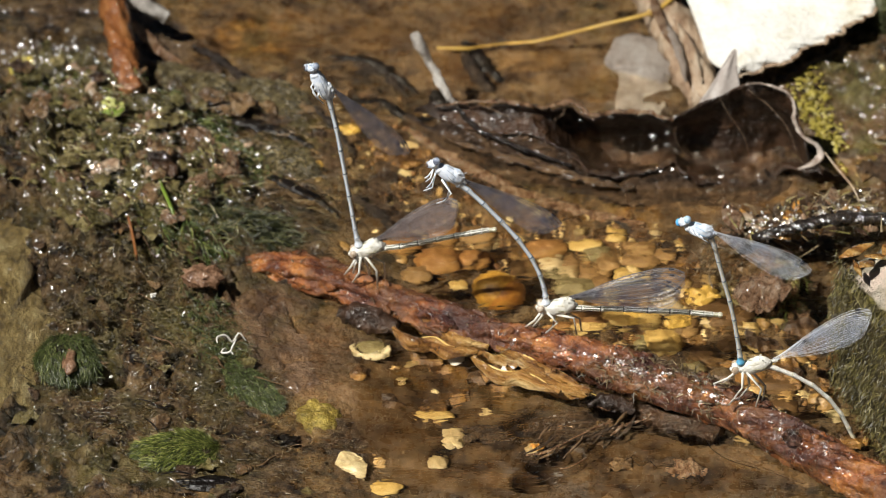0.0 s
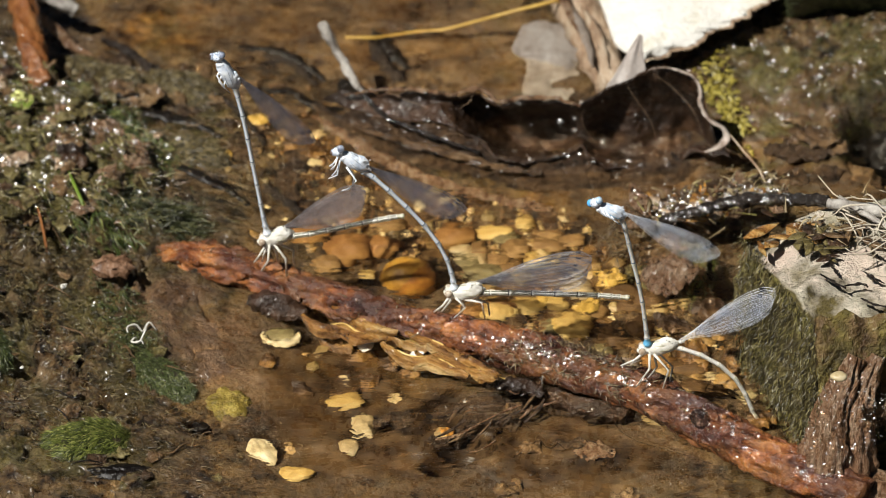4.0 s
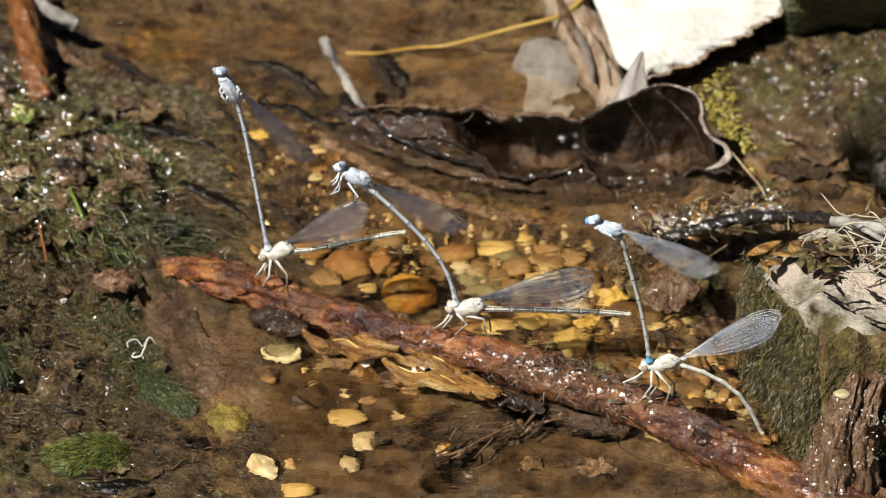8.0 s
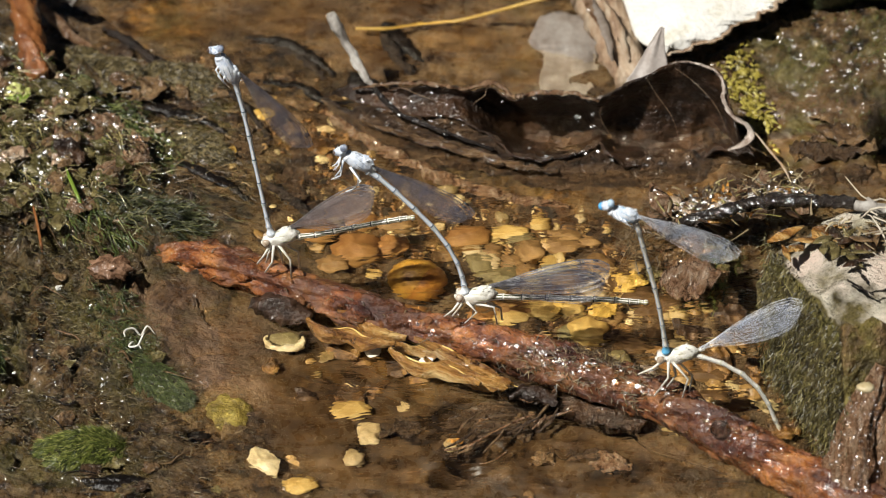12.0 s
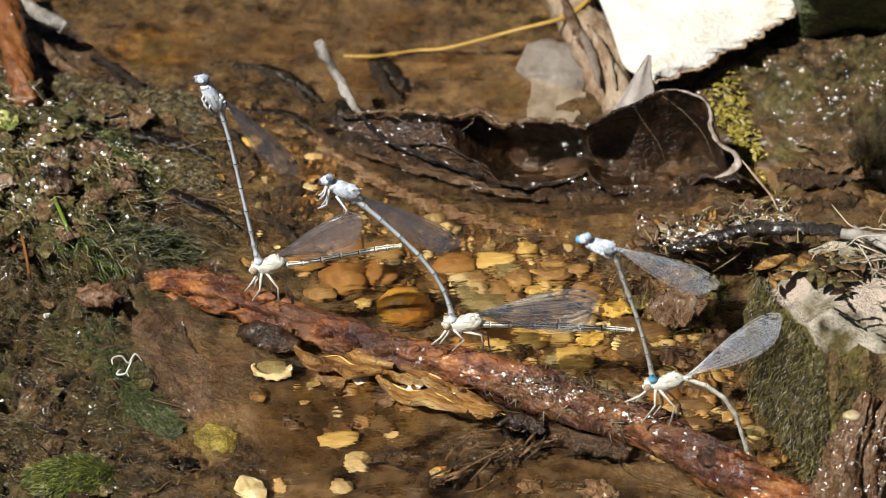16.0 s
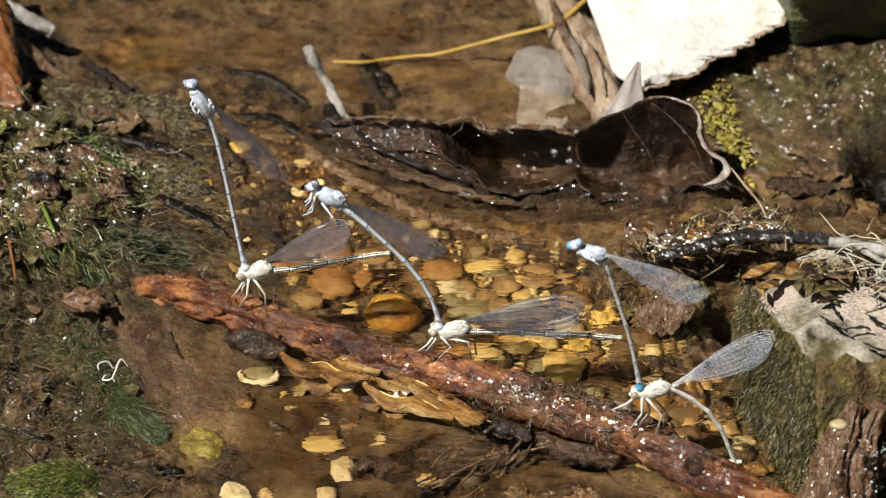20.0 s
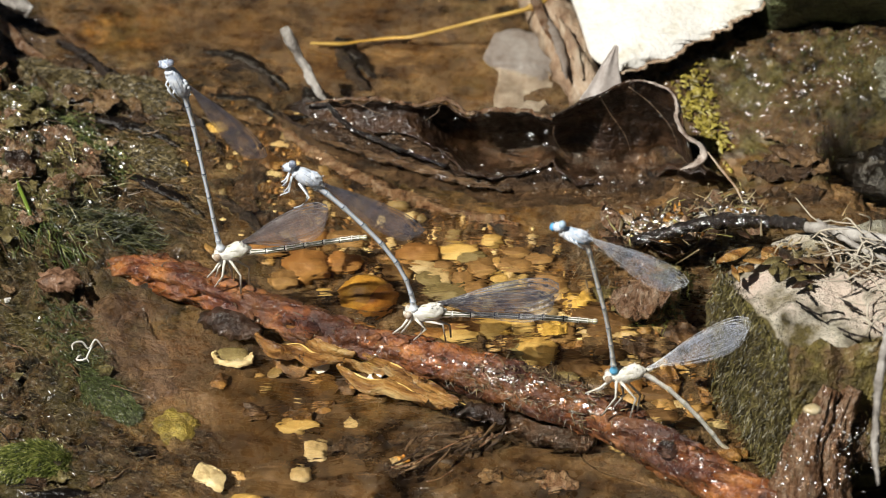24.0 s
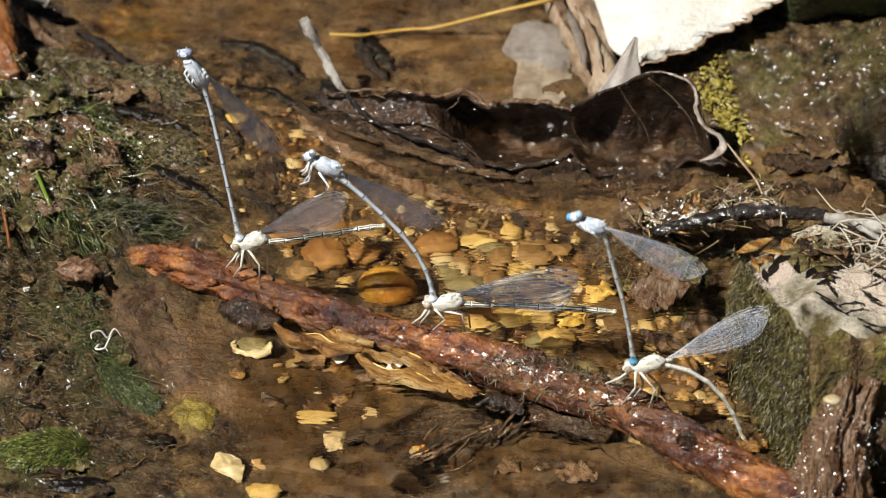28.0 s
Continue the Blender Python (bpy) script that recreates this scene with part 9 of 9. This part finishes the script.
def motions():
    # the stream's skin drifts slowly towards the viewer's side
    walk(water, [(t, pose(0.0011 * t, -0.0032 * t, 0)) for t in (0.0, 7.0, 14.0, 21.0, 28.0)])
    # the third female dips and straightens her abdomen
    SHAPES = (
        (0.0, [(42.4, -58.2, 15.2), (46.1, -58.2, 13.7), (48.8, -58.2, 12.2), (52.3, -58.2, 9.8), (55.2, -58.2, 6.4), (57.5, -58.2, 2.5), (59.1, -58.2, -1.7), (60.3, -58.2, -4.7)]),
        (3.0, [(42.4, -58.2, 15.2), (46.0, -58.2, 13.9), (48.8, -58.2, 12.5), (52.3, -58.2, 9.8), (55.1, -58.2, 6.1), (57.1, -58.2, 1.7), (58.4, -58.2, -2.0), (58.9, -58.2, -4.3)]),
        (7.0, [(42.4, -58.2, 15.2), (46.0, -58.2, 13.9), (48.8, -58.2, 12.5), (52.3, -58.2, 9.8), (55.1, -58.2, 6.1), (56.9, -58.2, 1.7), (58.1, -58.2, -1.7), (58.7, -58.2, -4.1)]),
        (8.0, [(42.4, -58.2, 15.2), (46.0, -58.2, 13.9), (48.8, -58.2, 12.6), (52.5, -58.2, 10.0), (55.5, -58.2, 6.6), (57.7, -58.2, 2.1), (59.2, -58.2, -1.8), (59.9, -58.2, -4.4)]),
        (11.0, [(42.4, -58.2, 15.2), (46.0, -58.2, 13.9), (48.8, -58.2, 12.6), (52.4, -58.2, 10.0), (55.4, -58.2, 6.5), (57.5, -58.2, 2.1), (58.9, -58.2, -1.8), (59.5, -58.2, -4.4)]),
        (13.5, [(42.4, -58.2, 15.3), (46.0, -58.2, 14.0), (48.7, -58.2, 12.6), (51.8, -58.2, 9.9), (54.2, -58.2, 5.9), (55.7, -58.2, 1.4), (56.7, -58.2, -2.0), (57.5, -58.2, -4.4)]),
        (17.0, [(41.7, -58.2, 16.7), (45.4, -58.2, 15.4), (47.9, -58.2, 13.9), (50.8, -58.2, 11.0), (52.4, -58.2, 7.3), (53.7, -58.2, 2.9), (54.7, -58.2, -0.6), (55.3, -58.2, -3.5)]),
        (19.5, [(41.7, -58.2, 16.7), (45.4, -58.2, 15.2), (47.9, -58.2, 13.6), (50.6, -58.2, 10.8), (52.2, -58.2, 7.0), (53.5, -58.2, 2.8), (54.3, -58.2, -0.5), (54.9, -58.2, -3.3)]),
        (20.5, [(42.7, -58.2, 15.8), (45.1, -58.2, 13.8), (47.4, -58.2, 11.8), (50.3, -58.2, 8.6), (52.6, -58.2, 5.1), (54.3, -58.2, 1.6), (55.5, -58.2, -1.2), (56.7, -58.2, -3.7)]),
        (21.5, [(42.7, -58.2, 15.8), (45.1, -58.2, 13.9), (47.4, -58.2, 11.9), (50.1, -58.2, 8.6), (52.2, -58.2, 4.9), (53.8, -58.2, 1.3), (55.0, -58.2, -1.4), (55.9, -58.2, -3.7)]),
        (24.0, [(43.0, -58.2, 15.2), (45.8, -58.2, 13.3), (48.3, -58.2, 11.1), (51.4, -58.2, 7.6), (54.3, -58.2, 3.9), (56.8, -58.2, 0.2), (58.6, -58.2, -2.5), (59.8, -58.2, -5.0)]),
        (25.5, [(43.0, -58.2, 15.2), (45.8, -58.2, 13.4), (48.3, -58.2, 11.3), (51.6, -58.2, 8.1), (54.7, -58.2, 4.4), (57.4, -58.2, 0.7), (59.3, -58.2, -2.3), (60.9, -58.2, -5.3)]),
        (28.0, [(42.0, -58.2, 15.4), (45.6, -58.2, 14.6), (48.4, -58.2, 13.4), (51.5, -58.2, 11.0), (54.0, -58.2, 7.8), (56.2, -58.2, 3.4), (57.7, -58.2, -1.1), (58.9, -58.2, -4.6)]),
    )
    lengths = [L for _, L in f3_segs]
    laid = [(t, chain(line, lengths)) for t, line in SHAPES]
    for i, (seg, _) in enumerate(f3_segs):
        walk(seg, [(t, along(c[i][0], c[i][1], ORIGIN[f3])) for t, c in laid])
    # the males sway a little on their mates
    lean(m3, [(0.0, 0, -0.6, 0), (5.5, 0, 1.9, 0), (6.0, 0, 1.8, 0), (7.0, 0, -1.6, 0), (7.5, 0, 0.4, 0), (8.0, 0, 0, 0), (8.5, 0, 1.6, 0), (9.0, 0, 0.8, 0), (9.5, 0, 2.1, 0), (10.5, 0, -0.1, 0), (11.0, 0, 0.7, 0), (12.5, 0, -0.5, 0), (13.5, 0, -2.3, 0), (15.5, 1, -2.7, 0), (17.0, 1, -2.9, 0), (18.0, 1.5, 0.3, 0), (18.5, 1, -1.5, 0), (20.0, 1, -1.5, 0), (21.5, 1, -2.4, 0), (23.5, 1.5, 0.4, 0), (25.0, 1.2, 1.5, 0), (26.0, 0.8, -0.3, 0), (26.5, 0.8, -1.1, 0), (28.0, 1.3, 0, 0)])
    lean(m1, [(0.0, 0, -0.2, 0), (8.0, 0, 0, 0), (12.0, 0, -0.7, 0), (16.5, 0, -1.2, 0), (19.0, 0, -1.2, 0), (20.0, 0, -0.7, 0), (20.5, 0, 0.7, 0), (21.0, 0, -0.2, 0), (23.5, 0, -0.7, 0), (25.0, 0, -1.2, 0), (26.5, 0, -0.6, 0), (28.0, 0, -1.2, 0)])
    lean(m2, [(0.0, 0, 0.7, 0), (3.0, 0, 0.3, 0), (8.0, 0, 0, 0), (12.0, 0, -0.7, 0), (17.0, 0, -1.3, 0), (20.0, 0, -1.6, 0), (24.0, 0, -1.0, 0), (28.0, 0, -0.9, 0)])
    lean(f1, [(0.0, 0, -0.4, 0), (8.0, 0, 0, 0), (16.0, 0, 0.7, 0), (20.0, 0, 1.2, 0), (20.5, 0, 2.4, 0), (24.0, 0, 2.3, 0), (28.0, 0, 1.6, 0)])
    # folded wings quiver and shift
    for wings, rows in (
        (f3_wings, [(0.0, -2), (5.5, -3), (7.0, 0), (8.0, 0), (9.5, 2.5), (10.5, -1), (11.0, 3), (12.0, 0), (13.5, -5), (15.5, -8), (17.0, -7), (18.0, -3), (19.5, -2), (21.0, -4), (23.5, -2), (25.0, 0), (26.0, 1), (27.0, -2), (28.0, -2)]),
        (m1_wings, [(0.0, -3), (3.0, -3), (5.5, 0), (8.0, 0), (12.0, 3), (15.5, 3), (17.0, 1), (20.0, 2), (20.5, 0), (24.0, 0), (24.5, 3), (28.0, 3)]),
        (m2_wings, [(0.0, 0), (8.0, 0), (12.0, 2), (17.0, 3), (20.0, 3), (20.5, 4), (24.0, 2), (28.0, 2)]),
        (f2_wings, [(0.0, 0), (8.0, 0), (11.0, 2), (17.0, 4), (20.0, 3), (24.0, 3), (28.0, 3)]),
        (m3_wings, [(0.0, 0), (8.0, 0), (11.0, -1.5), (13.5, -2), (17.0, 1), (20.0, 1), (24.0, 1.5), (28.0, 1)]),
    ):
        for w in wings:
            sway(w, [(t, 0, 0, a) for t, a in rows])


motions()
